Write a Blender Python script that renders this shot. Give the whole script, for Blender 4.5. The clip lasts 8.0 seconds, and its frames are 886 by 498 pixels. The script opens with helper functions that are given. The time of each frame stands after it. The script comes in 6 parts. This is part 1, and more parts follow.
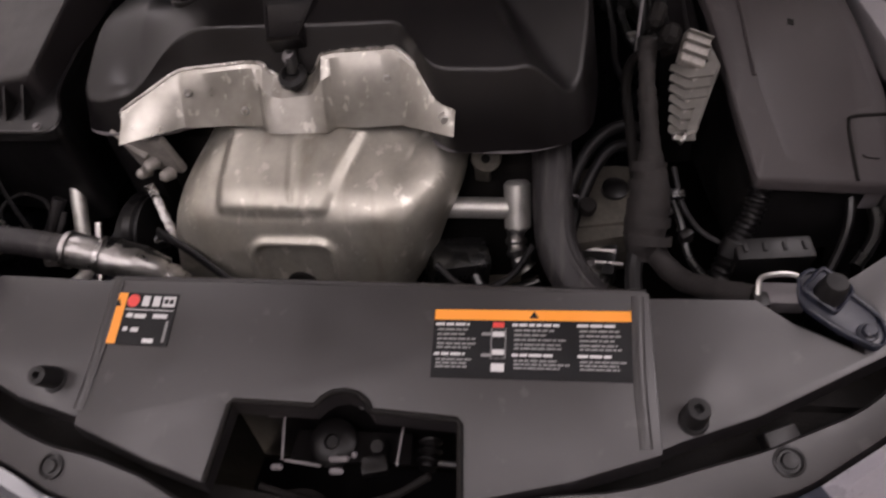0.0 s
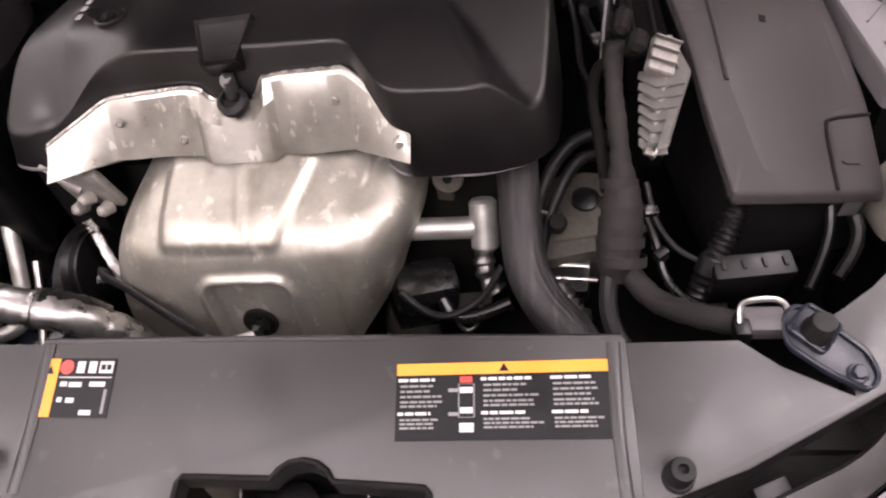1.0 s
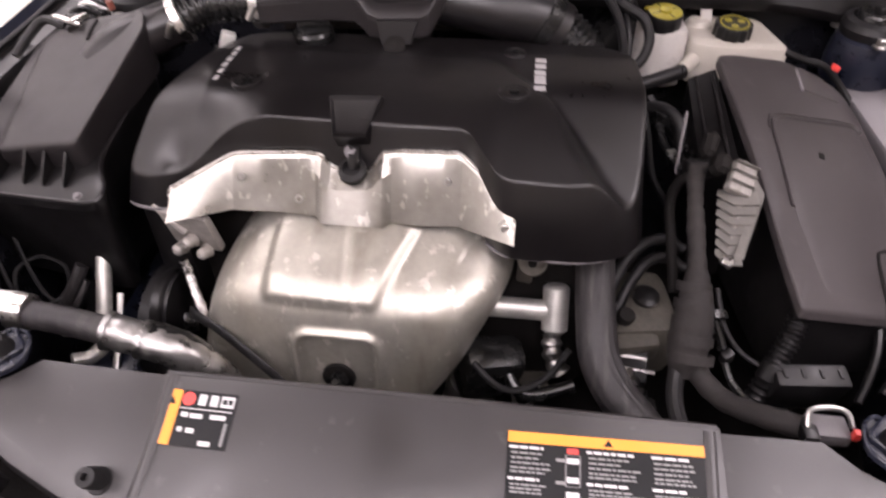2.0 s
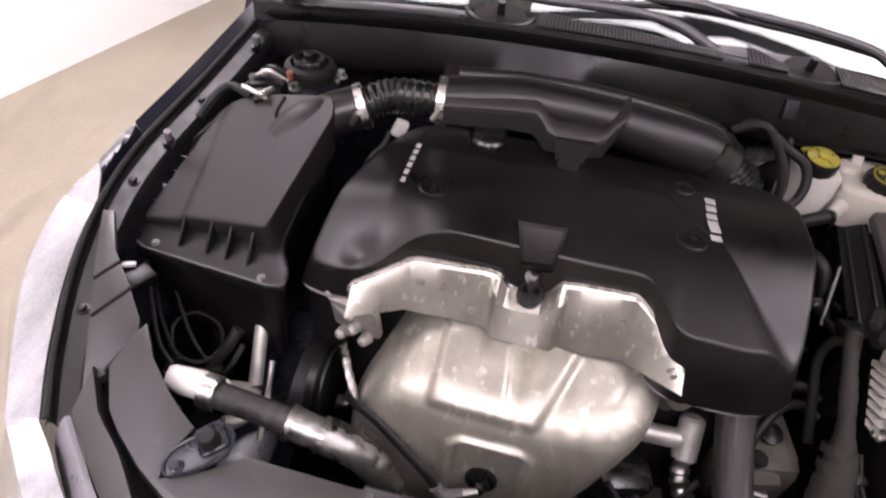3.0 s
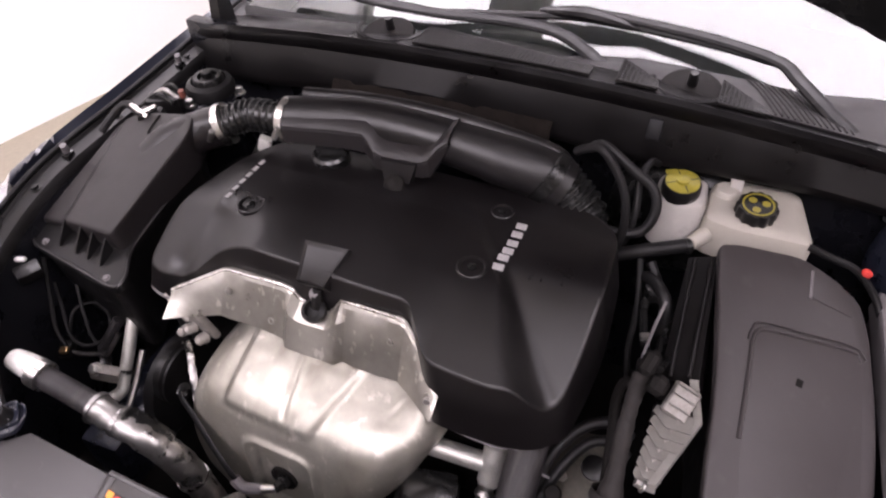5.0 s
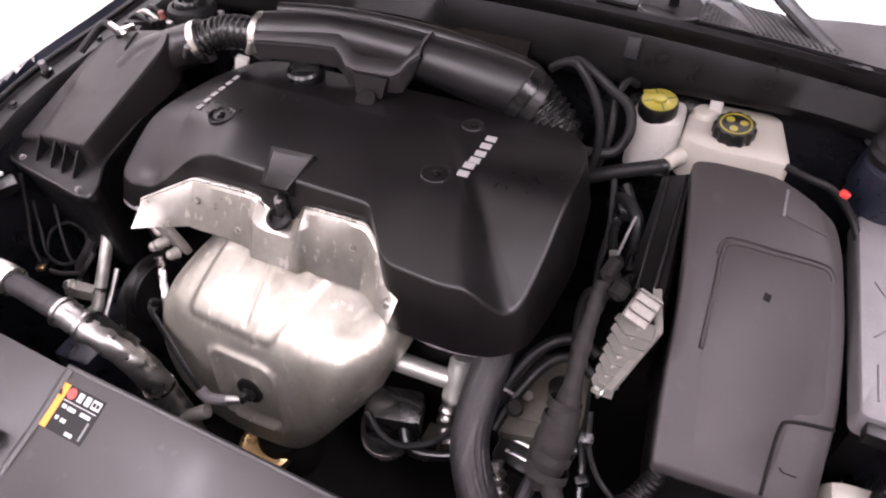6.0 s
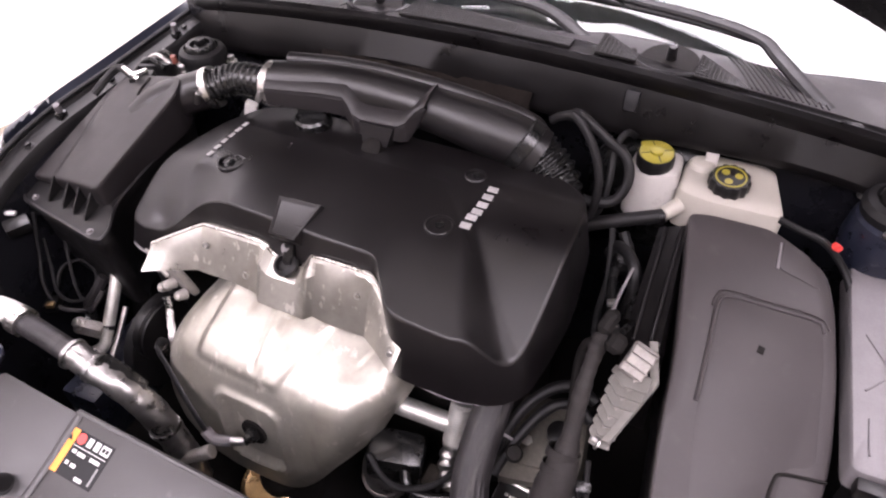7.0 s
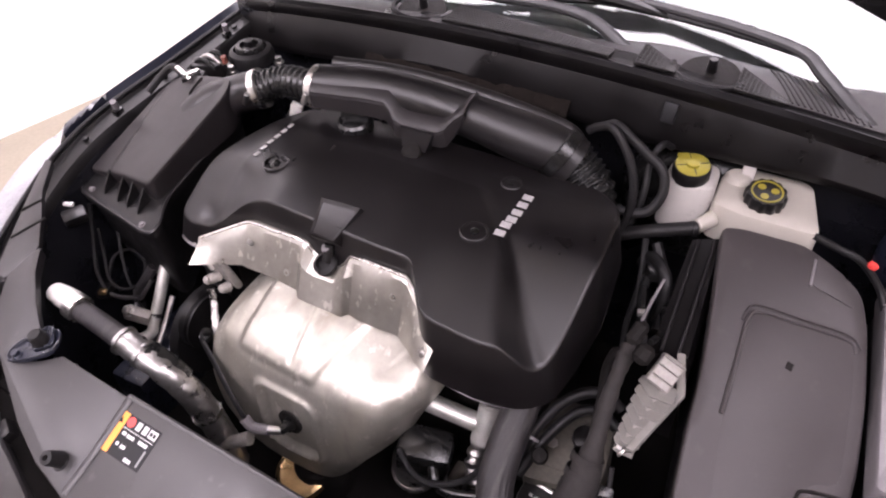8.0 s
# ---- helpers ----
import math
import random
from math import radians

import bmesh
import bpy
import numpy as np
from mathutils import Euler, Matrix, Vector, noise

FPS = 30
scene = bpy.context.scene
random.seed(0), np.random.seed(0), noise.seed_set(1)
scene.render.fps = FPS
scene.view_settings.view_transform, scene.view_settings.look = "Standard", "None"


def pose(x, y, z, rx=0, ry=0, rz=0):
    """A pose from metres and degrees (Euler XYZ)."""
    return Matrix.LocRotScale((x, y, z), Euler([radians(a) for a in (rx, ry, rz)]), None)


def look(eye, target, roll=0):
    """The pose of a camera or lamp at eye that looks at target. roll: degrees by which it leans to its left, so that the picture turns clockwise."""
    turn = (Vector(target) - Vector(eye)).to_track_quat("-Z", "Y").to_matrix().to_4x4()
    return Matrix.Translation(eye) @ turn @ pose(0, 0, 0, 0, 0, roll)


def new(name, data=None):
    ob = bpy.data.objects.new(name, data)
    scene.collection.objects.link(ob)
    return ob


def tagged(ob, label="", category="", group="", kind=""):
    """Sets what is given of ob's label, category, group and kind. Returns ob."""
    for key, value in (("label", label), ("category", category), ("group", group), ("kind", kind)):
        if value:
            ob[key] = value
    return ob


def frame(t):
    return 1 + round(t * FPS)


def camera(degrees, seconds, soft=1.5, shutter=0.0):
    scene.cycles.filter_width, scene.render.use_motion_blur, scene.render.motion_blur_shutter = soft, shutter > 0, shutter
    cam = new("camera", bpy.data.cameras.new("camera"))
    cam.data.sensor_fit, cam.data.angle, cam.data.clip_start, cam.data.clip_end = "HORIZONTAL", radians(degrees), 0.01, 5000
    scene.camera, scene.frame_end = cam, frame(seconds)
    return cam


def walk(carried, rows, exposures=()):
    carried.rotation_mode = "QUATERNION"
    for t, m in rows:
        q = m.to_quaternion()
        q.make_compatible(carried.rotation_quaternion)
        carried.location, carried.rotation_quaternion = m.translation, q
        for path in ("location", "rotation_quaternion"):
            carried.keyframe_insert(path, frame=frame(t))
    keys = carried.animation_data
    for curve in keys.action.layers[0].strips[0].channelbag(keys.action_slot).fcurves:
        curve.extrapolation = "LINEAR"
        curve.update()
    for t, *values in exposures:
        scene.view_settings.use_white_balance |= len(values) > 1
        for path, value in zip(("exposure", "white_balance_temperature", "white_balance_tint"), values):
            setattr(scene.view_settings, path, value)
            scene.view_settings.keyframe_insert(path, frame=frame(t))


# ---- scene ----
cam = camera(68.0, 8.0, soft=2.1, shutter=0.4)
PATH = [
    (0, (0.214, -0.045, 1.237), (-0.080, 1.137, 0.051), -8.6),
    (0.5, (0.239, 0.015, 1.252), (-0.008, 1.195, 0.054), -8.6),
    (1, (0.222, 0.040, 1.245), (-0.013, 1.179, 0.006), -9.9),
    (1.2, (0.200, 0.034, 1.253), (-0.047, 1.177, 0.019), -7.1),
    (2.3, (0.015, -0.028, 1.336), (-0.162, 1.276, 0.261), 1.5),
    (2.5, (-0.046, -0.023, 1.373), (-0.246, 1.268, 0.285), 3.4),
    (3, (-0.145, 0.020, 1.437), (-0.334, 1.289, 0.321), 7.2),
    (3.5, (-0.163, 0.053, 1.534), (-0.366, 1.314, 0.412), 8.4),
    (4, (-0.041, 0.092, 1.585), (-0.356, 1.318, 0.449), 5.8),
    (4.5, (0.153, 0.158, 1.574), (-0.275, 1.322, 0.411), 0.5),
    (5, (0.310, 0.182, 1.516), (-0.230, 1.300, 0.354), -1.7),
    (5.2, (0.337, 0.175, 1.490), (-0.230, 1.282, 0.331), -2.0),
    (6.3, (0.401, 0.148, 1.425), (-0.160, 1.227, 0.238), -1.5),
    (6.5, (0.397, 0.148, 1.433), (-0.173, 1.234, 0.256), -1.6),
    (7, (0.388, 0.161, 1.479), (-0.189, 1.270, 0.326), -1.0),
    (7.5, (0.346, 0.159, 1.491), (-0.247, 1.261, 0.341), -0.1),
    (8, (0.392, 0.155, 1.511), (-0.257, 1.208, 0.344), -1.9),
]
EXPOSED = [(0.0, -1.12, 6550, 25), (0.5, -0.40, 6550, 25), (1.0, 0.04, 6550, 26), (2.5, -0.02, 6400, 27), (3.0, -0.13, 6350, 27), (3.5, -0.25, 6300, 26), (4.5, -0.3, 6300, 27), (6.5, 0.36, 6250, 29), (8.0, 0.17, 6250, 30)]
walk(cam, [(t, look(eye, target, roll)) for t, eye, target, roll in PATH], EXPOSED)

# ---------------------------------------------------------------- light of the room
LAMP = 13.0
world = bpy.data.worlds.new("world")
scene.world = world
world.use_nodes = True
world.node_tree.nodes["Background"].inputs[0].default_value = (0.9, 0.92, 1.0, 1)
world.node_tree.nodes["Background"].inputs[1].default_value = 0.0


# ---------------------------------------------------------------- materials
def mat(name, base, rough=0.5, metal=0.0, var=0.25, scale=30.0, bump=0.15, grain=400.0, coat=0.0, rvar=0.12, spec=0.5, tint=None, dist=0.002, stretch=None):
    """Principled surface with colour and gloss varied at two scales and a fine grain."""
    m = bpy.data.materials.new(name)
    m.use_nodes = True
    nt = m.node_tree
    n, l = nt.nodes, nt.links
    b = n["Principled BSDF"]
    geo = n.new("ShaderNodeTexCoord")
    big = n.new("ShaderNodeTexNoise")
    big.inputs["Scale"].default_value, big.inputs["Detail"].default_value, big.inputs["Roughness"].default_value = scale, 6, 0.65
    fine = n.new("ShaderNodeTexNoise")
    fine.inputs["Scale"].default_value, fine.inputs["Detail"].default_value = grain, 3
    if stretch:
        pull = n.new("ShaderNodeMapping")
        pull.inputs["Scale"].default_value = stretch
        l.new(geo.outputs["Object"], pull.inputs["Vector"])
        l.new(pull.outputs[0], big.inputs["Vector"])
    else:
        l.new(geo.outputs["Object"], big.inputs["Vector"])
    l.new(geo.outputs["Object"], fine.inputs["Vector"])
    mixv = n.new("ShaderNodeMath")
    mixv.operation = "MULTIPLY_ADD"
    l.new(fine.outputs["Fac"], mixv.inputs[0])
    mixv.inputs[1].default_value = 0.35
    l.new(big.outputs["Fac"], mixv.inputs[2])
    ramp = n.new("ShaderNodeMapRange")
    ramp.inputs["From Min"].default_value, ramp.inputs["From Max"].default_value = 0.4, 0.95
    l.new(mixv.outputs[0], ramp.inputs["Value"])
    mix = n.new("ShaderNodeMix")
    mix.data_type = "RGBA"
    lo = [c * (1 - var) for c in base]
    hi = list(tint) if tint else [min(1, c * (1 + var)) for c in base]
    mix.inputs[6].default_value, mix.inputs[7].default_value = (*lo, 1), (*hi, 1)
    l.new(ramp.outputs[0], mix.inputs[0])
    l.new(mix.outputs[2], b.inputs["Base Color"])
    rr = n.new("ShaderNodeMapRange")
    rr.inputs["To Min"].default_value, rr.inputs["To Max"].default_value = max(0.02, rough - rvar), min(1, rough + rvar)
    l.new(big.outputs["Fac"], rr.inputs["Value"])
    rr.inputs["From Min"].default_value, rr.inputs["From Max"].default_value = 0.3, 0.7
    l.new(rr.outputs[0], b.inputs["Roughness"])
    b.inputs["Metallic"].default_value = metal
    b.inputs["Specular IOR Level"].default_value = spec
    b.inputs["Coat Weight"].default_value = coat
    b.inputs["Coat Roughness"].default_value = 0.04
    if bump:
        bp = n.new("ShaderNodeBump")
        bp.inputs["Strength"].default_value, bp.inputs["Distance"].default_value = bump, dist
        l.new(mixv.outputs[0], bp.inputs["Height"])
        l.new(bp.outputs[0], b.inputs["Normal"])
    return m


def glow(name, colour, strength):
    m = bpy.data.materials.new(name)
    m.use_nodes = True
    b = m.node_tree.nodes["Principled BSDF"]
    b.inputs["Base Color"].default_value = (0.8, 0.8, 0.8, 1)
    b.inputs["Emission Color"].default_value = (*colour, 1)
    b.inputs["Emission Strength"].default_value = strength
    return m


def glass(name, tint=(1, 1, 1), rough=0.0):
    m = bpy.data.materials.new(name)
    m.use_nodes = True
    b = m.node_tree.nodes["Principled BSDF"]
    b.inputs["Base Color"].default_value = (*tint, 1)
    b.inputs["Transmission Weight"].default_value, b.inputs["Roughness"].default_value, b.inputs["IOR"].default_value = 1.0, rough, 1.52
    return m


M = {
    "cowl": mat("weathered black plastic and latch shade", (0.0036, 0.0031, 0.0033), 0.36, var=0.3, scale=11, bump=0.25, grain=900, dist=0.0006, spec=0.26),
    "panel": mat("moulded black plastic", (0.0130, 0.0113, 0.0121), 0.40, spec=0.74, var=0.18, scale=9, bump=0.25, grain=900, dist=0.0006),
    "cover": mat("satin black plastic", (0.0055, 0.0045, 0.0049), 0.38, spec=0.56, var=0.2, scale=7, bump=0.2, grain=900, dist=0.0005),
    "lid": mat("black moulded plastic lid", (0.0130, 0.0110, 0.0116), 0.42, spec=0.46, var=0.18, scale=8, bump=0.25, grain=1000, dist=0.0006),
    "batt": mat("grey black plastic", (0.044, 0.0385, 0.0392), 0.44, spec=0.32, var=0.16, scale=6, bump=0.25, grain=1000, dist=0.0006),
    "black": mat("dull black plastic", (0.0055, 0.005, 0.0053), 0.40, spec=0.4, var=0.3, scale=25, bump=0.2, dist=0.001),
    "gloss": mat("smooth black plastic", (0.007, 0.007, 0.007), 0.26, var=0.2, scale=20, bump=0.08, dist=0.0005),
    "rubber": mat("black rubber", (0.010, 0.0095, 0.010), 0.5, spec=0.28, var=0.3, scale=40, bump=0.3),
    "hose": mat("dusty rubber hose", (0.018, 0.016, 0.017), 0.52, var=0.5, scale=40, bump=0.8, grain=250, stretch=(9.0, 1.0, 1.0)),
    "loom": mat("cloth-taped loom", (0.021, 0.0185, 0.018), 0.75, spec=0.3, var=0.4, scale=60, bump=0.8, grain=500),
    "alu": mat("pressed aluminium sheet", (0.405, 0.387, 0.338), 0.41, metal=0.70, var=0.18, scale=22, bump=0.3, grain=110, rvar=0.12, dist=0.0008, stretch=(1.0, 0.7, 0.6)),
    "lipalu": mat("scuffed aluminium sheet", (0.37, 0.355, 0.32), 0.38, metal=0.85, var=0.2, scale=14, bump=0.3, grain=90, rvar=0.14, dist=0.0008),
    "alu2": mat("bright machined aluminium", (0.72, 0.70, 0.67), 0.3, metal=1.0, var=0.15, scale=40, bump=0.15),
    "satin": mat("satin cast aluminium", (0.52, 0.51, 0.48), 0.46, metal=0.75, var=0.2, scale=50, bump=0.2),
    "cast": mat("cast aluminium", (0.33, 0.31, 0.29), 0.6, metal=0.6, var=0.35, scale=40, bump=0.6, grain=300),
    "wrapfoil": mat("dull wrapped foil", (0.30, 0.29, 0.28), 0.34, metal=0.9, var=0.35, scale=35, bump=0.3, grain=70, dist=0.002, rvar=0.15),
    "foil": mat("crumpled foil", (0.36, 0.35, 0.34), 0.3, metal=1.0, var=0.6, scale=30, bump=0.7, grain=120, dist=0.005),
    "zinc": mat("zinc-plated steel", (0.55, 0.54, 0.52), 0.35, metal=1.0, var=0.2, scale=60, bump=0.1),
    "brass": mat("heat-tinted steel", (0.62, 0.43, 0.22), 0.35, metal=1.0, var=0.35, scale=20, bump=0.1),
    "paint": mat("dark blue paint", (0.010, 0.012, 0.022), 0.35, var=0.1, scale=30, bump=0.02, coat=1.0, rvar=0.05),
    "bay": mat("dark painted steel", (0.007, 0.0072, 0.0095), 0.3, spec=0.4, var=0.4, scale=12, bump=0.1, rvar=0.15),
    # near-black, low gloss: deepens shade in cavities, also used for plain dark parts
    "dark": mat("near-black for shaded and dark parts", (0.0105, 0.0095, 0.009), 0.7, spec=0.12, var=0.5, scale=20, bump=0.5, dist=0.004),
    "unit": mat("grey aluminium casting", (0.24, 0.23, 0.215), 0.45, metal=0.65, var=0.15, scale=60, bump=0.08),
    "dark_cast": mat("dark cast casing", (0.085, 0.077, 0.064), 0.6, metal=0.2, var=0.4, scale=25, bump=0.5, grain=200),
    "orange": mat("orange label print", (0.85, 0.30, 0.03), 0.4, var=0.05, bump=0),
    "yellow": mat("yellow plastic", (0.26, 0.22, 0.025), 0.4, var=0.25, scale=60, bump=0.05),
    "red": mat("red plastic", (0.70, 0.06, 0.05), 0.4, var=0.1, bump=0.02),
    "labelblack": mat("black label film", (0.010, 0.010, 0.011), 0.4, spec=0.2, var=0.1, bump=0.02),
    "print": mat("white print", (0.55, 0.55, 0.55), 0.5, var=0.06, bump=0),
    "greyprint": mat("grey print", (0.20, 0.20, 0.20), 0.5, var=0.15, bump=0),
    "milk": mat("milky translucent plastic", (0.38, 0.355, 0.31), 0.36, var=0.08, scale=14, bump=0.08),
    "white": mat("white plastic", (0.74, 0.73, 0.72), 0.4, var=0.08, scale=30, bump=0.05),
    "milkwhite": mat("milky white plastic", (0.42, 0.40, 0.375), 0.35, var=0.08, scale=30, bump=0.05),
    "pale": mat("chalky pale plastic", (0.62, 0.61, 0.58), 0.45, var=0.12, scale=60, bump=0.1),
    "fuse": mat("grey textured plastic", (0.14, 0.13, 0.135), 0.5, var=0.2, scale=25, bump=0.3, dist=0.0008),
    "rust": mat("brick red plastic", (0.22, 0.07, 0.05), 0.5, var=0.2, bump=0.05),
    "navy": mat("blue-black bracket paint", (0.012, 0.014, 0.024), 0.32, var=0.25, scale=50, bump=0.15),
    "wall": mat("white wall paint", (0.82, 0.81, 0.79), 0.7, var=0.03, scale=2, bump=0.05, grain=200),
    "floor": mat("sealed concrete", (0.245, 0.215, 0.162), 0.45, var=0.28, scale=1.6, bump=0.1, grain=60),
    "lens": mat("clear lamp cover", (0.36, 0.36, 0.375), 0.18, var=0.45, scale=16, bump=0.04, coat=1.0, stretch=(1.0, 0.35, 1.0)),
    "lilac": mat("paint in a pale reflected tone", (0.20, 0.19, 0.21), 0.3, var=0.1, scale=20, bump=0.03, coat=0.6),
    "felt": mat("brown-black felt", (0.011, 0.0085, 0.0072), 0.9, spec=0.1, var=0.5, scale=40, bump=0.9, grain=300, dist=0.003),
    "letter": mat("silver lettering", (0.36, 0.35, 0.35), 0.45, var=0.3, scale=300, bump=0.02),
}


def scuff(m, colour, scale, low, high, share, stretch):
    """Small bright flecks and scratches in bare metal."""
    nt = m.node_tree
    n, l = nt.nodes, nt.links
    b = n["Principled BSDF"]
    old = b.inputs["Base Color"].links[0].from_socket
    at, pull, spots, cut, mix = n.new("ShaderNodeTexCoord"), n.new("ShaderNodeMapping"), n.new("ShaderNodeTexNoise"), n.new("ShaderNodeMapRange"), n.new("ShaderNodeMix")
    pull.inputs["Scale"].default_value = stretch
    spots.inputs["Scale"].default_value, spots.inputs["Detail"].default_value = scale, 3
    cut.inputs["From Min"].default_value, cut.inputs["From Max"].default_value, cut.inputs["To Max"].default_value = low, high, share
    mix.data_type = "RGBA"
    mix.inputs[7].default_value = (*colour, 1)
    l.new(at.outputs["Object"], pull.inputs["Vector"])
    l.new(pull.outputs[0], spots.inputs["Vector"])
    l.new(spots.outputs["Fac"], cut.inputs["Value"])
    l.new(cut.outputs[0], mix.inputs[0])
    l.new(old, mix.inputs[6])
    l.new(mix.outputs[2], b.inputs["Base Color"])


scuff(M["alu"], (0.85, 0.82, 0.76), 55, 0.60, 0.68, 0.4, (1.0, 1.0, 0.6))
scuff(M["alu"], (0.30, 0.25, 0.16), 9, 0.56, 0.78, 0.35, (1.0, 1.0, 0.8))
scuff(M["alu"], (0.17, 0.15, 0.11), 26, 0.57, 0.72, 0.45, (1.0, 0.35, 0.22))
scuff(M["lipalu"], (0.80, 0.78, 0.72), 70, 0.62, 0.68, 0.5, (1.0, 1.0, 0.5))
scuff(M["lipalu"], (0.20, 0.18, 0.13), 14, 0.58, 0.75, 0.5, (1.0, 1.0, 0.8))
scuff(M["hose"], (0.05, 0.046, 0.044), 120, 0.52, 0.66, 0.7, (1.0, 0.12, 0.12))
scuff(M["panel"], (0.075, 0.07, 0.068), 45, 0.66, 0.76, 0.35, (1.0, 1.0, 1.0))
scuff(M["batt"], (0.07, 0.064, 0.062), 35, 0.64, 0.78, 0.35, (1.0, 1.0, 1.0))
scuff(M["floor"], (0.16, 0.14, 0.105), 1.1, 0.54, 0.68, 0.8, (1.0, 0.5, 1.0))
scuff(M["floor"], (0.12, 0.105, 0.08), 4.0, 0.60, 0.72, 0.5, (1.0, 0.25, 1.0))
M["lamp"] = glow("lit diffuser", (1.0, 0.97, 0.94), LAMP)
M["pane"] = glass("windscreen glass", (0.90, 0.95, 0.93), 0.03)


# ---------------------------------------------------------------- mesh tools
def thing(name, loc, label, category, group="", kind=""):
    ob = new(name)
    ob.location = loc
    ob.empty_display_size = 0.05
    return tagged(ob, label, category, group, kind)


def solid(name, bm, material, sharp=35):
    me = bpy.data.meshes.new(name)
    bmesh.ops.recalc_face_normals(bm, faces=bm.faces)
    for f in bm.faces:
        f.smooth = True
    bm.to_mesh(me)
    bm.free()
    me.set_sharp_from_angle(angle=radians(sharp))
    me.materials.append(M[material])
    return new(name, me)


def part(name, bm, material, parent, label="", sharp=35):
    ob = solid(name, bm, material, sharp)
    ob.parent = parent
    if parent.type == "EMPTY":
        ob.matrix_parent_inverse = Matrix.Translation(-parent.location)
    if label:
        ob["label"] = label
    return ob


def whole(name, bm, material, label, category, group="", kind="", sharp=35):
    return tagged(solid(name, bm, material, sharp), label, category, group, kind)


def rings(sections, cap0=True, cap1=True, closed=True, bm=None):
    """Skin a list of equal rings of points."""
    bm = bm or bmesh.new()
    rows = [[bm.verts.new(p) for p in s] for s in sections]
    n = len(rows[0])
    for a, b in zip(rows, rows[1:]):
        for i in range(n if closed else n - 1):
            j = (i + 1) % n
            bm.faces.new((a[i], a[j], b[j], b[i]))
    if closed and cap0:
        bm.faces.new(rows[0])
    if closed and cap1:
        bm.faces.new(rows[-1])
    return bm


def spline(pts, k=6):
    """Catmull-Rom through the points."""
    p = [Vector(q) for q in pts]
    p = [2 * p[0] - p[1]] + p + [2 * p[-1] - p[-2]]
    out = []
    for i in range(1, len(p) - 2):
        for s in range(k):
            u = s / k
            a, b, c, d = p[i - 1], p[i], p[i + 1], p[i + 2]
            out.append(0.5 * (2 * b + (c - a) * u + (2 * a - 5 * b + 4 * c - d) * u * u + (3 * b - a - 3 * c + d) * u ** 3))
    out.append(p[-2])
    return out


def tube(pts, r, n=12, k=6, flat=1.0, up=(0, 0, 1), bm=None, rad=None, ridge=None):
    """A hose along a spline. r: radius; rad(u): factor along it; flat: height over width; ridge(j, u): factor for each lengthwise line of points."""
    path = spline(pts, k) if len(pts) > 2 or rad else [Vector(p) for p in pts]
    secs, side = [], None
    m = len(path) - 1
    for i, p in enumerate(path):
        t = (path[min(i + 1, m)] - path[max(i - 1, 0)]).normalized()
        if side is None:
            ref = Vector(up) if abs(t.dot(Vector(up))) < 0.95 else Vector((1, 0, 0))
            side = t.cross(ref).normalized()
        side = (side - t * side.dot(t)).normalized()
        top = side.cross(t)
        q = r * (rad(i / m) if rad else 1)
        secs.append([p + side * q * math.cos(a) + top * q * flat * math.sin(a) for a in (2 * math.pi * j / n for j in range(n))])
        if ridge:
            secs[-1] = [p + (v - p) * ridge(j, i / m) for j, v in enumerate(secs[-1])]
    return rings(secs, bm=bm)


def bellows(pts, r, folds, depth=0.12, n=20):
    k = max(4, folds * 6 // (len(pts) - 1))
    return tube(pts, r, n, k + 4, rad=lambda u: 1 + depth * math.sin(u * folds * 2 * math.pi))


def frame_of(p0, p1):
    """A turn whose z axis runs from p0 to p1."""
    return (Vector(p1) - Vector(p0)).to_track_quat("Z", "Y").to_matrix().to_4x4()


def rod(p0, p1, r0, r1=None, n=16, chamfer=0.12, bm=None):
    """A round bar with chamfered ends."""
    r1 = r0 if r1 is None else r1
    m = Matrix.Translation(p0) @ frame_of(p0, p1)
    h = (Vector(p1) - Vector(p0)).length
    c = min(chamfer * min(r0, r1), h * 0.3)
    prof = [(r0 - c, 0), (r0, c), (r1, h - c), (r1 - c, h)]
    return rings([[m @ Vector((q * math.cos(2 * math.pi * j / n), q * math.sin(2 * math.pi * j / n), z)) for j in range(n)] for q, z in prof], bm=bm)


def lathe(p0, axis, prof, n=20, bm=None):
    """Turn a profile of (radius, height) about an axis."""
    m = Matrix.Translation(p0) @ frame_of((0, 0, 0), axis)
    return rings([[m @ Vector((q * math.cos(2 * math.pi * j / n), q * math.sin(2 * math.pi * j / n), z)) for j in range(n)] for q, z in prof], bm=bm)


def block(c, size, turn=(0, 0, 0), bevel=0.004, bm=None, seg=2):
    out = bmesh.new()
    bmesh.ops.create_cube(out, size=1)
    bmesh.ops.scale(out, vec=size, verts=out.verts)
    if bevel:
        bmesh.ops.bevel(out, geom=out.edges, offset=min(bevel, 0.45 * min(size)), segments=seg, profile=0.6, affect="EDGES")
    bmesh.ops.transform(out, matrix=pose(*c, *turn), verts=out.verts)
    if bm is None:
        return out
    me = bpy.data.meshes.new("tmp")
    out.to_mesh(me)
    out.free()
    bm.from_mesh(me)
    bpy.data.meshes.remove(me)
    return bm


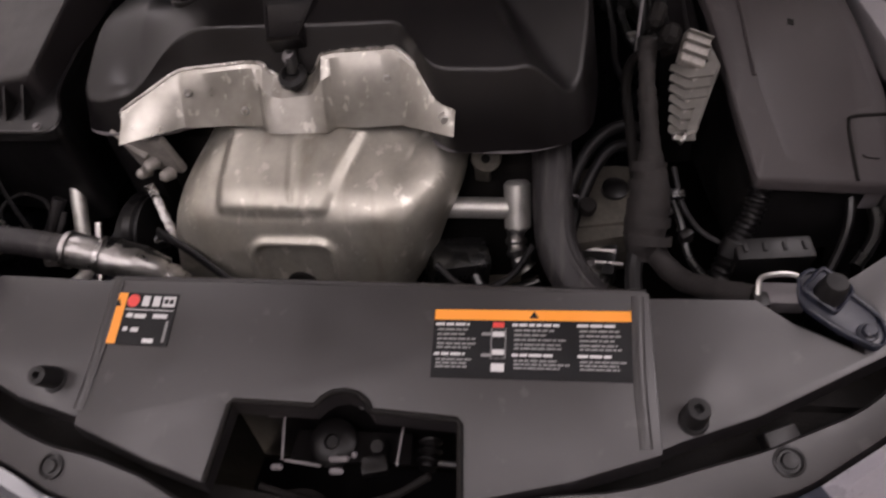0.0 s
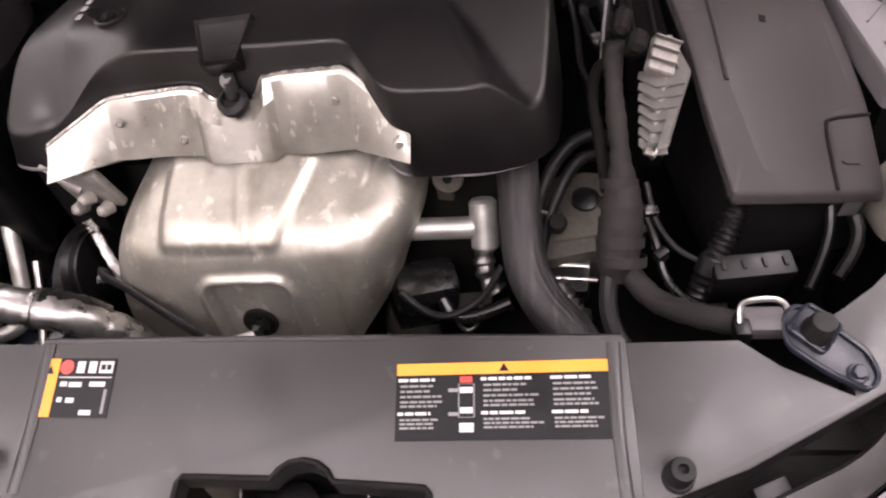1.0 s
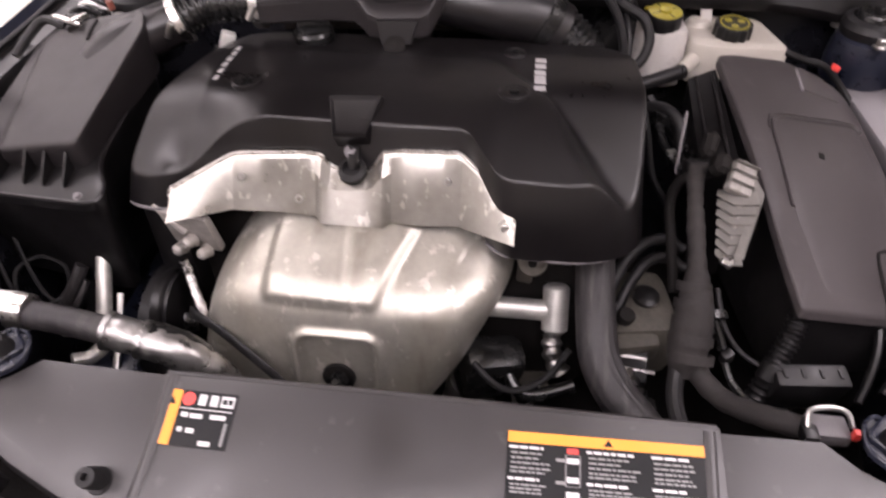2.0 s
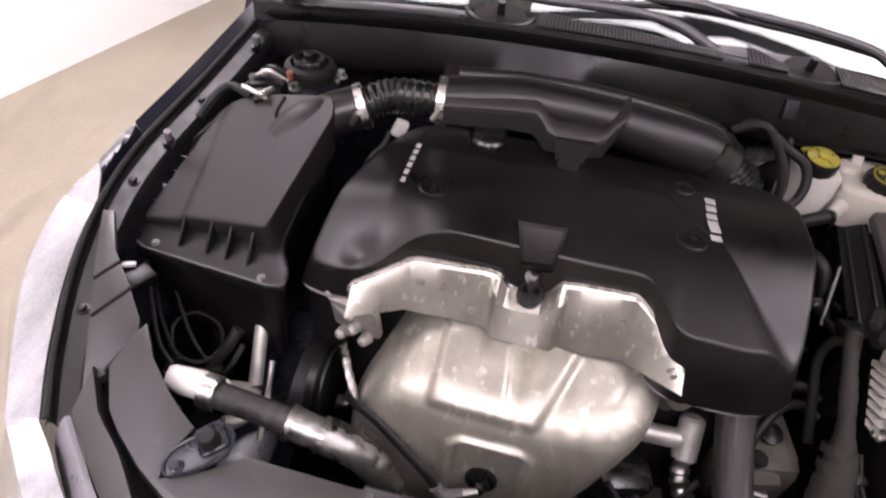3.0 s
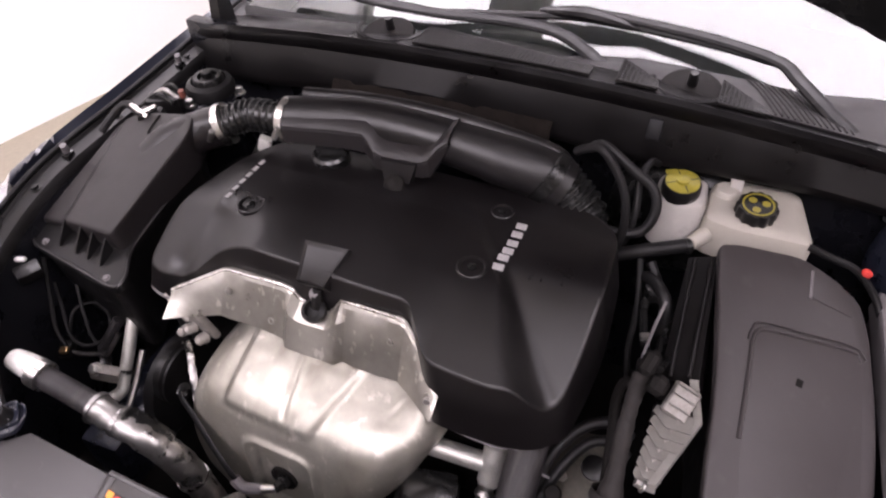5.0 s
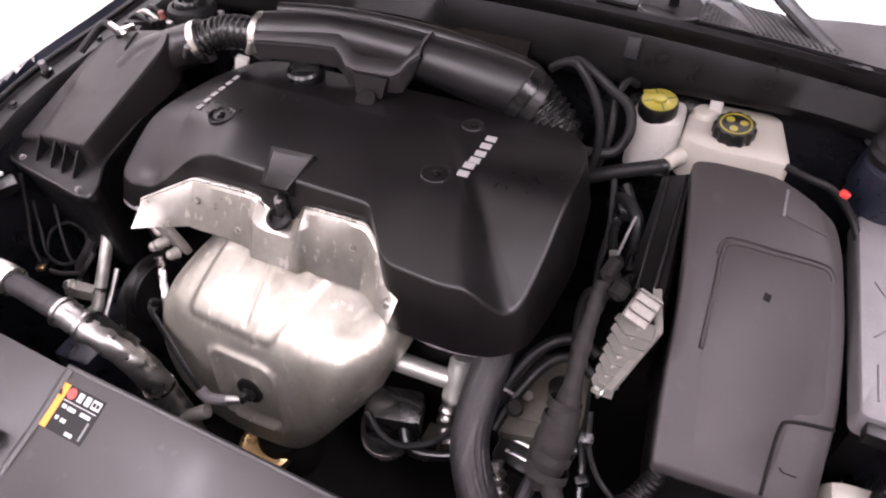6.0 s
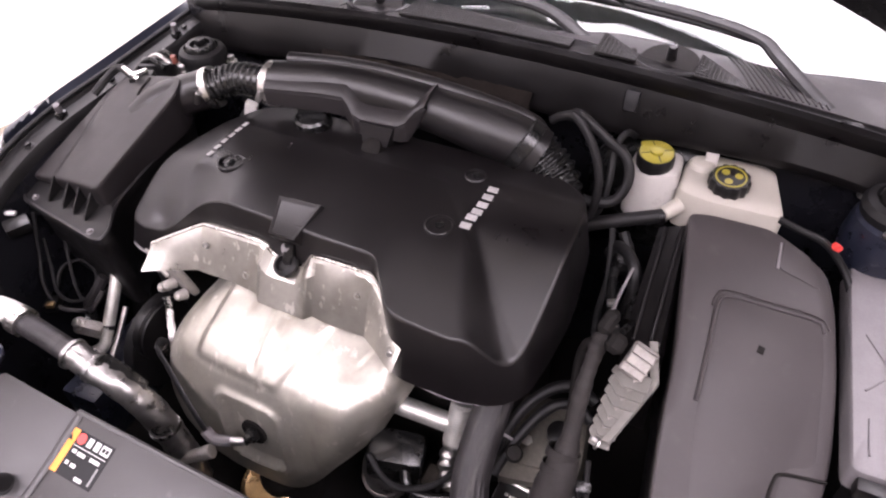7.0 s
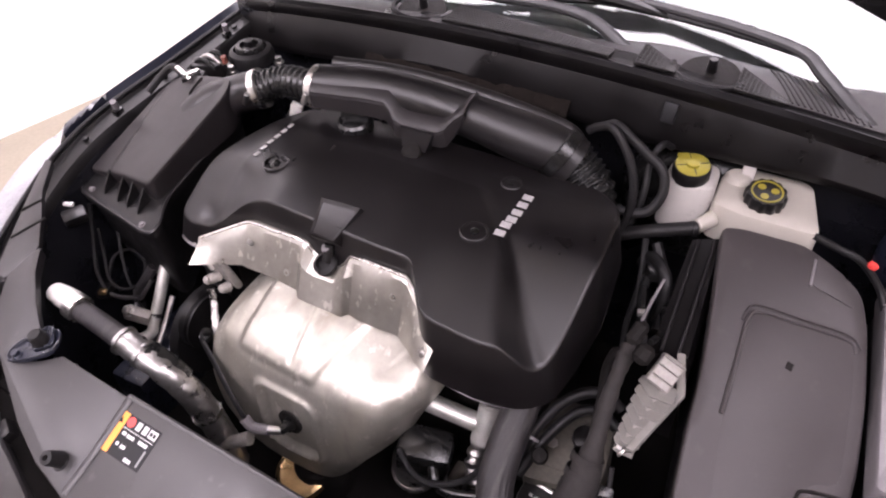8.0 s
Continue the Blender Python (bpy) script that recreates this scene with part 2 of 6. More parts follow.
def rounded(pts, r, k=4):
    """Round the corners of a polygon in plan. r: one radius or one for each corner."""
    out, n = [], len(pts)
    for i in range(n):
        a, b, c = Vector(pts[i - 1]), Vector(pts[i]), Vector(pts[(i + 1) % n])
        q = r[i] if isinstance(r, (list, tuple)) else r
        q = min(q, 0.45 * (a - b).length, 0.45 * (c - b).length)
        p0, p1 = b + (a - b).normalized() * q, b + (c - b).normalized() * q
        for s in range(k + 1):
            u = s / k
            out.append((p0 * (1 - u) ** 2 + b * 2 * u * (1 - u) + p1 * u * u)[:])
    return out


def slab(outline, top, drop, edge=0.006, centre=None, steps=6, flare=0.0, bottom=None):
    """A shell over a plan outline: top(x, y) gives its height, drop the depth of its skirt, flare how far the skirt leans out."""
    cx, cy = centre or (sum(p[0] for p in outline) / len(outline), sum(p[1] for p in outline) / len(outline))

    def ring(s, dz, grow=0.0):
        out = []
        for x, y in outline:
            d = math.hypot(x - cx, y - cy)
            f = s + grow / d
            px, py = cx + (x - cx) * f, cy + (y - cy) * f
            out.append((px, py, top(px, py) + dz))
        return out

    low = [(cx + (x - cx) * (1 + flare / math.hypot(x - cx, y - cy)), cy + (y - cy) * (1 + flare / math.hypot(x - cx, y - cy)), bottom(x, y) if bottom else top(x, y) - drop) for x, y in outline]
    secs = [low, ring(1, -edge), ring(1, -0.35 * edge, -0.3 * edge), ring(1, 0, -edge)]
    secs += [ring(1 - (i + 1) / (steps + 1), 0, -edge * (1 - (i + 1) / (steps + 1))) for i in range(steps)]
    return rings(secs)


def plate(outline, top, thick, bevel=0.002):
    """A flat plate over a plan outline, which may be hollow in shape."""
    bm = bmesh.new()
    f = bm.faces.new([bm.verts.new((x, y, top(x, y))) for x, y in outline])
    low = bmesh.ops.extrude_face_region(bm, geom=[f])
    bmesh.ops.translate(bm, vec=(0, 0, -thick), verts=[v for v in low["geom"] if isinstance(v, bmesh.types.BMVert)])
    bmesh.ops.recalc_face_normals(bm, faces=bm.faces)
    if bevel:
        rim = [e for e in bm.edges if all(abs(v.co.z - top(v.co.x, v.co.y)) < 1e-5 for v in e.verts)]
        bmesh.ops.bevel(bm, geom=rim, offset=bevel, segments=2, profile=0.6, affect="EDGES")
    return bm


def ribbon(sections, thick, down=(0, 0, -1)):
    """A sheet through open sections, given a thickness."""
    d = Vector(down) * thick
    return rings([[Vector(p) for p in s] + [Vector(p) + d for p in reversed(s)] for s in sections])


def hoop(c, axis, r, w, th, n=32):
    """A thin open band."""
    m = Matrix.Translation(c) @ frame_of((0, 0, 0), axis)
    prof = [(r, -w / 2), (r + th, -w / 2), (r + th, w / 2), (r, w / 2), (r, -w / 2)]
    return rings([[m @ Vector((q * math.cos(2 * math.pi * j / n), q * math.sin(2 * math.pi * j / n), z)) for j in range(n)] for q, z in prof], False, False)


def hexbolt(base, axis, r, h, flange=1.5, bm=None):
    a = Vector(axis).normalized()
    bm = lathe(base, a, [(r * flange, 0), (r * flange, h * 0.2), (r * 1.1, h * 0.28)], 18, bm)
    return lathe(Vector(base) + a * h * 0.2, a, [(r, 0), (r, h * 0.72), (r * 0.82, h * 0.8)], 6, bm)


def lerp(table, x):
    """Straight-line reading of a table of (x, y)."""
    for (a, b), (c, d) in zip(table, table[1:]):
        if x <= c:
            return b + (d - b) * (x - a) / (c - a)
    return table[-1][1]


def soft(u):
    u = max(0.0, min(1.0, u))
    return u * u * (3 - 2 * u)


# ---------------------------------------------------------------- the room
def room():
    x0, x1, y0, y1, h, w = -2.30, 4.2, -8.0, 6.2, 3.3, 0.15
    whole("floor", block(((x0 + x1) / 2 - 0.5, (y0 + y1) / 2, -0.05), (x1 - x0 + 3.2 + 2 * w, y1 - y0 + 2 * w, 0.1), bevel=0), "floor", "tan sealed concrete floor with worn stains", "floor", kind="structure")
    whole("ceiling", block(((x0 + x1) / 2 - 0.5, (y0 + y1) / 2, h + 0.06), (x1 - x0 + 3.2 + 2 * w, y1 - y0 + 2 * w, 0.12), bevel=0), "wall", "white painted ceiling", "ceiling", kind="structure")
    for name, c, s in (("wall_west", (x0 - 0.21 - w / 2, 0.7, h / 2), (w, 19.0, h)), ("wall_east", (x1 + w / 2, (y0 + y1) / 2, h / 2), (w, y1 - y0, h)),
                       ("wall_north", ((x0 + x1) / 2, y1 + w / 2, h / 2), (x1 - x0 + 2 * w, w, h)), ("wall_south", ((x0 + x1) / 2 - 1.0, y0 - w / 2, h / 2), (x1 - x0 + 2 + 2 * w, w, h))):
        whole(name, block(c, s, (0, 0, -10.5 if name == "wall_west" else 0), bevel=0), "wall", "plain white painted wall", "wall", kind="structure")
    # first two inferred from windscreen reflections; other four unseen, added to light the bay
    for cx, cy, sx, sy in ((-1.65, 2.1, 1.14, 2.3), (0.775, 2.1, 2.75, 2.3), (-1.82, -1.15, 1.0, 1.6), (1.80, -0.35, 1.1, 1.6), (0.15, -1.75, 1.5, 1.3), (-0.35, -3.0, 1.6, 1.3)):
        lamp = thing("ceiling_light", (cx, cy, h), "ceiling light panel out of view, white framed and rectangular, switched on", "ceiling light", "ceiling light panels")
        fr = bmesh.new()
        for dx, dy, wx, wy in ((0, sy / 2, sx + 0.08, 0.04), (0, -sy / 2, sx + 0.08, 0.04), (sx / 2 + 0.02, 0, 0.04, sy - 0.04), (-sx / 2 - 0.02, 0, 0.04, sy - 0.04)):
            block((cx + dx, cy + dy, h - 0.03), (wx, wy, 0.06), bevel=0.004, bm=fr)
        part("frame", fr, "white", lamp)
        part("diffuser", block((cx, cy, h - 0.025), (sx, sy - 0.04, 0.02), bevel=0.002), "lamp", lamp, "glowing white diffuser")


room()


# ---------------------------------------------------------------- the car's body
def shelf(y):
    """Height of the radiator cover, which rises towards the engine."""
    return 0.768 + 0.40 * (y - 0.376)


PAINT = [(0, 0.135), (0.12, 0.143), (0.25, 0.167), (0.30, 0.185), (0.41, 0.218), (0.47, 0.256), (0.53, 0.297), (0.61, 0.371), (0.66, 0.43)]
GROOVE = [(0, 0.18), (0.12, 0.191), (0.16, 0.206), (0.25, 0.228), (0.33, 0.256), (0.385, 0.274), (0.485, 0.318), (0.566, 0.373), (0.60, 0.42)]
GAP = [(-0.648, 0.362, 0.752), (-0.688, 0.44, 0.774), (-0.730, 0.55, 0.806), (-0.748, 0.65, 0.84), (-0.752, 0.76, 0.866), (-0.745, 0.95, 0.89), (-0.742, 1.15, 0.915), (-0.735, 1.32, 0.94)]

car = thing("car", (0, 0.6, 0), "dark blue car with its bonnet open, parked on concrete", "car")


def bumper():
    secs = []
    for i in range(-28, 29):
        x = 0.66 * i / 28
        y = lerp(PAINT, abs(x))
        slope = 1.1 * (abs(x) / 0.66) ** 2
        nx, ny = math.copysign(slope, x), -1
        d = math.hypot(nx, ny)
        nx, ny = nx / d, ny / d
        z = shelf(y) - 0.003 - 0.022 * soft((abs(x) - 0.48) / 0.12)
        q = 1 - 0.5 * soft((abs(x) - 0.38) / 0.22)
        secs.append([(x + nx * a * q, y + ny * a * q, z + b) for a, b in ((0.0, -0.02), (0.0, 0), (0.012, 0.002), (0.035, -0.012), (0.06, -0.05), (0.085, -0.14), (0.10, -0.30), (0.07, -0.48))])
    part("bumper", ribbon(secs[10:-10], 0.004), "paint", car, "glossy dark blue bumper skin")
    # both corners take a pale grey in place of reflections in the blue paint
    part("bumper_corner", ribbon(secs[2:11], 0.004), "lilac", car, "bumper corner below the headlamp, pale grey for its reflection")
    part("bumper_corner", ribbon(secs[-11:-2], 0.004), "lilac", car, "bumper corner below the headlamp, pale grey for its reflection")
    secs, deep = [], []
    for i in range(-40, 41):
        x = 0.60 * i / 40
        y0, y1 = lerp(PAINT, abs(x)) + 0.003, lerp(GROOVE, abs(x)) - (0.014 + 0.010 * soft((abs(x) - 0.2) / 0.1)) * (1 - soft((abs(x) - 0.45) / 0.09))
        secs.append([(x, y0, shelf(y0) - 0.012), (x, y0 + 0.002, shelf(y0) - 0.001), (x, y0 + 0.006, shelf(y0) + 0.002), (x, y1 - 0.004, shelf(y1) + 0.002), (x, y1, shelf(y1) - 0.002), (x, y1 + 0.001, shelf(y1) - 0.02)])
        y2 = lerp(GROOVE, abs(x))
        deep.append([(x, y1 - 0.006, shelf(y1) - 0.045), (x, y2 + 0.02, shelf(y2) - 0.045)])
    trim = part("grille_trim", ribbon(secs, 0.003), "panel", car, "grey-black plastic strip along the bumper top")
    part("gutter", ribbon(deep, 0.004), "dark", car)
    for x in (-0.255, 0.16, 0.401, -0.466, 0.52):
        y = lerp(PAINT, abs(x)) * 0.5 + (lerp(GROOVE, abs(x)) - 0.014) * 0.5
        z = shelf(y) + 0.002
        part("fastener", lathe((x, y, z - 0.001), (0, -0.37, 0.93), [(0.0125, 0), (0.0125, 0.003), (0.010, 0.004), (0.009, 0.002), (0.007, 0.002), (0.006, 0.0045), (0.002, 0.005)], 18), "black", trim)
    for s in (-1, 1):
        # short ribs that bridge the gutter
        part("gutter_block", block((s * 0.40, 0.262, shelf(0.262) - 0.012), (0.03, 0.02, 0.018), (22, 0, s * 24), 0.003), "black", car)


def along(line, a, b, n):
    """n points on a broken line, from the share a of its length to the share b."""
    p = [Vector(q) for q in line]
    d = [0.0]
    for q, r in zip(p, p[1:]):
        d.append(d[-1] + (r - q).length)
    out = []
    for i in range(n):
        s = d[-1] * (a + (b - a) * i / (n - 1))
        k = max(j for j in range(len(p) - 1) if d[j] <= s + 1e-9)
        out.append(p[k].lerp(p[k + 1], min(1.0, (s - d[k]) / (d[k + 1] - d[k]))))
    return out


def sides():
    for s in (-1, 1):
        g = [Vector(p) for p in spline(GAP, 12)]
        fen, lampr, ledge, wall_in, seal = [], [], [], [], []
        for p in g:
            rise = soft((p.y - 0.36) / 0.5)
            out = [(0.0, -0.02), (-0.002, 0.0), (-0.018, 0.002), (-0.046, -0.014), (-0.070, -0.046), (-0.092, -0.11), (-0.105, -0.25), (-0.10, -0.5)]
            fall = [(0.0, -0.02), (-0.002, 0.0), (-0.012, 0.001), (-0.032, -0.018), (-0.060, -0.060), (-0.088, -0.13), (-0.115, -0.26), (-0.13, -0.45)]
            k = soft((p.y - 0.52) / 0.26)
            out = [(a + (c - a) * k, b + (d - b) * k) for (a, b), (c, d) in zip(out, fall)]
            arch = 0.33 + math.sqrt(max(0.0, 0.37 ** 2 - (p.y - 1.02) ** 2))
            full = 0.75 + 0.25 * rise + 0.36 * math.exp(-((p.y - 0.57) / 0.13) ** 2)
            sec = [(s * -(p.x + a * full), p.y - 0.12 * -a * (1 - rise), max(p.z + b, arch if p.y > 0.65 else 0.2)) for a, b in out]
            cut = lerp([(0.3, 0.0), (0.66, 0.0), (0.74, 0.16), (0.80, 0.36), (0.86, 0.46), (2.0, 0.5)], p.y)
            if p.y < 0.83:
                lampr.append(along(sec, cut, 1.0, 9))
            if p.y >= 0.675:
                fen.append(along(sec, 0.0, cut - 0.004 if p.y < 0.79 else 1.0, 9))
            ledge.append([(s * -(p.x + a), p.y, p.z + b) for a, b in ((0.008, -0.022), (0.012, -0.014), (0.02, -0.012), (0.024, -0.018), (0.05, -0.02), (0.056, -0.028), (0.06, -0.07))])
            wall_in.append([(s * -(p.x + a), p.y, z) for a, z in ((0.058, p.z - 0.04), (0.075, p.z - 0.10), (0.09, 0.62), (0.10, 0.40))])
            seal.append((s * -(p.x + 0.014), p.y, p.z - 0.008))
        # the lamp narrows as it turns round the corner of the car
        nose = []
        for x, y, z, turn, wide in ((-0.505, 0.246, 0.724, 62, 0.50), (-0.545, 0.272, 0.732, 52, 0.55), (-0.580, 0.302, 0.740, 38, 0.62), (-0.614, 0.334, 0.747, 20, 0.70)):
            c, d = math.cos(math.radians(turn)), math.sin(math.radians(turn))
            nose.append(along([(s * -(x + a * wide * c), y + a * wide * d, z + b) for a, b in ((0.0, -0.02), (-0.002, 0.0), (-0.020, -0.001), (-0.050, -0.008), (-0.076, -0.022), (-0.096, -0.05), (-0.110, -0.15), (-0.10, -0.4))], 0.0, 1.0, 9))
        lampr = nose + lampr
        fen.append([(x, y + 0.35, z + 0.03) for x, y, z in fen[-1]])
        fender = part("fender", ribbon(fen, 0.004), "paint", car, "glossy dark blue front wing")
        part("headlight", ribbon(lampr, 0.006), "lens", car, "clear glossy headlamp cover")
        part("wing_ledge", ribbon(ledge, 0.003), "black", car, "black painted wing flange")
        part("inner_wing", ribbon(wall_in, 0.004, (s, 0, 0)), "bay", car)
        part("rubber_seal", tube(seal, 0.005, 8, 2), "rubber", car)
        for y in (0.50, 0.70, 0.90, 1.10):
            q = min(g, key=lambda v: abs(v.y - y))
            part("flange_bolt", hexbolt((s * -(q.x + 0.037), q.y, q.z - 0.020), (0, -0.2, 1), 0.006, 0.008), "black", fender)


def bay():
    # floor and radiator support carry the bay's shade in a near-black colour
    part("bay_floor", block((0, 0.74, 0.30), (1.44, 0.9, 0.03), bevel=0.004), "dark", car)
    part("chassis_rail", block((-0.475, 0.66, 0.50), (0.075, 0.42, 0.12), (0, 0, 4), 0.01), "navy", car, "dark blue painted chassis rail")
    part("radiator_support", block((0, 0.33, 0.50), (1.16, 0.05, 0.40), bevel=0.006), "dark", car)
    part("firewall", block((0, 1.16, 0.62), (1.46, 0.03, 0.66), bevel=0.006), "bay", car)


def cowl_line(x):
    u = x / 0.70
    return 1.11 + 0.05 * u * u, 1.008 - 0.07 * u * u


def cowl():
    face, top = [], []
    for i in range(-24, 25):
        x = 0.72 * i / 24
        y, z = cowl_line(x)
        low = 0.075 + 0.012 * math.sin(x * 9)
        face.append([(x, y - 0.035, z - low - 0.012), (x, y - 0.036, z - low), (x, y - 0.012, z - 0.025), (x, y - 0.016, z - 0.012), (x, y - 0.014, z - 0.002), (x, y - 0.004, z + 0.003), (x, y + 0.008, z - 0.002), (x, y + 0.012, z - 0.012)])
        top.append([(x, y + 0.010, z - 0.012), (x, y + 0.03, z - 0.008), (x, y + 0.075, z - 0.014), (x, y + 0.102, z - 0.022), (x, y + 0.106, z - 0.045)])
    unit = part("cowl_front", ribbon(face, 0.004, (0, 0.6, -0.8)), "cowl", car, "black plastic cowl face")
    part("cowl_top", ribbon(top, 0.004), "cowl", car, "black plastic cowl below the windscreen")
    # ragged felt that hangs below the cowl, with a few clips pinned through it
    felt = []
    for i in range(61):
        x = -0.34 + 0.42 * i / 60
        y, z = cowl_line(x)
        rag = (0.016 * noise.noise((x * 26, 0.0, 2.0)) + 0.009 * noise.noise((x * 80, 4.0, 0.0))) * soft((0.08 - x) / 0.03)
        felt.append([(x, y - 0.034 + 0.4 * rag, z - 0.066), (x, y - 0.046 + rag, z - 0.078), (x, y - 0.050 + 1.5 * rag - 0.008 * soft((0.08 - x) / 0.06), z - 0.096 + rag), (x, y - 0.050 + rag, z - 0.124 + rag), (x, y - 0.050, z - 0.150)])
    pad = part("insulation_pad", ribbon(felt, 0.005, (0, 0.8, -0.6)), "felt", car, "ragged brown-black felt below the cowl")
    for x in (-0.235, -0.120, 0.015):
        y, z = cowl_line(x)
        part("clip", lathe((x, y - 0.058, z - 0.088), (0, -0.8, 0.6), [(0.007, 0), (0.006, 0.003), (0.002, 0.0035)], 14), "gloss", pad)
    # black block on the face stands for the shade in a drain slot
    part("notch_shade", block((0.236, 1.092, 0.956), (0.022, 0.01, 0.032), (-24, 0, 0), 0.003), "labelblack", unit)


def cowl_vents():
    """Meshed air inlets in the cowl top, and the moulded boss between them."""
    def mesh_panel(x0, x1, a0, a1, b0, b1, name, rise=0.0):
        def at(x, v, lift):
            y, z = cowl_line(x)
            u = (x - x0) / (x1 - x0)
            d = (a0 + (b0 - a0) * u) * (1 - v) + (a1 + (b1 - a1) * u) * v
            return Vector((x, y + d, z - 0.004 - 0.06 * d + lift + rise * d / 0.08))
        n = max(6, int((x1 - x0) / 0.0065))
        v = part(name, ribbon([[at(x0 + (x1 - x0) * i / n, k / 4, 0.001) for k in range(5)] for i in range(n + 1)], 0.003), "dark", car, "black meshed air inlet")
        bars = bmesh.new()
        for i in range(n + 1):
            x = x0 + (x1 - x0) * i / n
            tube([at(x, 0.02, 0.003), at(x, 0.98, 0.003)], 0.0011, 5, 1, bm=bars)
        for k in range(8):
            tube([at(x0 + (x1 - x0) * i / 10, 0.02 + 0.96 * k / 7, 0.0035) for i in range(11)], 0.0011, 5, 1, bm=bars)
        part("mesh", bars, "cover", v)

    mesh_panel(-0.20, 0.115, 0.024, 0.100, 0.024, 0.050, "air_inlet")
    mesh_panel(0.158, 0.222, 0.020, 0.080, 0.020, 0.036, "air_inlet", 0.012)
    mesh_panel(0.312, 0.392, 0.020, 0.084, 0.020, 0.026, "air_inlet", 0.010)
    # grey deck between the inlets and the glass, ribbed towards the wing
    edge = [(0.0, 1.228), (0.11, 1.252), (0.175, 1.262), (0.33, 1.271), (0.44, 1.279), (0.53, 1.303), (0.66, 1.335)]

    def deck_at(x, v):
        y, z = cowl_line(x)
        u = x / 0.7
        s = min(1.0, max(0.0, (x - 0.33) / 0.06))
        y0, z0 = y + 0.07 - 0.042 * s, z - 0.012 + 0.008 * s
        y1 = lerp(edge, x)
        z1 = 0.959 - 0.045 * u * u + 0.597 * (y1 - 1.215 - 0.07 * u * u)
        return Vector((x, y0 + (y1 - y0) * v, z0 + (z1 - z0) * v + 0.002 * math.sin(math.pi * v)))
    deck = part("cowl_deck", ribbon([[deck_at(0.04 + 0.60 * i / 48, k / 6) for k in range(7)] for i in range(49)], 0.004), "panel", car, "grey plastic deck at the foot of the windscreen")
    low_edge = [(-0.36, 1.205), (-0.25, 1.232), (-0.12, 1.246), (0.0, 1.247), (0.06, 1.244)]

    def fill_at(x, v):
        y, z = cowl_line(x)
        u = x / 0.7
        y1 = lerp(low_edge, x)
        z1 = 0.961 - 0.045 * u * u + 0.597 * (y1 - 1.215 - 0.07 * u * u)
        return Vector((x, y + 0.072 + (y1 - y - 0.072) * v, z - 0.015 + (z1 - z + 0.015) * v))
    part("cowl_apron", ribbon([[fill_at(-0.36 + 0.42 * i / 36, k / 5) for k in range(6)] for i in range(37)], 0.004), "cowl", car, "black plastic apron under the wiper arm")
    for k in range(13):
        x0 = 0.346 + 0.0092 * k
        part("rib", tube([deck_at(x0 + 0.052 * (1 - v), v) + Vector((0, 0, 0.0008)) for v in (0.04, 0.35, 0.65, 0.96)], 0.0016, 6, 1), "cover", deck)
    for s in (-1, 1):
        x = 0.268 * s
        y, z = cowl_line(x)
        b = part("boss", lathe((x, y + 0.058, z - 0.014), (0, -0.25, 1), [(0.050, 0), (0.048, 0.004), (0.01, 0.004)], 32), "dark", car)
        arc = [(x + 0.060 * math.cos(a), y + 0.068 + 0.050 * math.sin(a), z - 0.006 + 0.004 * math.sin(a)) for a in (math.pi * (1 + k / 12) for k in range(13))]
        part("boss_rim", tube(arc, 0.0055, 8, 2), "cowl", b)
        part("nub", rod((x, y + 0.070, z - 0.008), (x, y + 0.064, z + 0.016), 0.008, 0.0065), "black", b)


def windscreen():
    g, band, dash = [], [], []
    for i in range(-18, 19):
        x = 0.70 * i / 18
        u = x / 0.7
        y, z = 1.215 + 0.07 * u * u, 0.955 - 0.045 * u * u
        sec = []
        for k in range(9):
            v = k / 8
            sec.append((x * (1 - 0.16 * v), y + 0.77 * v + 0.02 * v * v, z + 0.46 * v - 0.05 * v * v))
        g.append(sec)
        band.append([(x, y - 0.012, z - 0.010), (x, y - 0.002, z + 0.002), (x, y + 0.02, z + 0.012)])
        dash.append([(x * 0.97, y + 0.02, z - 0.06), (x * 0.97, y + 0.35, z - 0.02), (x * 0.97, y + 0.6, z - 0.1), (x * 0.97, y + 0.65, z - 0.5)])
    w = part("windscreen", ribbon(g, 0.005, (0, 0.5, -0.866)), "pane", car, "sloping windscreen that mirrors the ceiling lights")
    part("lower_seal", ribbon(band, 0.003), "rubber", w)
    part("dashboard", ribbon(dash, 0.01), "black", car, "black dashboard behind the glass")
    for s in (-1, 1):
        part("pillar", tube([(s * 0.715, 1.36, 0.975), (s * 0.66, 1.72, 1.2), (s * 0.61, 2.08, 1.40)], 0.03, 10, 4, 0.7), "paint", car, "dark blue windscreen pillar")
    rear_body()


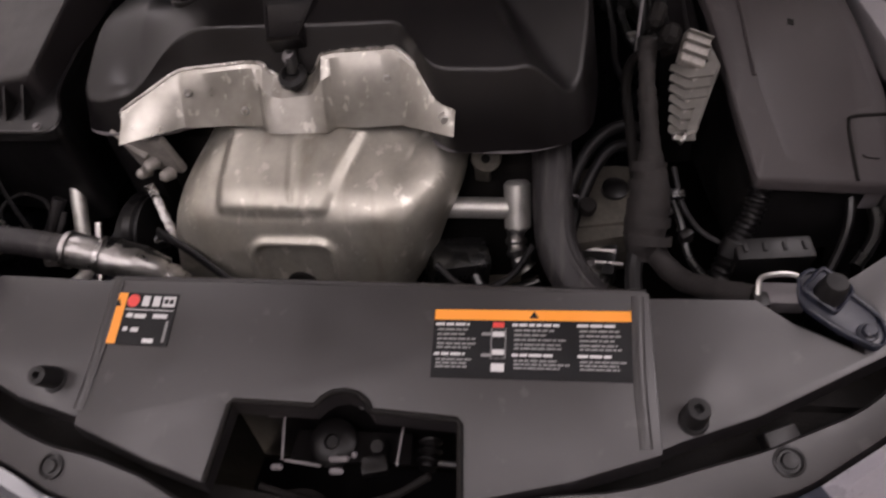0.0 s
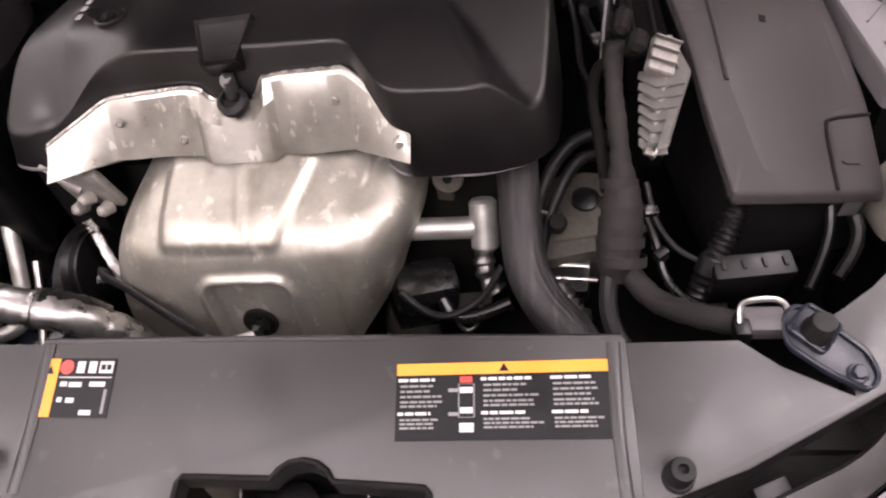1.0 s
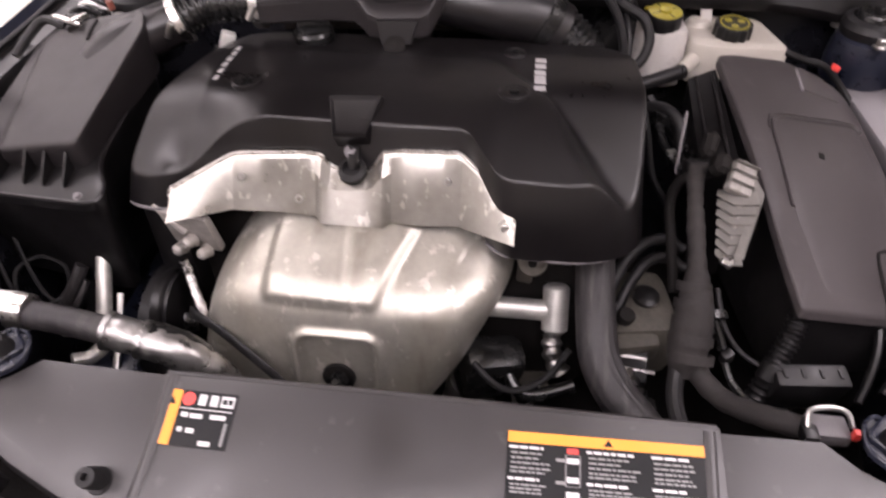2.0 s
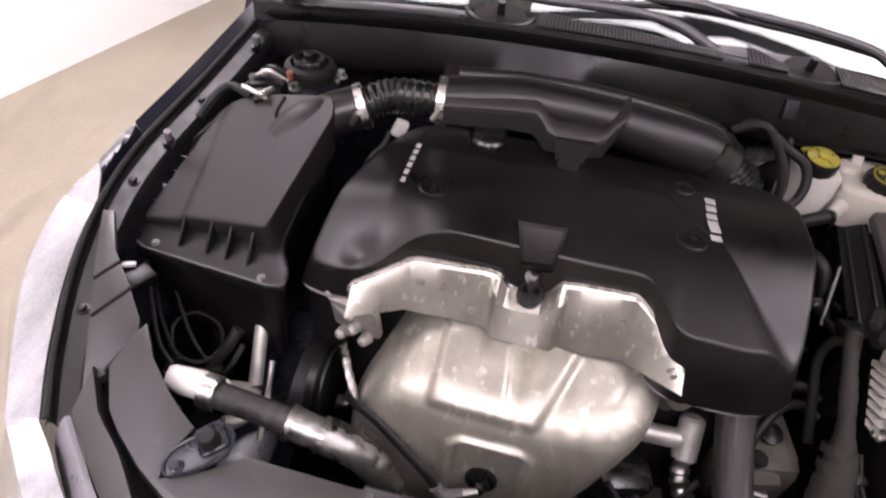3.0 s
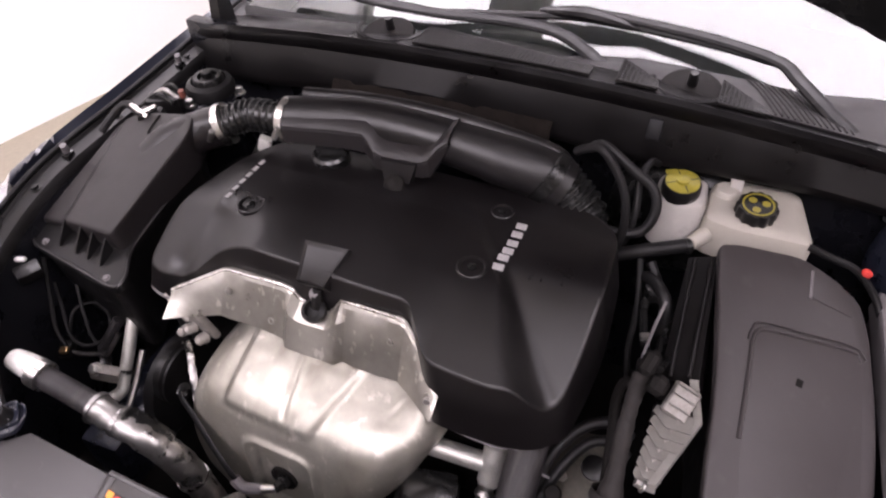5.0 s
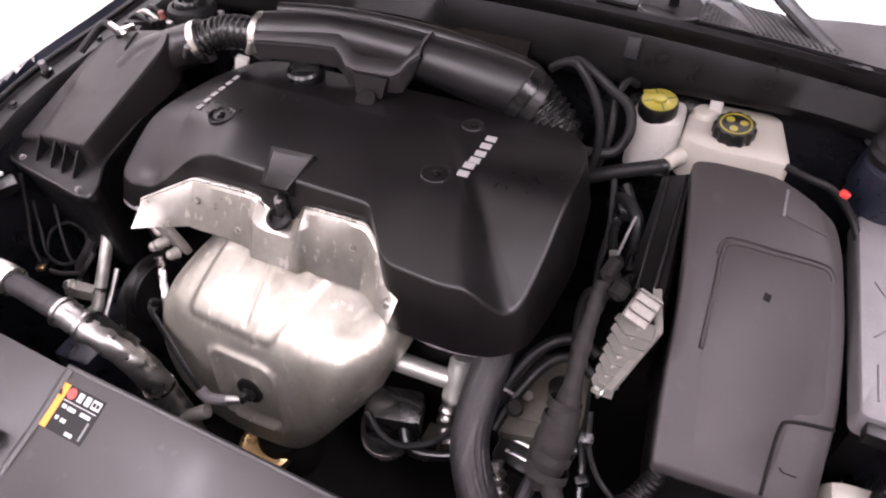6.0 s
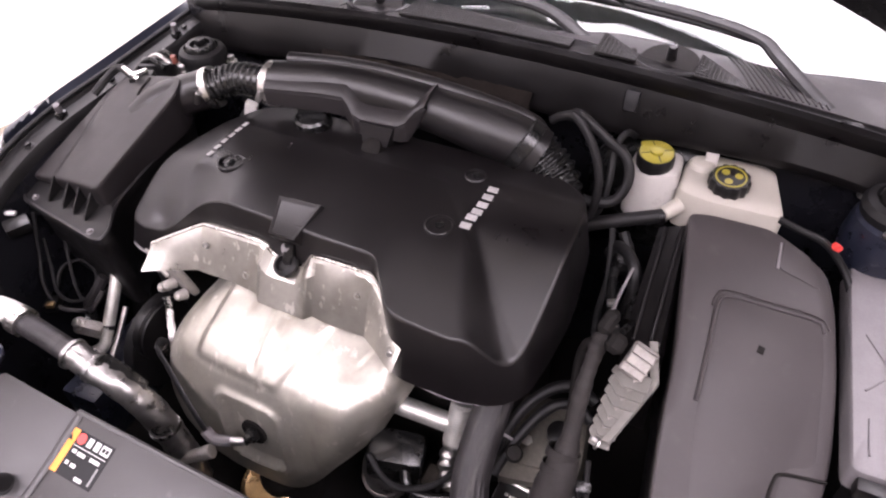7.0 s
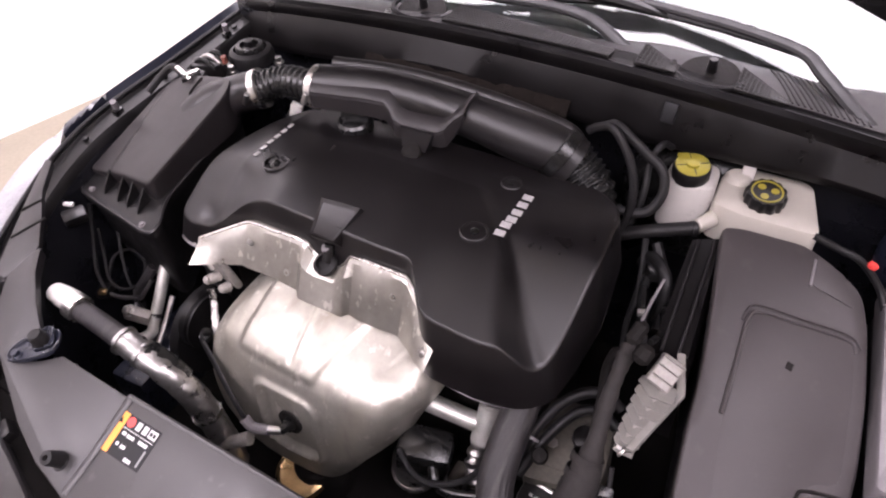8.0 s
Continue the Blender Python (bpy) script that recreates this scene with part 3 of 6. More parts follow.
def rear_body():
    """The plain rest of the car behind the windscreen."""
    roof = []
    for y, z, w in ((2.02, 1.395, 0.58), (2.3, 1.435, 0.60), (2.8, 1.45, 0.60), (3.3, 1.42, 0.58), (3.6, 1.37, 0.55)):
        roof.append([(w * u, y, z - 0.05 * abs(u) ** 3) for u in (-1, -0.7, -0.35, 0, 0.35, 0.7, 1)])
    part("roof", ribbon(roof, 0.03), "paint", car, "dark blue roof")
    back = [[(w * u, y, z - 0.03 * abs(u) ** 3) for u in (-1, -0.5, 0, 0.5, 1)] for y, z, w in ((3.6, 1.36, 0.55), (3.95, 1.19, 0.60), (4.25, 1.03, 0.64))]
    part("rear_window", ribbon(back, 0.006), "gloss", car, "dark rear window")
    boot = [[(w * u, y, z - 0.04 * abs(u) ** 3) for u in (-1, -0.5, 0, 0.5, 1)] for y, z, w in ((4.25, 1.03, 0.78), (4.6, 1.02, 0.79), (4.78, 0.98, 0.76), (4.86, 0.80, 0.76), (4.88, 0.45, 0.74), (4.80, 0.25, 0.72))]
    part("boot", ribbon(boot, 0.02, (0, -0.6, -0.8)), "paint", car, "dark blue boot and rear bumper")
    for s in (-1, 1):
        flank = []
        for y in (1.34, 1.42, 1.7, 2.2, 2.8, 3.3, 3.44, 3.6, 3.8, 4.0, 4.16, 4.28, 4.6, 4.80):
            arch = 0.33 + math.sqrt(max(0.0, 0.37 ** 2 - (y - 3.80) ** 2)) if abs(y - 3.8) < 0.37 else 0.20
            w = 0.90 - 0.03 * abs((y - 2.4) / 1.5) ** 2
            flank.append([(s * a, y, max(z, arch)) for a, z in ((w - 0.15, 0.97), (w - 0.06, 0.93), (w - 0.01, 0.75), (w, 0.60), (w - 0.02, 0.40), (w - 0.05, 0.20))])
        part("flank", ribbon(flank, 0.02, (-s, 0, 0)), "paint", car, "dark blue doors and rear wing")
        pane = [[(s * a, y, z) for a, z in ((0.765, 0.97), (0.70, 1.18), (top, zt))] for y, top, zt in ((1.75, 0.655, 1.22), (2.1, 0.60, 1.38), (2.8, 0.595, 1.40), (3.5, 0.57, 1.34), (3.95, 0.64, 1.12))]
        part("side_window", ribbon(pane, 0.006, (-s, 0, 0)), "gloss", car, "dark side windows")
        for y in (1.02, 3.80):
            w = part("wheel", lathe((s * 0.62, y, 0.33), (s, 0, 0), [(0.20, 0.0), (0.31, 0.0), (0.33, 0.03), (0.33, 0.18), (0.31, 0.21), (0.215, 0.215), (0.21, 0.19)], 40), "rubber", car, "black tyre")
            part("rim", lathe((s * 0.62, y, 0.33), (s, 0, 0), [(0.205, 0.02), (0.21, 0.20), (0.19, 0.205), (0.17, 0.17), (0.06, 0.185), (0.02, 0.19)], 40), "alu2", w, "silver rim")


def bonnet():
    rows = []
    for i in range(-16, 17):
        x = 0.74 * i / 16
        z0 = 1.195 - 0.40 * x * x
        y0 = 1.20
        rows.append([(x, y0 + 0.5 * t * -1.0, z0 + 0.866 * t + 0.02 * math.sin(3.1 * t)) for t in (0.0, 0.02, 0.2, 0.4, 0.6, 0.8, 0.98)])
    b = part("bonnet", ribbon(rows, 0.03, (0, 0.866, 0.5)), "gloss", car, "open bonnet with a dark underside")
    for s in (-1, 1):
        part("hinge", rings([[(s * a, y, z) for a, y, z in ((0.655, 1.18, 1.05), (0.675, 1.18, 1.05), (0.675, 1.20, 1.06), (0.655, 1.20, 1.06))],
                             [(s * a, y, z) for a, y, z in ((0.660, 1.17, 0.92), (0.685, 1.17, 0.92), (0.685, 1.22, 0.93), (0.660, 1.22, 0.93))]]), "black", b, "black steel hinge arm")
        part("hinge_pin", rod((s * 0.67, 1.165, 1.035), (s * 0.655, 1.165, 0.998), 0.006), "black", b)


bumper(), sides(), bay(), cowl(), cowl_vents(), windscreen(), bonnet()


def wipers():
    def one(pts, blade, pivot):
        w = thing("wiper", pivot, "black windscreen wiper lying along the glass base", "wiper", "windscreen wipers")
        part("arm", tube(pts, 0.0145, 10, 6, 0.6, rad=lambda u: 1.1 - 0.4 * u), "rubber", w)
        part("blade", tube(blade, 0.008, 8, 5, 0.9), "cowl", w)
        part("joint", tube([Vector(blade[2]) + Vector((-0.09, 0, 0.002)), Vector(blade[2]) + Vector((0, -0.006, 0.010)), Vector(blade[2]) + Vector((0.09, -0.004, -0.002))], 0.0155, 10, 6, 0.8, rad=lambda u: 0.35 + 0.65 * math.sin(math.pi * u)), "cowl", w)
        part("pivot_cap", lathe(pivot, (0, -0.3, 1), [(0.018, -0.02), (0.018, 0.004), (0.013, 0.012), (0.004, 0.014)]), "black", w)

    one([(0.170, 1.178, 0.962), (0.140, 1.200, 0.974), (0.100, 1.222, 0.988), (0.034, 1.250, 1.005), (-0.057, 1.256, 1.010), (-0.211, 1.246, 1.006), (-0.363, 1.250, 1.008), (-0.44, 1.268, 1.016)],
        [(-0.62, 1.300, 1.006), (-0.52, 1.285, 1.010), (-0.44, 1.274, 1.010), (-0.30, 1.264, 1.004), (-0.15, 1.262, 1.000)], (0.170, 1.176, 0.958))
    one([(0.545, 1.165, 0.948), (0.500, 1.187, 0.962), (0.425, 1.244, 0.994), (0.383, 1.272, 1.011), (0.290, 1.287, 1.022), (0.193, 1.295, 1.027), (0.120, 1.299, 1.030), (0.060, 1.298, 1.030)],
        [(0.405, 1.275, 1.004), (0.263, 1.290, 1.014), (0.070, 1.295, 1.020), (-0.079, 1.280, 1.010), (-0.216, 1.262, 1.000)], (0.545, 1.163, 0.944))


wipers()


# ---------------------------------------------------------------- radiator cover and what lies on it
def radiator_cover():
    t = thing("radiator_cover", (0, 0.3, 0.70), "grey-black moulded plastic radiator cover behind the grille", "radiator cover")

    def top(_, y):
        return shelf(y)

    mid = [(-0.253, 0.370), (0.297, 0.373), (0.304, 0.240), (0.228, 0.214), (0.137, 0.192), (0.131, 0.255), (0.050, 0.258), (0.043, 0.266), (0.034, 0.2715), (0.022, 0.2735), (0.010, 0.2715), (0.001, 0.266), (-0.006, 0.259), (-0.089, 0.259), (-0.10, 0.190), (-0.162, 0.204), (-0.247, 0.229)]
    part("centre_panel", plate(mid, top, 0.022, 0.003), "panel", t)
    for s in (-1, 1):
        a = 0.2985 if s > 0 else 0.2545
        side = [(a - 0.016, 0.370), (0.39, 0.372), (0.42, 0.352), (0.472, 0.330), (0.474, 0.352), (0.457, 0.386), (0.476, 0.397), (0.502, 0.414), (0.540, 0.447), (0.566, 0.482), (0.574, 0.470), (0.586, 0.425), (0.562, 0.382), (0.540, 0.362), (0.500, 0.334), (0.385, 0.276), (0.32, 0.252), (a - 0.014, 0.236)]
        part("side_panel", plate([(s * x, y) for x, y in side], lambda x, y: shelf(y) - 0.0035, 0.02, 0.002), "panel", t)
        part("seam_ridge", tube([(s * (a - 0.012), 0.368, shelf(0.368) + 0.001), (s * (a - 0.012), 0.30, shelf(0.30) + 0.001), (s * (a - 0.008), 0.243, shelf(0.243) + 0.0)], 0.0055, 10, 3, 0.35), "panel", t)
    part("rear_lip", tube([(-0.25, 0.372, shelf(0.372) - 0.004), (0.02, 0.374, shelf(0.374) - 0.004), (0.294, 0.374, shelf(0.374) - 0.004)], 0.004, 8, 4), "panel", t)
    part("opening_lip", tube([(-0.0985, 0.191, shelf(0.19) + 0.001), (-0.0895, 0.255, shelf(0.255) + 0.001), (-0.086, 0.2592, shelf(0.2592) + 0.001), (-0.006, 0.2592, shelf(0.2592) + 0.001), (0.001, 0.2663, shelf(0.2663) + 0.001), (0.010, 0.2718, shelf(0.2718) + 0.001), (0.022, 0.2738, shelf(0.2738) + 0.001), (0.034, 0.2718, shelf(0.2718) + 0.001), (0.043, 0.2663, shelf(0.2663) + 0.001), (0.050, 0.2582, shelf(0.2582) + 0.001), (0.128, 0.2555, shelf(0.2555) + 0.001), (0.1315, 0.252, shelf(0.252) + 0.001), (0.1365, 0.192, shelf(0.192) + 0.001)], 0.003, 8, 1), "dark", t)
    for x, y in ((-0.284, 0.270), (0.330, 0.270)):
        b = thing("rubber_stop", (x, y, shelf(y) - 0.006), "black rubber bonnet stop standing on the radiator cover", "rubber stop", "bonnet stops")
        ax = Vector((0, -0.55 if x < 0 else -0.25, 1))
        part("base", lathe((x, y, shelf(y) - 0.007), ax, [(0.0128, 0), (0.0128, 0.004), (0.0112, 0.006)]), "rubber", b)
        part("plug", lathe((x, y, shelf(y)), ax, [(0.0112, 0), (0.0102, 0.020), (0.0092, 0.024), (0.004, 0.0245), (0.003, 0.018), (0.001, 0.018)]), "rubber", b)


def stop_bracket(s):
    o = 0.018 if s < 0 else 0.0
    b = thing("bracket", (s * 0.445, 0.365, 0.76), "blue-black steel bracket with a rubber buffer and bolt", "bracket", "bonnet buffer brackets")
    out = rounded([(s * x + o, y) for x, y in ((0.424, 0.364), (0.424, 0.386), (0.436, 0.395), (0.456, 0.382), (0.485, 0.357), (0.490, 0.339), (0.481, 0.329), (0.454, 0.342))], 0.008)
    part("plate", plate(out, lambda x, y: shelf(y) + 0.004, 0.005, 0.0015), "navy", b)
    rim = [(x, y, shelf(y) + 0.006) for x, y in out]
    part("rim", tube(rim + rim[:1], 0.0018, 6, 1), "navy", b)
    cup = rounded([(s * (0.447 + a) + o, 0.372 + b) for a, b in ((-0.022, 0.002), (-0.003, 0.021), (0.020, 0.003), (0.003, -0.018))], 0.005)
    part("cup", plate(cup, lambda x, y: shelf(y) + 0.009, 0.006, 0.0015), "navy", b)
    lip = [(x, y, shelf(y) + 0.0105) for x, y in cup]
    part("cup_rim", tube(lip + lip[:1], 0.0018, 6, 1), "navy", b)
    part("buffer", lathe((s * 0.447 + o, 0.372, shelf(0.372) + 0.003), (0, -0.2, 1), [(0.0125, 0), (0.0125, 0.011), (0.0115, 0.014), (0.0105, 0.023), (0.0088, 0.026), (0.003, 0.027)]), "rubber", b)
    part("bolt", hexbolt((s * 0.474 + o, 0.342, shelf(0.342) + 0.004), (0, -0.3, 1), 0.0062, 0.009, 1.35), "navy", b)


def lines(sheet, at, x0, x1, y, n, step, h, material, rag, seed):
    """Rows of unreadable print as plain bars, broken where words end. at(x, y): place on the sheet."""
    rnd = random.Random(seed)
    for i in range(n):
        xe = x1 - rag * rnd.random() * (x1 - x0)
        yy = y - i * step
        bm = bmesh.new()
        x = x0
        while x < xe - 0.0015:
            w = min(xe - x, h * (1.6 + 3.2 * rnd.random()))
            bm.faces.new([bm.verts.new(at(a, b)) for a, b in ((x, yy), (x + w, yy), (x + w, yy - h), (x, yy - h))])
            x += w + h * 0.55
        part("print_line", bm, material, sheet)


def sheet_at(origin, u, v, lift):
    o, u, v = Vector(origin), Vector(u), Vector(v)
    n = u.cross(v).normalized()
    return lambda x, y: o + u * x + v * y + n * lift


def patch(at, x0, y0, x1, y1):
    bm = bmesh.new()
    bm.faces.new([bm.verts.new(at(a, b)) for a, b in ((x0, y0), (x1, y0), (x1, y1), (x0, y1))])
    return bm


def warning_label():
    w, h = 0.182, 0.066
    t = thing("warning_label", (0.193, 0.326, shelf(0.326)), "black warning sticker with an orange band and small white print", "label")
    u, v = Vector((1, 0.026, 0.010)).normalized(), Vector((-0.02, 0.928, 0.371)).normalized()
    o = Vector((0.1005, 0.2895, shelf(0.2895)))
    n = u.cross(v)
    bm = rings([[o + u * a + v * b + n * c for a, b in ((0, 0), (w, 0), (w, h), (0, h))] for c in (0.0, 0.0008)])
    part("film", bm, "labelblack", t)
    at = sheet_at(o, u, v, 0.0012)
    part("orange_band", patch(at, 0.0006, h - 0.0105, w - 0.0006, h - 0.0004), "orange", t)
    tri = bmesh.new()
    at2 = sheet_at(o, u, v, 0.0016)
    tri.faces.new([tri.verts.new(at2(a, b)) for a, b in ((0.0895, h - 0.0085), (0.0985, h - 0.0085), (0.094, h - 0.0015))])
    part("warning_triangle", tri, "labelblack", t)
    k = 0
    for x0, x1 in ((0.004, 0.042), (0.076, 0.128), (0.135, 0.176)):
        lines(t, at, x0 - 0.002, x0 + 0.8 * (x1 - x0), h - 0.0135, 1, 0.004, 0.0026, "print", 0.05, 3 + k)
        lines(t, at, x0, x1, h - 0.019, 3, 0.0045, 0.0019, "greyprint", 0.55, 11 + k)
        lines(t, at, x0, x1, h - 0.0325, 2, 0.0036, 0.0019, "greyprint", 0.2, 21 + k)
        lines(t, at, x0 - 0.002, x0 + 0.7 * (x1 - x0), h - 0.042, 1, 0.004, 0.0026, "print", 0.05, 31 + k)
        lines(t, at, x0, x1, h - 0.0475, 3, 0.0034, 0.0018, "greyprint", 0.35, 41 + k)
        k += 1
    # the small car drawn between the columns
    part("red_mark", patch(at, 0.0560, h - 0.0175, 0.0665, h - 0.0125), "red", t)
    part("car_outline", patch(at, 0.0545, h - 0.047, 0.0685, h - 0.0185), "greyprint", t)
    at3 = sheet_at(o, u, v, 0.0014)
    part("car_body", patch(at3, 0.0555, h - 0.0465, 0.0675, h - 0.019), "labelblack", t)
    part("pictogram", patch(at2, 0.0560, h - 0.0265, 0.0670, h - 0.0215), "print", t)
    part("pictogram", patch(at2, 0.0560, h - 0.0435, 0.0670, h - 0.0385), "print", t)
    part("pictogram", patch(at2, 0.0555, h - 0.059, 0.0675, h - 0.0515), "print", t)
    for yy in (h - 0.0225, h - 0.0425):
        part("print_line", patch(at2, 0.046, yy - 0.003, 0.0545, yy), "greyprint", t)


def coolant_label():
    w, h = 0.074, 0.055
    t = thing("information_label", (-0.206, 0.328, shelf(0.328)), "black sticker with an orange side band and white pictograms", "label")
    u, v = Vector((1, 0.0, 0.0)), Vector((0.0, 0.928, 0.371)).normalized()
    o = Vector((-0.2435, 0.3045, shelf(0.3045)))
    n = u.cross(v)
    at, at2 = sheet_at(o, u, v, 0.0012), sheet_at(o, u, v, 0.0016)
    part("film", rings([[o + u * a + v * b + n * c for a, b in ((0, 0), (w, 0), (w, h), (0, h))] for c in (0.0, 0.0008)]), "labelblack", t)
    part("orange_band", patch(at, 0.0004, 0.0004, 0.0165, h - 0.0004), "orange", t)
    tri = bmesh.new()
    tri.faces.new([tri.verts.new(at2(a, b)) for a, b in ((0.004, h - 0.015), (0.0125, h - 0.015), (0.00825, h - 0.007))])
    part("warning_triangle", tri, "labelblack", t)
    part("red_mark", lathe(o + u * 0.0245 + v * (h - 0.0085) + n * 0.0008, n, [(0.0068, 0), (0.0068, 0.0006)], 16), "red", t)
    for x0, x1 in ((0.035, 0.043), (0.047, 0.055), (0.058, 0.072)):
        part("pictogram", patch(at, x0, h - 0.014, x1, h - 0.003), "print", t)
    part("pictogram", patch(at2, 0.060, h - 0.011, 0.0645, h - 0.006), "labelblack", t)
    part("pictogram", patch(at2, 0.0658, h - 0.011, 0.0702, h - 0.006), "labelblack", t)
    part("rule", patch(at, 0.018, h - 0.0185, 0.072, h - 0.0175), "print", t)
    for x0, x1, y in ((0.021, 0.028, 0.033), (0.030, 0.043, 0.0325), (0.051, 0.067, 0.033), (0.021, 0.026, 0.0185), (0.030, 0.0385, 0.018), (0.046, 0.058, 0.007)):
        part("print_line", patch(at, x0, y - 0.0045, x1, y), "print", t)
    part("print_line", patch(at, 0.067, 0.004, 0.070, 0.026), "greyprint", t)


def latch():
    t = thing("bonnet_latch", (0.02, 0.24, 0.56), "steel bonnet latch, near-black for the shade in the radiator cover opening", "latch")
    # floor, wall and claw parts are blackened to stand for shade in the opening
    part("latch_floor", block((0.02, 0.20, 0.555), (0.27, 0.17, 0.01), bevel=0.002), "cowl", t)
    part("back_wall", block((0.02, 0.292, 0.63), (0.27, 0.010, 0.14), bevel=0.003), "cowl", t)
    for x0, x1 in ((-0.068, -0.010), (0.047, 0.124)):
        part("under_lip", block(((x0 + x1) / 2, 0.2655, shelf(0.2655) - 0.024), (x1 - x0, 0.006, 0.006), (20, 0, 0), 0.002), "panel", t)
    part("claw_plate", rings([[(x, y, z) for x, y in ((-0.045, 0.240), (0.078, 0.246), (0.074, 0.278), (-0.045, 0.275))] for z in (0.645, 0.649)]), "cowl", t)
    for pts in (((-0.066, 0.269, 0.682), (-0.050, 0.269, 0.682), (-0.048, 0.262, 0.681), (-0.042, 0.229, 0.672)), ((-0.040, 0.229, 0.671), (-0.020, 0.228, 0.670), (-0.004, 0.227, 0.669)),
                ((0.090, 0.270, 0.682), (0.074, 0.270, 0.682), (0.0715, 0.264, 0.681), (0.070, 0.232, 0.671))):
        part("frame_bar", tube(pts, 0.0014, 8, 3), "fuse", t)
    part("claw", lathe((-0.003, 0.262, 0.648), (0, -0.35, 1), [(0.024, 0), (0.024, 0.008), (0.018, 0.012), (0.008, 0.013), (0.006, 0.010), (0.001, 0.010)], 28), "cowl", t)
    part("hook", tube([(-0.010, 0.288, 0.700), (0.006, 0.284, 0.705), (0.020, 0.282, 0.704), (0.034, 0.276, 0.697)], 0.0035, 8, 5, 0.5), "panel", t)
    part("column", rod((0.046, 0.262, 0.640), (0.048, 0.248, 0.676), 0.009, 0.007), "cowl", t)
    part("pawl", block((0.046, 0.236, 0.660), (0.026, 0.018, 0.014), (10, 0, 15), 0.004), "cowl", t)
    for x, y, z, w in ((-0.046, 0.222, 0.670, 0.012), (0.012, 0.236, 0.668, 0.020), (0.012, 0.224, 0.667, 0.014), (0.027, 0.240, 0.671, 0.006)):
        part("rivet", block((x, y, z), (w, 0.006, 0.006), (20, 0, 4), 0.002, seg=1), "fuse", t)
    part("spring", bellows([(0.098, 0.262, 0.670), (0.099, 0.248, 0.668), (0.098, 0.234, 0.666)], 0.009, 3, 0.3, 14), "cowl", t)
    part("cable", rod((0.108, 0.240, 0.668), (0.134, 0.238, 0.670), 0.0032), "panel", t)
    part("cable", tube([(0.100, 0.230, 0.66), (0.06, 0.215, 0.64), (0.0, 0.205, 0.63), (-0.07, 0.215, 0.64)], 0.004, 8, 5), "dark", t)
    part("horn", lathe((-0.035, 0.19, 0.575), (0.1, -0.3, 1), [(0.03, 0), (0.045, 0.02), (0.047, 0.035), (0.042, 0.04), (0.03, 0.036), (0.008, 0.038)], 28), "dark", t)
    part("horn", lathe((0.075, 0.185, 0.565), (-0.1, -0.3, 1), [(0.03, 0), (0.040, 0.02), (0.042, 0.035), (0.036, 0.04), (0.02, 0.036), (0.006, 0.038)], 28), "dark", t)


radiator_cover(), stop_bracket(1), stop_bracket(-1), warning_label(), coolant_label(), latch()


# ---------------------------------------------------------------- engine: cover and exhaust shield
def cover_top(x, y):
    """Height of the engine cover: a plateau that falls to the front, and a lower facet at the front corner behind a slanting fold."""
    steep = 0.22 + 0.17 * soft((x - 0.02) / 0.05) + 0.64 * soft((-0.22 - x) / 0.11)
    fall = 0.5 * (0.728 - y + math.sqrt((0.728 - y) ** 2 + 0.0008))
    z = 0.908 - steep * fall - 0.25 * max(0.0, -0.33 - x) - 0.12 * max(0.0, y - 0.84)
    z -= 0.011 * math.exp(-(((x + 0.350) / 0.024) ** 2 + ((y - 0.658) / 0.018) ** 2))
    facet = 0.815 + 0.68 * (y - 0.65)
    facet = 0.5 * (facet + 0.904 - math.sqrt((facet - 0.904) ** 2 + 0.0003))
    d = (x - 0.110) * 0.746 + (y - 0.775) * 0.665
    w = 0.014 + 0.046 * soft(((x - 0.110) * 0.665 - (y - 0.775) * 0.746) / 0.16)
    return z + (min(z, facet) - z) * soft((d + w) / (w + 0.010))


def bolt_cup(t, x, y, z, r=0.02):
    part("cup", lathe((x, y, z - 0.012), (0, 0, 1), [(r, 0), (r, 0.0112), (r * 0.92, 0.0124), (r * 0.82, 0.0118), (r * 0.74, 0.007)], 24), "cover", t)
    part("cup_floor", lathe((x, y, z - 0.0055), (0, 0, 1), [(r * 0.8, 0), (r * 0.8, 0.002), (0.002, 0.002)], 20), "cover", t)
    part("bolt", hexbolt((x, y, z - 0.0045), (0, 0, 1), 0.0065, 0.006), "gloss", t)


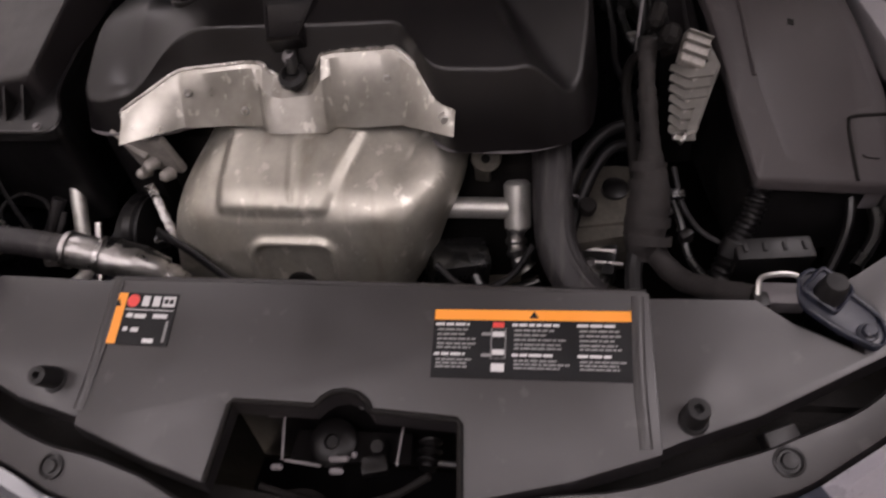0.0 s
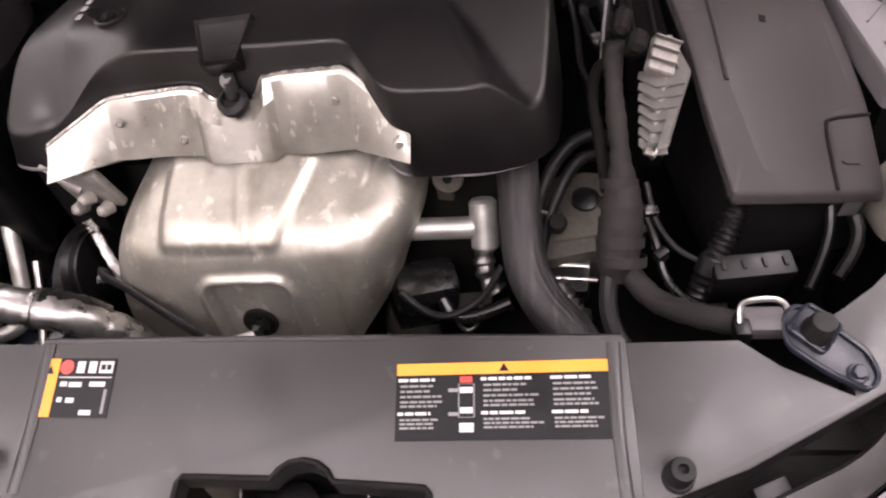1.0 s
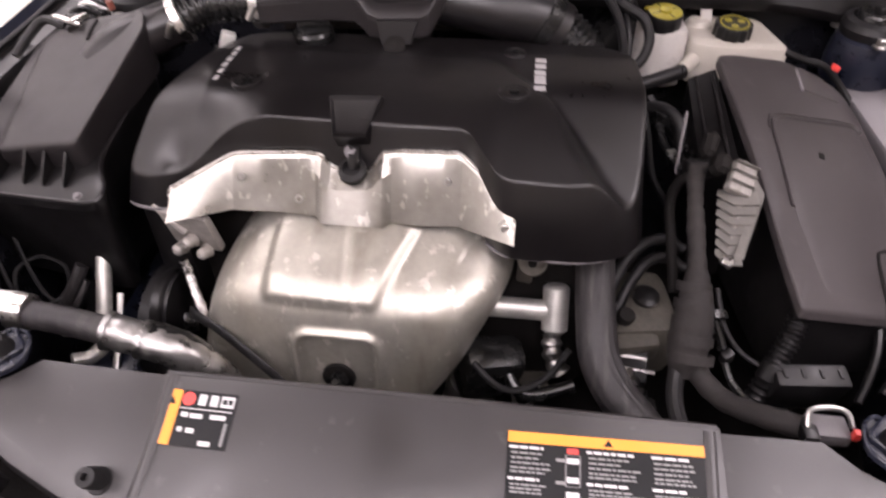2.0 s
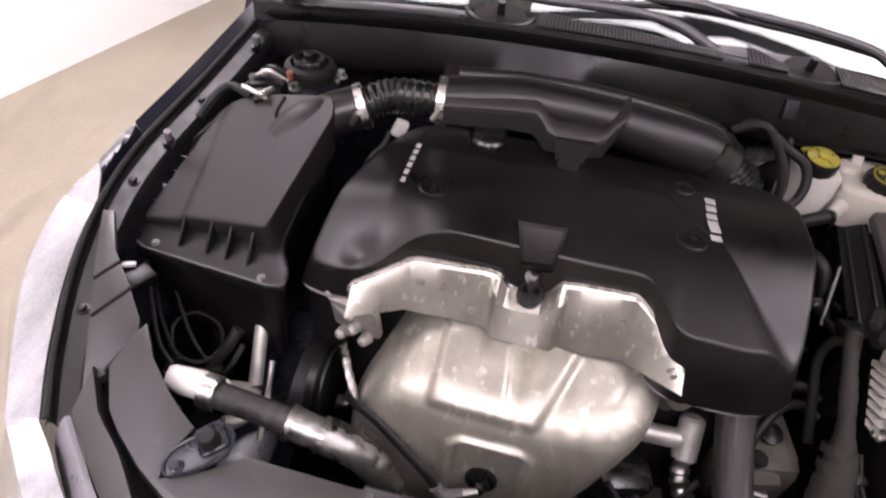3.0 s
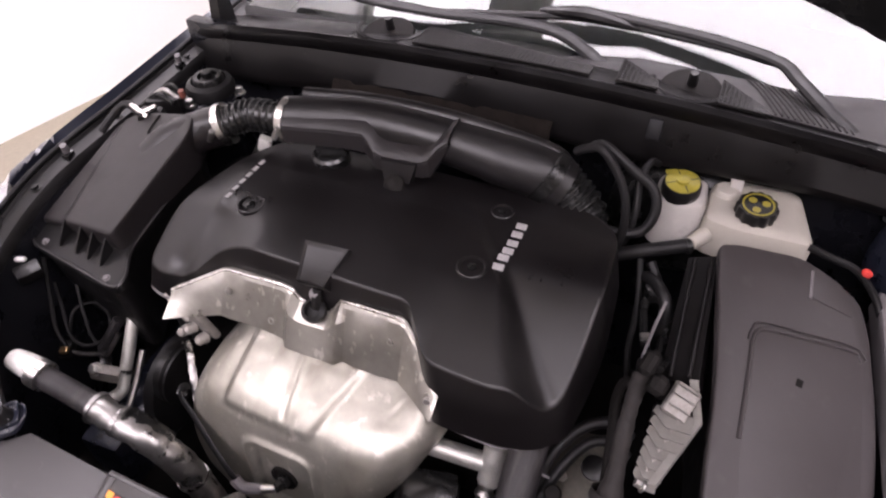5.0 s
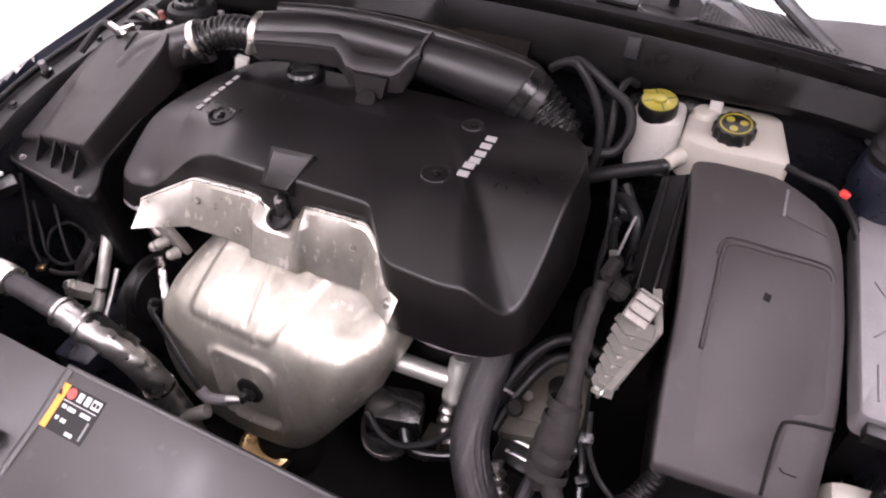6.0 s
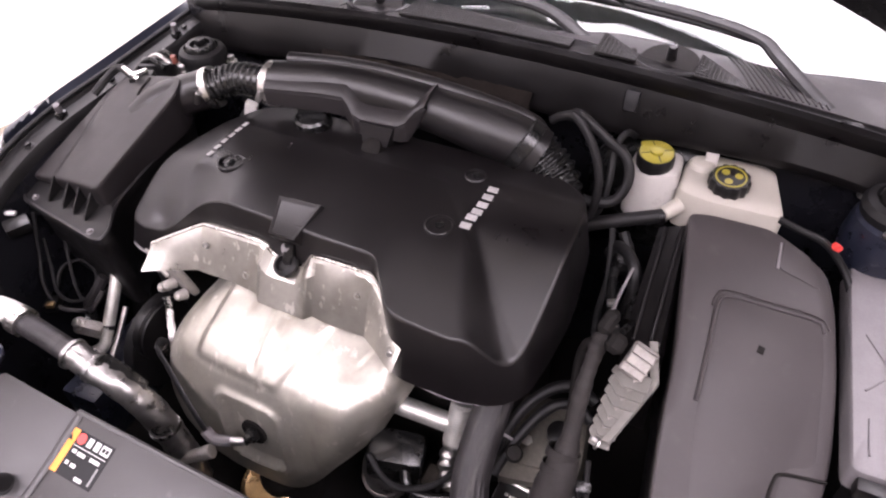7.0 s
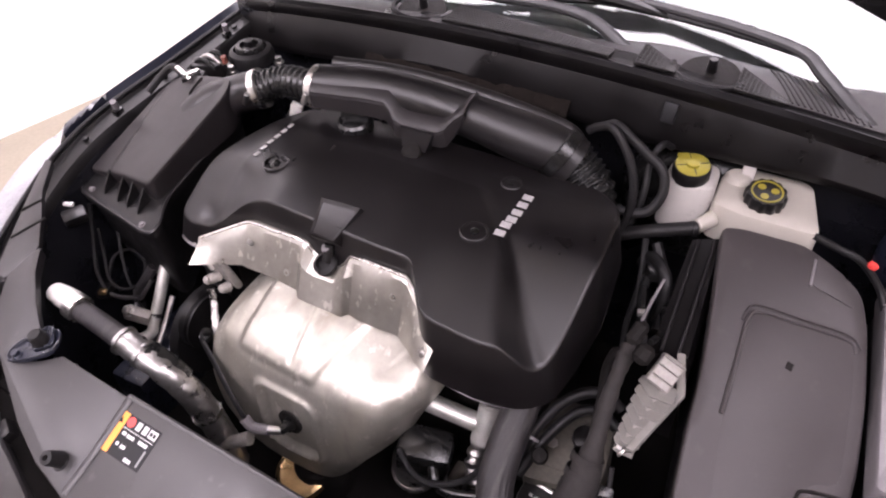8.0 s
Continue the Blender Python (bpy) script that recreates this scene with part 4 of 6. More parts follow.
def engine_cover():
    t = thing("engine_cover", (-0.07, 0.78, 0.74), "satin black plastic engine cover with silver lettering", "engine cover")
    plan = [(-0.425, 0.650), (-0.405, 0.74), (-0.378, 0.83), (-0.352, 0.90), (-0.30, 0.932), (-0.10, 0.938), (0.08, 0.945), (0.19, 0.938), (0.238, 0.90), (0.247, 0.80), (0.244, 0.71), (0.237, 0.655),
            (0.208, 0.626), (0.160, 0.612), (0.070, 0.615), (0.022, 0.672), (-0.07, 0.671), (-0.16, 0.673), (-0.280, 0.674), (-0.335, 0.642), (-0.390, 0.638)]
    rad = [0.018, 0.02, 0.02, 0.03, 0.02, 0.02, 0.02, 0.03, 0.03, 0.03, 0.03, 0.018, 0.02, 0.02, 0.018, 0.014, 0.01, 0.01, 0.02, 0.02, 0.015]
    out = rounded(plan, rad, 4)
    dense = []
    for i, p in enumerate(out):
        q = out[(i + 1) % len(out)]
        n = max(1, int(math.hypot(q[0] - p[0], q[1] - p[1]) / 0.0045))
        dense += [(p[0] + (q[0] - p[0]) * k / n, p[1] + (q[1] - p[1]) * k / n) for k in range(n)]

    def hem(x, y):
        return 0.756 + 0.03 * soft((-0.30 - x) / 0.06) * 0.4 + 0.06 * soft((y - 0.8) / 0.1)

    part("shell", slab(dense, cover_top, 0.06, 0.004, (-0.06, 0.80), 90, 0.016, hem), "cover", t, sharp=55)
    # pale tube along the hem draws the highlight on the skirt's edge
    hemline = [(x + (x + 0.06) * 0.03, y + (y - 0.80) * 0.05, hem(x, y)) for x, y in dense]
    part("hem", tube(hemline + hemline[:1], 0.0024, 6, 1), "fuse", t, "thin hem, pale for its edge highlight")
    for x, y in ((0.076, 0.752), (-0.276, 0.746), (0.072, 0.878)):
        bolt_cup(t, x, y, cover_top(x, y) + 0.002, 0.021 if y < 0.8 else 0.017)
    # hollow at the front corner, and the tongue in the middle of the front edge
    tongue = [(-0.154, 0.706, 0.911), (-0.086, 0.713, 0.911), (-0.096, 0.655, 0.888), (-0.138, 0.652, 0.887)]
    part("tongue", rings([[Vector(p) + Vector((0, 0.02, -0.03)) for p in tongue], [Vector(p) + Vector((0, 0.001, -0.003)) for p in tongue], [Vector(p) * 0.97 + Vector((-0.119, 0.683, 0.899)) * 0.03 + Vector((0, 0, 0.001)) for p in tongue], [Vector(p) * 0.86 + Vector((-0.119, 0.676, 0.897)) * 0.14 for p in tongue], [Vector(p) * 0.80 + Vector((-0.119, 0.676, 0.897)) * 0.20 + Vector((0, 0, -0.0012)) for p in tongue]]), "cover", t, sharp=25)
    part("front_stud", rod((-0.117, 0.657, 0.838), (-0.117, 0.668, 0.866), 0.009, 0.008), "black", t)
    part("stud_nut", hexbolt((-0.119, 0.664, 0.858), (0, -0.6, 0.8), 0.007, 0.008, 1.4), "fuse", t)
    part("stud_grommet", lathe((-0.117, 0.653, 0.834), (0, -0.45, 0.9), [(0.018, 0), (0.018, 0.008), (0.012, 0.012), (0.011, 0.004)]), "rubber", t)
    # silver lettering, as plain blocks
    for i in range(6):
        x, y = 0.108, 0.766 + 0.0183 * i
        part("letter", block((x, y, cover_top(0.085, y) + 0.0006), (0.0150, 0.0122, 0.0012), (0, 3, 6), 0.0004, seg=1), "letter", t)
        x, y = -0.322, 0.752 + 0.0170 * i
        part("letter", block((x, y, cover_top(x, y) + 0.0012), (0.0068, 0.0118, 0.0012), (0, 0, 0), 0.0004, seg=1), "letter", t)


def oil_cap():
    c = thing("oil_cap", (-0.226, 0.893, 0.90), "black oil filler cap with worn bright rim", "oil cap")
    part("body", lathe((-0.226, 0.893, 0.895), (0, -0.1, 1), [(0.026, 0), (0.030, 0.008), (0.030, 0.022), (0.026, 0.026), (0.01, 0.027)], 24), "gloss", c)
    part("grip", block((-0.226, 0.893, 0.926), (0.048, 0.011, 0.014), (0, 0, 20), 0.004), "gloss", c)
    for k in range(4):
        part("print_mark", block((-0.240 + 0.0092 * k, 0.8885 + 0.0034 * k, 0.9338), (0.006, 0.0055, 0.0008), (0, 0, 20), 0.0002, seg=1), "letter", c)


def heat_shield():
    t = thing("exhaust_heat_shield", (-0.13, 0.60, 0.47), "dull pressed aluminium heat shield over the exhaust manifold", "heat shield")
    # the upright lip under the engine cover
    topl = [(-0.368, 0.802), (-0.352, 0.811), (-0.286, 0.839), (-0.270, 0.843), (-0.18, 0.851), (-0.160, 0.849), (-0.149, 0.834), (-0.138, 0.829), (-0.100, 0.831), (-0.091, 0.838), (-0.079, 0.858), (-0.06, 0.862), (0.014, 0.865), (0.028, 0.858), (0.086, 0.824), (0.091, 0.818)]
    secs = []
    for i in range(121):
        x = -0.350 + 0.441 * i / 120
        zt = lerp(topl, x)
        end = max(0.0, -0.278 - x) * 0.62 + max(0.0, x - 0.02) * 0.62
        wob = 0.0012 * math.sin(x * 52) - 0.010 * soft((x + 0.166) / 0.010) * soft((-0.066 - x) / 0.012) - 0.002 * soft((x + 0.085) / 0.04)
        zb = 0.779 + 0.0015 * math.sin(x * 24 + 0.5) - 0.003 * soft((x + 0.166) / 0.010) * soft((-0.066 - x) / 0.012) + 0.006 * max(0.0, -0.26 - x) / 0.1 + 0.014 * max(0.0, x - 0.03) / 0.06
        y = 0.660 - end
        sec = [(x, y + 0.012, zt + 0.001), (x, y + 0.002, zt), (x, y - 0.002, zt - 0.004)]
        sec += [(x, y - 0.004 - 0.028 * k / 5 + wob, zt - 0.006 + (zb - zt + 0.006) * k / 5) for k in range(1, 6)]
        secs.append(sec)
    part("lip", ribbon(secs, 0.0015, (0, 1, 0)), "lipalu", t, sharp=16)
    bm = bmesh.new()
    bmesh.ops.create_icosphere(bm, subdivisions=3, radius=0.016)
    for v in bm.verts:
        v.co = Vector((v.co.x * 0.55, v.co.y * 0.7, v.co.z * 1.4)) + Vector((noise.noise(v.co * 130), noise.noise(v.co * 130 + Vector((5, 0, 0))), noise.noise(v.co * 130 + Vector((0, 5, 0))))) * 0.007 + Vector((-0.349, 0.626, 0.790))
    part("crumpled_end", bm, "lipalu", t, "crumpled sheet end")
    rim = [(s[1][0], s[1][1] + 0.002, s[1][2] + 0.001) for s in secs]
    part("rolled_edge", tube(rim, 0.0026, 8, 1), "alu2", t, "bright rolled edge")
    for x, z in ((-0.263, 0.822), (-0.188, 0.798), (-0.128, 0.829), (-0.055, 0.800), (0.004, 0.834)):
        y = 0.652 - (0.853 - z) * 0.28
        part("dimple", lathe((x, y + 0.001, z), (0, -1, 0.25), [(0.006, 0), (0.0055, 0.0025), (0.0035, 0.003), (0.003, 0.001), (0.001, 0.0005)], 14), "zinc", t)
    for x, y, z in ((-0.338, 0.612, 0.790), (0.079, 0.606, 0.803)):
        part("bolt", hexbolt((x, y, z), (0, -1, 0.3), 0.0055, 0.008, 1.7), "zinc", t)
    # the bulged body: a sloping top with a raised pillow, a rounded ridge, and an upright front with the sensor's pressed window
    prof = [(0.00, 0.668, 0.779), (0.10, 0.650, 0.776), (0.25, 0.606, 0.760), (0.40, 0.562, 0.739), (0.48, 0.542, 0.726), (0.53, 0.530, 0.713), (0.58, 0.522, 0.698), (0.66, 0.516, 0.668), (0.80, 0.509, 0.600), (0.90, 0.505, 0.540), (1.0, 0.505, 0.465)]
    left = [(0, -0.262), (0.25, -0.276), (0.5, -0.304), (0.65, -0.326), (0.8, -0.345), (0.9, -0.338), (0.96, -0.315), (1.0, -0.27)]
    right = [(0, 0.080), (0.2, 0.094), (0.45, 0.094), (0.55, 0.086), (0.65, 0.068), (0.8, 0.040), (0.9, 0.004), (1.0, -0.045)]
    rows = []
    nv, nu = 120, 160

    def even(table, v, w):
        """A table read with its corners rounded over the width w."""
        return sum(lerp(table, max(0.0, min(1.0, v + w * k / 4))) for k in range(-4, 5)) / 9

    for j in range(nv + 1):
        v = j / nv
        y0, z0 = even([(a, b) for a, b, c in prof], v, 0.035), even([(a, c) for a, b, c in prof], v, 0.035)
        xl, xr = even(left, v, 0.05), even(right, v, 0.05)
        row = []
        for i in range(nu + 1):
            s = 2 * i / nu - 1
            ss = math.sin(s * math.pi / 2) * 0.35 + s * 0.65
            x = (xl + xr) / 2 + (xr - xl) / 2 * ss
            back = 0.080 * abs(s) ** 8 + 0.018 * s * s
            out = 0.0
            # raised pillow across the middle, its far edge on the slant
            a = soft((x + 0.224) / 0.017) * soft((-0.064 + 0.115 * (0.52 - v) - x) / 0.019)
            out += 0.0072 * a * soft((0.545 - v) / 0.05) * soft((v - 0.03) / 0.05)
            # pressed seam and creases
            out -= 0.0022 * math.exp(-((x + 0.122 - 0.03 * (v - 0.3)) / 0.0035) ** 2) * soft((0.50 - v) / 0.04)
            out -= 0.0016 * math.exp(-((x - 0.040 + 0.10 * (v - 0.2)) / 0.004) ** 2) * soft((0.34 - v) / 0.06)
            # the pressed window round the sensor
            dx, dz = abs(x + 0.122) - 0.034, abs(z0 - 0.606) - 0.050
            d = math.hypot(max(dx, 0), max(dz, 0)) + min(max(dx, dz), 0) - 0.022
            out += 0.0075 * math.exp(-(d / 0.0062) ** 2) - 0.007 * soft((-d - 0.002) / 0.010)
            hole = math.hypot(x + 0.126, z0 - 0.598)
            out -= 0.010 * soft((0.023 - hole) / 0.006)
            # hand-beaten unevenness, more of it near the lip
            rough = 1 + 2.2 * soft((0.22 - v) / 0.2)
            out += rough * 0.0007 * noise.noise((x * 45, v * 16, 3.0)) + 0.0013 * noise.noise((x * 14, v * 6, 7.0))
            nrm = Vector((0, -0.45, 0.89)).lerp(Vector((0, -0.99, 0.12)), soft((v - 0.40) / 0.22))
            row.append(Vector((x, y0 + back, z0 - 0.25 * back)) + nrm * out)
        rows.append(row)
    part("bulge", ribbon(rows, 0.0015, (0, 1, -0.3)), "alu", t, sharp=70)
    return t


def oxygen_sensor():
    t = thing("oxygen_sensor", (-0.118, 0.49, 0.605), "dark steel exhaust sensor with a clear-sleeved cable", "sensor")
    part("port", lathe((-0.125, 0.516, 0.600), (0, -1, 0.15), [(0.0225, 0), (0.0225, 0.004), (0.0195, 0.005), (0.019, 0.001), (0.002, 0.001)], 28), "dark", t)
    part("hexagon", lathe((-0.123, 0.513, 0.599), (-0.15, -1, 0.15), [(0.0125, 0), (0.0125, 0.009), (0.009, 0.011), (0.008, 0.020), (0.005, 0.022)], 6), "gloss", t)
    part("stem", rod((-0.126, 0.494, 0.602), (-0.150, 0.484, 0.600), 0.0062, 0.0075), "zinc", t)
    part("sleeve", tube([(-0.146, 0.486, 0.600), (-0.160, 0.480, 0.600), (-0.172, 0.476, 0.604), (-0.184, 0.477, 0.616)], 0.0085, 10, 5), "fuse", t, "greyed translucent sleeve")
    part("cable", tube([(-0.176, 0.475, 0.606), (-0.198, 0.482, 0.630), (-0.236, 0.498, 0.650), (-0.282, 0.520, 0.666), (-0.316, 0.536, 0.669), (-0.336, 0.556, 0.655), (-0.338, 0.575, 0.620)], 0.0070, 10, 6, 0.35, up=(0, -1, 0.2)), "rubber", t, "flat black cable strap")
    part("plug", block((-0.345, 0.560, 0.628), (0.018, 0.016, 0.030), (15, 10, 20), 0.004), "gloss", t)
    part("spigot", rod((-0.178, 0.470, 0.572), (-0.226, 0.446, 0.548), 0.0115, 0.0095), "cast", t)


def catalyst():
    t = thing("catalytic_converter", (-0.11, 0.55, 0.36), "heat-tinted steel converter can below the shield", "converter")
    # can is near-black, its shade below the shield put into the colour
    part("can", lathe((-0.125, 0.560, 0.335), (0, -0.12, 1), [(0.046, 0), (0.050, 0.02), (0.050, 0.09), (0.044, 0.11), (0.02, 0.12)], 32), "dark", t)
    part("band", lathe((-0.142, 0.520, 0.405), (0.08, -0.30, 1), [(0.040, 0), (0.046, 0.004), (0.050, 0.014), (0.046, 0.024), (0.038, 0.027), (0.030, 0.024)], 40), "brass", t, "straw-coloured heat-tinted band")


engine_cover(), oil_cap(), heat_shield(), oxygen_sensor(), catalyst()


# ---------------------------------------------------------------- engine block and what hangs beside it
def engine():
    t = thing("engine", (-0.08, 0.80, 0.40), "cast aluminium engine under its cover, block near-black for its shade", "engine")
    # block coloured near-black for the shade under the cover; head stays cast
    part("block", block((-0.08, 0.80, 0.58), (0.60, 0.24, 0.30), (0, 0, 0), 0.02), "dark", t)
    part("head", block((-0.08, 0.81, 0.76), (0.50, 0.20, 0.09), (0, 0, 0), 0.015), "cast", t)
    part("front_flange", block((0.115, 0.668, 0.735), (0.035, 0.012, 0.045), (20, 0, 8), 0.004), "cast", t)
    part("flange_hole", lathe((0.116, 0.659, 0.742), (0, -1, 0.3), [(0.009, 0), (0.009, 0.003), (0.006, 0.003), (0.005, 0.001), (0.001, 0.001)], 16), "dark", t)
    part("timing_case", block((-0.40, 0.73, 0.66), (0.06, 0.16, 0.20), (0, 0, 0), 0.02), "black", t)
    part("lifting_eye", block((-0.348, 0.634, 0.735), (0.075, 0.014, 0.070), (14, 0, -10), 0.008), "cast", t)
    for x, z in ((-0.345, 0.722), (-0.328, 0.704), (-0.362, 0.708)):
        part("stud", rod((x, 0.630, z), (x - 0.006, 0.609, z + 0.005), 0.0098, 0.0078, chamfer=0.5), "cast", t)
    part("bracket_arm", tube([(-0.392, 0.640, 0.772), (-0.372, 0.634, 0.752), (-0.352, 0.630, 0.735)], 0.010, 10, 4, 0.6), "cast", t)
    part("pulley", lathe((-0.375, 0.60, 0.615), (-1, 0, 0), [(0.02, 0), (0.055, 0.0), (0.055, 0.004), (0.05, 0.008), (0.055, 0.012), (0.055, 0.024), (0.03, 0.028), (0.012, 0.034)], 32), "black", t)
    part("belt", lathe((-0.402, 0.62, 0.56), (-1, 0, 0), [(0.088, 0), (0.092, 0.0), (0.092, 0.022), (0.088, 0.022)], 40), "rubber", t)


def heat_strap():
    bm = bmesh.new()
    tube([(-0.362, 0.612, 0.695), (-0.356, 0.606, 0.678), (-0.344, 0.590, 0.655), (-0.332, 0.575, 0.638), (-0.322, 0.562, 0.622)], 0.0075, 10, 6, 0.6, bm=bm, rad=lambda u: 0.9 + 0.10 * math.sin(u * 40))
    whole("foil_sleeve", bm, "foil", "crinkled foil sleeve hanging beside the exhaust shield", "foil sleeve")


def tee_pipe():
    t = thing("coolant_tee", (0.11, 0.645, 0.61), "pale aluminium coolant pipe ending in a round cross piece", "pipe")
    part("pipe", rod((0.045, 0.630, 0.642), (0.152, 0.645, 0.628), 0.0150, n=20), "satin", t, "bare aluminium pipe")
    part("cross_piece", rod((0.156, 0.664, 0.662), (0.158, 0.628, 0.603), 0.0185, n=22, chamfer=0.25), "satin", t)
    part("foil", tube([(0.155, 0.630, 0.608), (0.156, 0.614, 0.592), (0.160, 0.600, 0.578), (0.172, 0.590, 0.564)], 0.0135, 12, 5, rad=lambda u: 1 + 0.16 * math.sin(u * 26)), "foil", t, "crumpled foil wrap")


def hoses():
    def one(name, pts, r, material, label, cat="hose", group="engine hoses", **kw):
        return whole(name, tube(pts, r, 14, 7, **kw), material, label, cat, group)

    rh = thing("radiator_hose", (0.20, 0.60, 0.65), "thick black rubber radiator hose with dusty stripes", "hose", "engine hoses")
    part("hose", tube([(0.203, 0.725, 0.738), (0.202, 0.688, 0.714), (0.204, 0.645, 0.686), (0.207, 0.600, 0.660), (0.214, 0.562, 0.632), (0.234, 0.528, 0.611), (0.266, 0.490, 0.597), (0.295, 0.44, 0.585)], 0.0262, 56, 10, ridge=lambda j, u: 1 + 0.055 * noise.noise((j * 0.75, u * 3.0, 1.0)) * soft((u - 0.02) / 0.1)), "hose", rh)
    part("clamp", hoop((0.202, 0.694, 0.718), (0, -0.85, -0.5), 0.0270, 0.008, 0.002), "zinc", rh)
    part("clamp_ears", block((0.176, 0.684, 0.740), (0.010, 0.008, 0.014), (30, 0, 20), 0.002), "zinc", rh)
    one("heater_hose", [(0.330, 0.728, 0.690), (0.304, 0.734, 0.702), (0.272, 0.722, 0.698), (0.245, 0.697, 0.676), (0.226, 0.660, 0.645), (0.217, 0.620, 0.615), (0.213, 0.575, 0.585)], 0.0085, "rubber", "thin black rubber hose")
    one("heater_hose", [(0.332, 0.708, 0.672), (0.308, 0.714, 0.684), (0.282, 0.706, 0.684), (0.260, 0.684, 0.664), (0.240, 0.648, 0.632), (0.228, 0.61, 0.605)], 0.0080, "rubber", "thin black rubber hose")
    one("drain_hose", [(0.095, 0.585, 0.565), (0.110, 0.565, 0.548), (0.135, 0.56, 0.545), (0.165, 0.565, 0.552), (0.19, 0.572, 0.56)], 0.0095, "gloss", "curved black drain hose")
    one("air_conditioning_hose", [(-0.4870, 0.452, 0.7420), (-0.4220, 0.450, 0.7350), (-0.3670, 0.448, 0.7270)], 0.0172, "hose", "black air conditioning hose between pale and foil sleeves", rad=lambda u: 1.0)
    sl = thing("hose_sleeve", (-0.53, 0.454, 0.75), "pale plastic hose end with a slanted tip", "hose end")
    part("collar", tube([(-0.4870, 0.452, 0.7430), (-0.4670, 0.452, 0.7410)], 0.0225, 18), "alu2", sl)
    part("tip", rings([[Vector((x + 0.018, 0.454 + r * math.cos(a), 0.747 + zz + r * 0.9 * math.sin(a))) for a in (2 * math.pi * j / 16 for j in range(16))] for x, r, zz in ((-0.500, 0.0192, 0), (-0.526, 0.0185, 0.001), (-0.546, 0.0158, 0.003), (-0.5485, 0.0145, 0.003), (-0.549, 0.0105, 0.003), (-0.540, 0.0095, 0.003))]), "pale", sl)
    bm = bmesh.new()
    tube([(-0.3740, 0.448, 0.7280), (-0.3320, 0.448, 0.7190), (-0.2870, 0.450, 0.6970), (-0.2540, 0.454, 0.6520), (-0.2400, 0.457, 0.5970), (-0.2320, 0.459, 0.5370), (-0.2300, 0.460, 0.4670)], 0.0212, 20, 12, bm=bm)
    for v in bm.verts:
        v.co += Vector((noise.noise(v.co * 70), noise.noise(v.co * 70 + Vector((9, 0, 0))), noise.noise(v.co * 70 + Vector((0, 9, 0))))) * 0.0022
    fw = thing("foil_wrap", (-0.30, 0.45, 0.68), "crumpled silver foil wrapped round the hose bend", "foil wrap")
    part("wrap", bm, "wrapfoil", fw)
    part("dark_lap", tube([(-0.3270, 0.452, 0.7175), (-0.3070, 0.453, 0.7080), (-0.2900, 0.455, 0.6970), (-0.2740, 0.457, 0.6790)], 0.0222, 18, 5), "gloss", fw, "shiny black tape lap")
    for p, a in (((-0.3700, 0.448, 0.7270), (1, 0, -0.2)), ((-0.3300, 0.448, 0.7185), (1, 0, -0.3)), ((-0.2440, 0.456, 0.6120), (0.2, 0, -1))):
        part("tape", hoop(p, a, 0.0225, 0.006, 0.0012, 24), "foil", fw)


def ac_pipe():
    t = thing("air_conditioning_pipe", (-0.49, 0.58, 0.60), "bare aluminium air conditioning pipe with a bolted block", "pipe")
    part("pipe", tube([(-0.4950, 0.636, 0.6930), (-0.4890, 0.60, 0.6500), (-0.4820, 0.557, 0.6020), (-0.4790, 0.54, 0.5850), (-0.4920, 0.52, 0.5780), (-0.5070, 0.505, 0.5850)], 0.0105, 14, 6), "satin", t)
    part("band", rod((-0.4835, 0.566, 0.6120), (-0.4823, 0.560, 0.6040), 0.0108), "rubber", t)
    part("cap", rod((-0.4945, 0.634, 0.6900), (-0.4970, 0.642, 0.7000), 0.0105), "pale", t)
    part("block", block((-0.5070, 0.545, 0.6120), (0.0500, 0.02, 0.0260), (0, 15, 20), 0.005), "cast", t)
    part("bolt", hexbolt((-0.5190, 0.540, 0.6220), (-0.1, -0.5, 0.8), 0.008, 0.012), "zinc", t)
    part("second_pipe", tube([(-0.47, 0.60, 0.63), (-0.462, 0.55, 0.585), (-0.455, 0.50, 0.55)], 0.005, 10, 4), "zinc", t)


